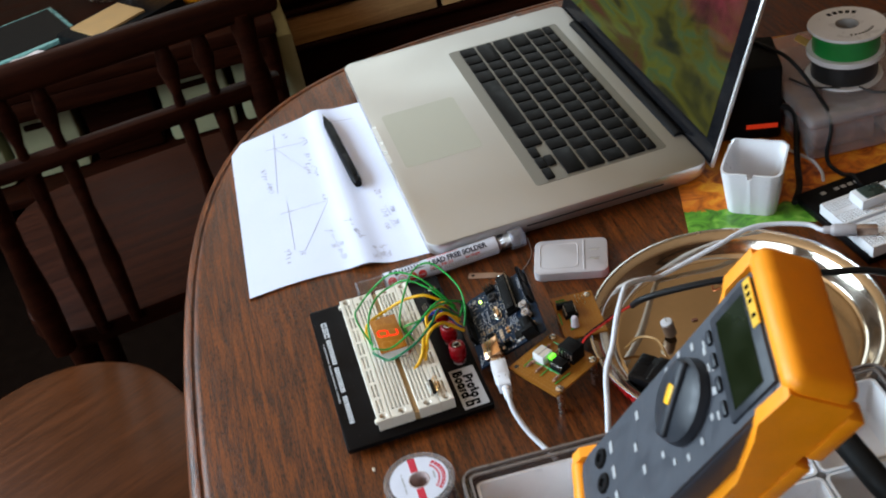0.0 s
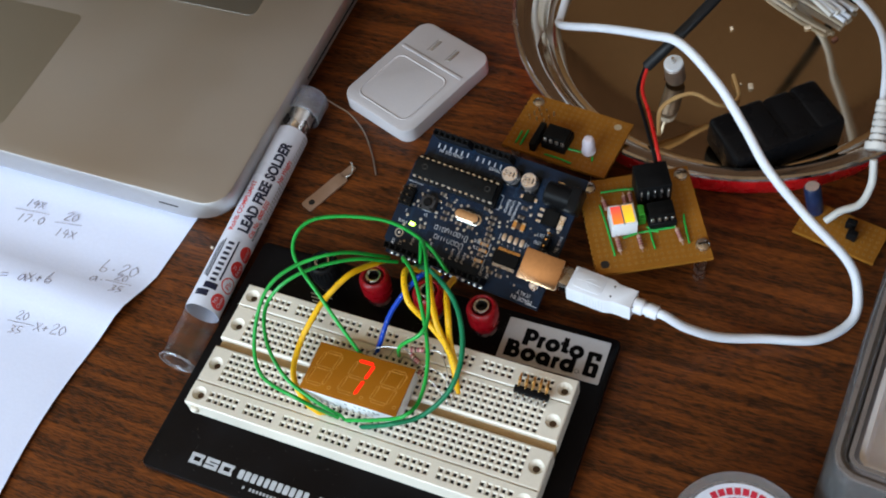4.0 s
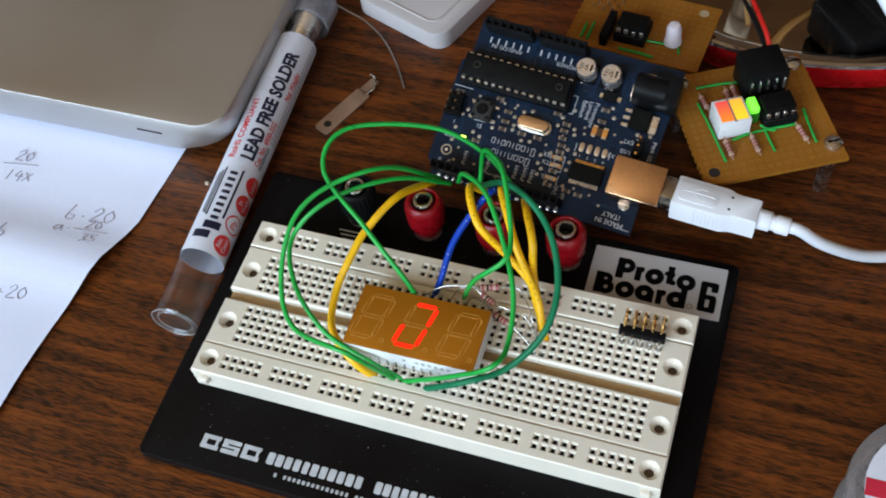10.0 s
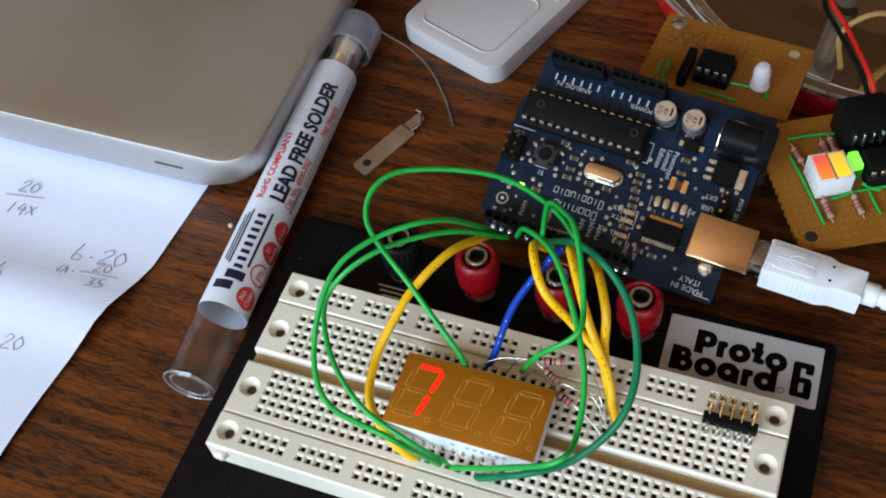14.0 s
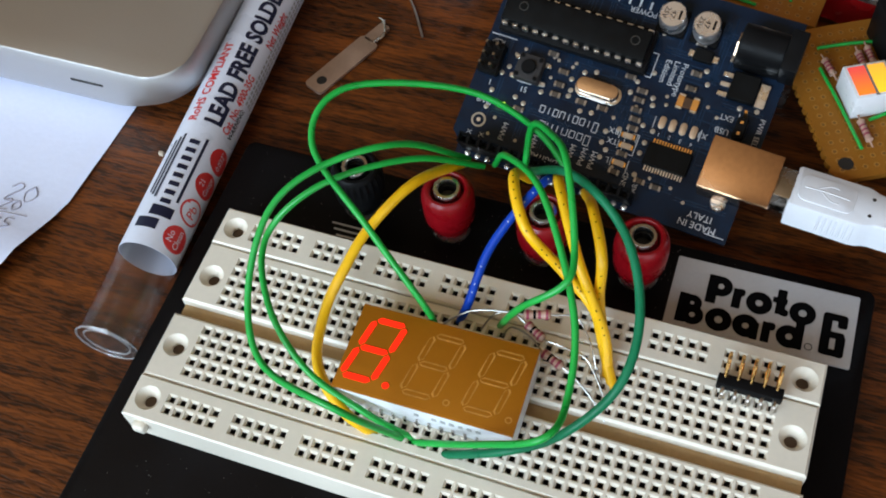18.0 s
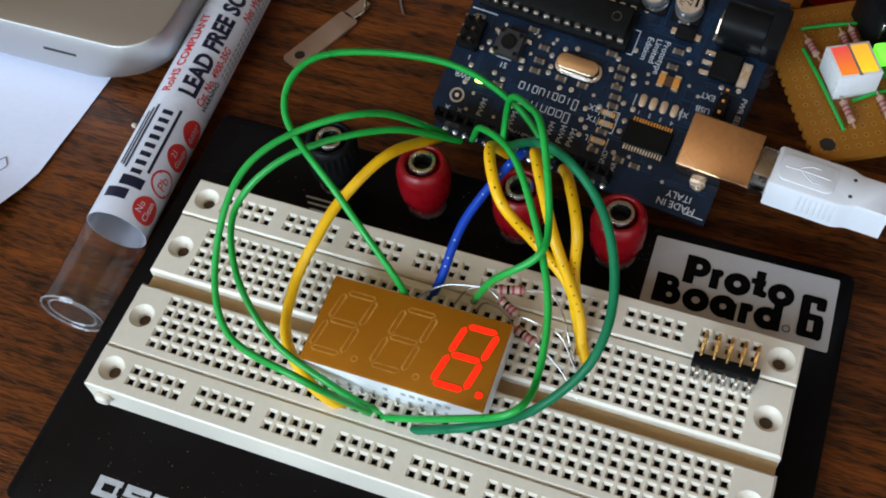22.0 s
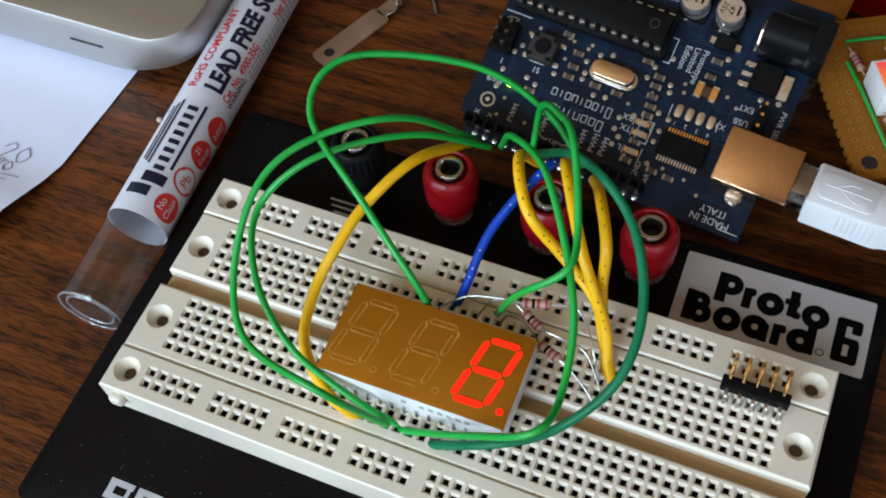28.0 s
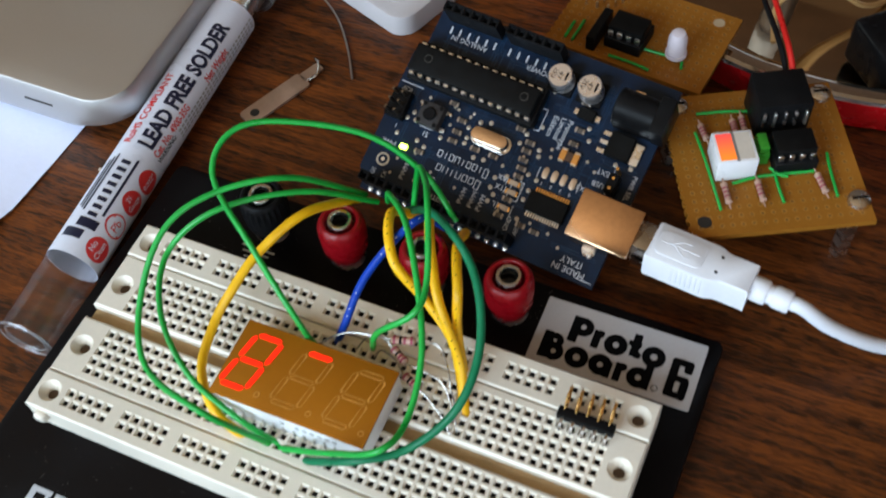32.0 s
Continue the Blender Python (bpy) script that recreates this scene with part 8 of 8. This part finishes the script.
def bench():
    bn = thing("low_bench", "dark mahogany low bench with pale fabric bins under it", "bench", mm_pose(-1450, -560, -750))
    part("bench_top", bx(bmesh.new(), (-260, 0, 388), (540, 1180, 30), 6, 2), MAHOGANY, bn)
    part("shelf", bx(bmesh.new(), (-260, 0, 150), (500, 1110, 22), 4, 2), MAHOGANY, bn)
    part("front_rail", bx(bmesh.new(), (-4, 0, 352), (22, 1120, 42), 3, 2), MAHOGANY, bn)
    for y in (-560, 560):
        for x in (-20, -500):
            part("leg", lathe(bmesh.new(), [(0, 0), (22, 0), (26, 120), (20, 200), (28, 372), (0, 372)], 16, shift(x, y, 0)), MAHOGANY, bn)
    for k in range(6):
        pale = k % 3 != 2
        b = thing("fabric_bin", "pale green fabric storage bin under the bench" if pale else "dark brown fabric storage bin under the bench", "storage bin", mm_pose(-1520, -10 - k * 158, -588), "bins under the bench")
        part("bin_body", bx(bmesh.new(), (-140, 0, 86), (280, 140, 170), 8, 2), PALEGREEN if pale else MAHOGANY, b)
        part("bin_handle", bx(bmesh.new(), (1, 0, 120), (4, 60, 14), 1.5, 1), MAHOGANY, b)
    z = -362 + 15
    t = thing("glass_tablet", "black glass slab with a pale teal edge lying on the bench", "tablet", mm_pose(-1660, -500, z + 0.5, 0, 0, 20))
    part("slab", bx(bmesh.new(), (0, 0, 6), (190, 250, 10), 2, 2), surf("teal_edge", (0.16, 0.34, 0.32), 0.25), t)
    part("glass", bx(bmesh.new(), (0, 0, 11.3), (172, 232, 0.8), 0.2, 1), surf("black_glass_bezel", (0.006, 0.006, 0.007), 0.15, bump=0, spec=0.12), t)
    c = thing("cardboard_tray", "shallow black tray with a cardboard flap on the bench", "tray", mm_pose(-1600, -262, z + 0.5, 0, 0, 35))
    part("tray", bx(bmesh.new(), (0, 0, 14), (130, 230, 28), 3, 2), BLACK, c)
    part("cardboard", bx(bmesh.new(), (0, -30, 31), (92, 120, 5), 0.5, 1), CARD, c)
    sp = thing("coil_spring", "grey metal coil spring on the bench", "spring", mm_pose(-1780, -330, z + 24, 0, 90, 60))
    part("coil", tube(bmesh.new(), [(20 * math.cos(t * 0.6), 20 * math.sin(t * 0.6), t * 1.1) for t in range(110)], 1.8, 6, 1, False), STEEL, sp)
    ob = bmesh.new()
    bmesh.ops.create_icosphere(ob, subdivisions=4, radius=1)
    for v in ob.verts:
        k = 1 + 0.22 * noise.noise(v.co * 2.4) + 0.10 * noise.noise(v.co * 6.0)
        v.co = Vector((v.co.x * 105 * k, v.co.y * 125 * k, max(-0.4, v.co.z) * 62 * k))
    bag = tagged(part("plastic_bag", ob, BAG), "crumpled bright orange plastic bag on the bench", "bag")
    bag.matrix_basis = mm_pose(-1730, -90, z + 26)
    ds = thing("white_dish", "small pale oval dish on the bench", "dish", mm_pose(-1545, -455, z + 0.5))
    part("dish", lathe(bmesh.new(), [(0, 1), (20, 0.5), (38, 7), (40, 8), (37, 9), (20, 3), (0, 3)], 28), surf("pale_dish", (0.6, 0.5, 0.48), 0.4), ds)


def bookcase():
    bc = thing("bookcase", "dark mahogany bookcase with a honey-coloured drawer front and mouldings", "bookcase", mm_pose(-1900, 450, -750))
    part("plinth", bx(bmesh.new(), (-150, 0, 55), (300, 1500, 108), 4, 2), MAHOGANY, bc)
    part("moulding", bx(bmesh.new(), (8, 0, 118), (20, 1510, 18), 6, 3), MAHOGANY, bc)
    for k in range(2):
        part("drawer_front", bx(bmesh.new(), (4, -372 + 744 * k, 166), (14, 730, 74), 3, 2), HONEY, bc, "honey-coloured drawer front")
    part("moulding", bx(bmesh.new(), (10, 0, 214), (24, 1510, 16), 6, 3), MAHOGANY, bc)
    part("moulding", bx(bmesh.new(), (5, 0, 246), (12, 1500, 20), 3, 2), MAHOGANY, bc)
    part("carcass", bx(bmesh.new(), (-150, 0, 620), (290, 1500, 1000), 3, 2), MAHOGANY, bc)


chair_back()
near_chair()
bench()
bookcase()


# ---- what moves: figures flash over the three places of the display, and lamps blink ----
# time, then place (left, middle, right) and glowing bars a to g, p for the point; a capital letter glows brightest
FIGURES = (
    "0:M=abcdeg 0.6:M=abcdg 1:R=abc 1.5:M=abcdefg 2:L=Abcd 2.4:M=abcdef 3:R=abcd 3.5:L=Abcd 4:M=abc 4.5:R=abcdef 5:M=abcdefg 5.5:L=abcdefg 6:M=abcdefg 6.6:R=abcdefg 7:L=abcd 7.4:L=abcdef 7.8:M=abcd "
    "8:M=abcdefg 8.4:R=Abcd 9:L=Abc 9.6:M=A 10:M=abcde 10.4:M=abcdefg 10.8:R=abcdef 11:R=abcdefgp 11.5:L=abcd 12:M=AB 12.6:M=abcdefg 13:R=abcd 13.4:R=abcdefg 14:L=abc 14.5:M=abcdef 15:L=abcdefgp 15.5:R=abcdefg "
    "16:L=abcdefg 16.4:M=A 17:R=ABc 17.5:L=abcdef 18:L=abcdefgp 18.6:M=abcdefgp 19:R=abcdef 19.5:L=abcd 20:M=abcdef 20.4:M=abcdefgp,R=A 21:L=abcdef 21.6:R=abcd 22:R=abcdefgp 22.6:M=abcd 23:R=Abcd 23.5:L=abcd "
    "24:R=AB 24.5:L=abcdef 25:R=AB 25.5:L=abcdefgp,M=a 26:M=abc 26.5:R=abcdef 27:M=abcdefg 27.5:L=ABc 28:R=abcdefgp 28.5:R=abcdefgp 29:L=ABc 29.5:M=abc 30:L=Abcd 30.5:L=abcdef 31:L=abcdefg 31.5:L=abcdefgp,M=ab "
    "32:L=abcdefg,M=a"
)
# which lamps of the indicator block are on: red, yellow, green
BLINK = "0:G 1:G 2:YG 3:YG 4.5:RY 6:RYG 7:G 8: 9:RY 10:RYG 11:G 12: 13: 14.5:RYG 16: 17: 18:RY 19:RYG 20:RYG 21:RYG 22:RYG 23:G 24:G 25:RYG 26.5:G 28:R 29:RY 30:RY 31:R 32:R"


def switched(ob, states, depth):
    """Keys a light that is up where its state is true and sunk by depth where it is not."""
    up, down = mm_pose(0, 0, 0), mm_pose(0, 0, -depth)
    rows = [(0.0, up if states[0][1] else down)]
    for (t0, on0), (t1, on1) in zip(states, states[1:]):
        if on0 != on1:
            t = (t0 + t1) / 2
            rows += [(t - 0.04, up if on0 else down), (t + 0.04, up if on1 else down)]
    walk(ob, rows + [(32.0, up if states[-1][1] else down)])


def motions():
    shown = []
    for step in FIGURES.split():
        t, what = step.split(":")
        shown.append((float(t), {place + letter for place, bars_on in (w.split("=") for w in what.split(",")) for letter in bars_on}))
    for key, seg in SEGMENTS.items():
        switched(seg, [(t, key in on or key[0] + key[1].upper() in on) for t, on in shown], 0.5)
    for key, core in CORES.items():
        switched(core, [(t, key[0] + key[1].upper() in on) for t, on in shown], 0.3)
    blinks = [(float(b.split(":")[0]), b.split(":")[1]) for b in BLINK.split()]
    for letter, depth in (("R", 0.5), ("Y", 0.5), ("G", 2.4)):
        switched(LAMPS[letter], [(t, letter in on) for t, on in blinks], depth)


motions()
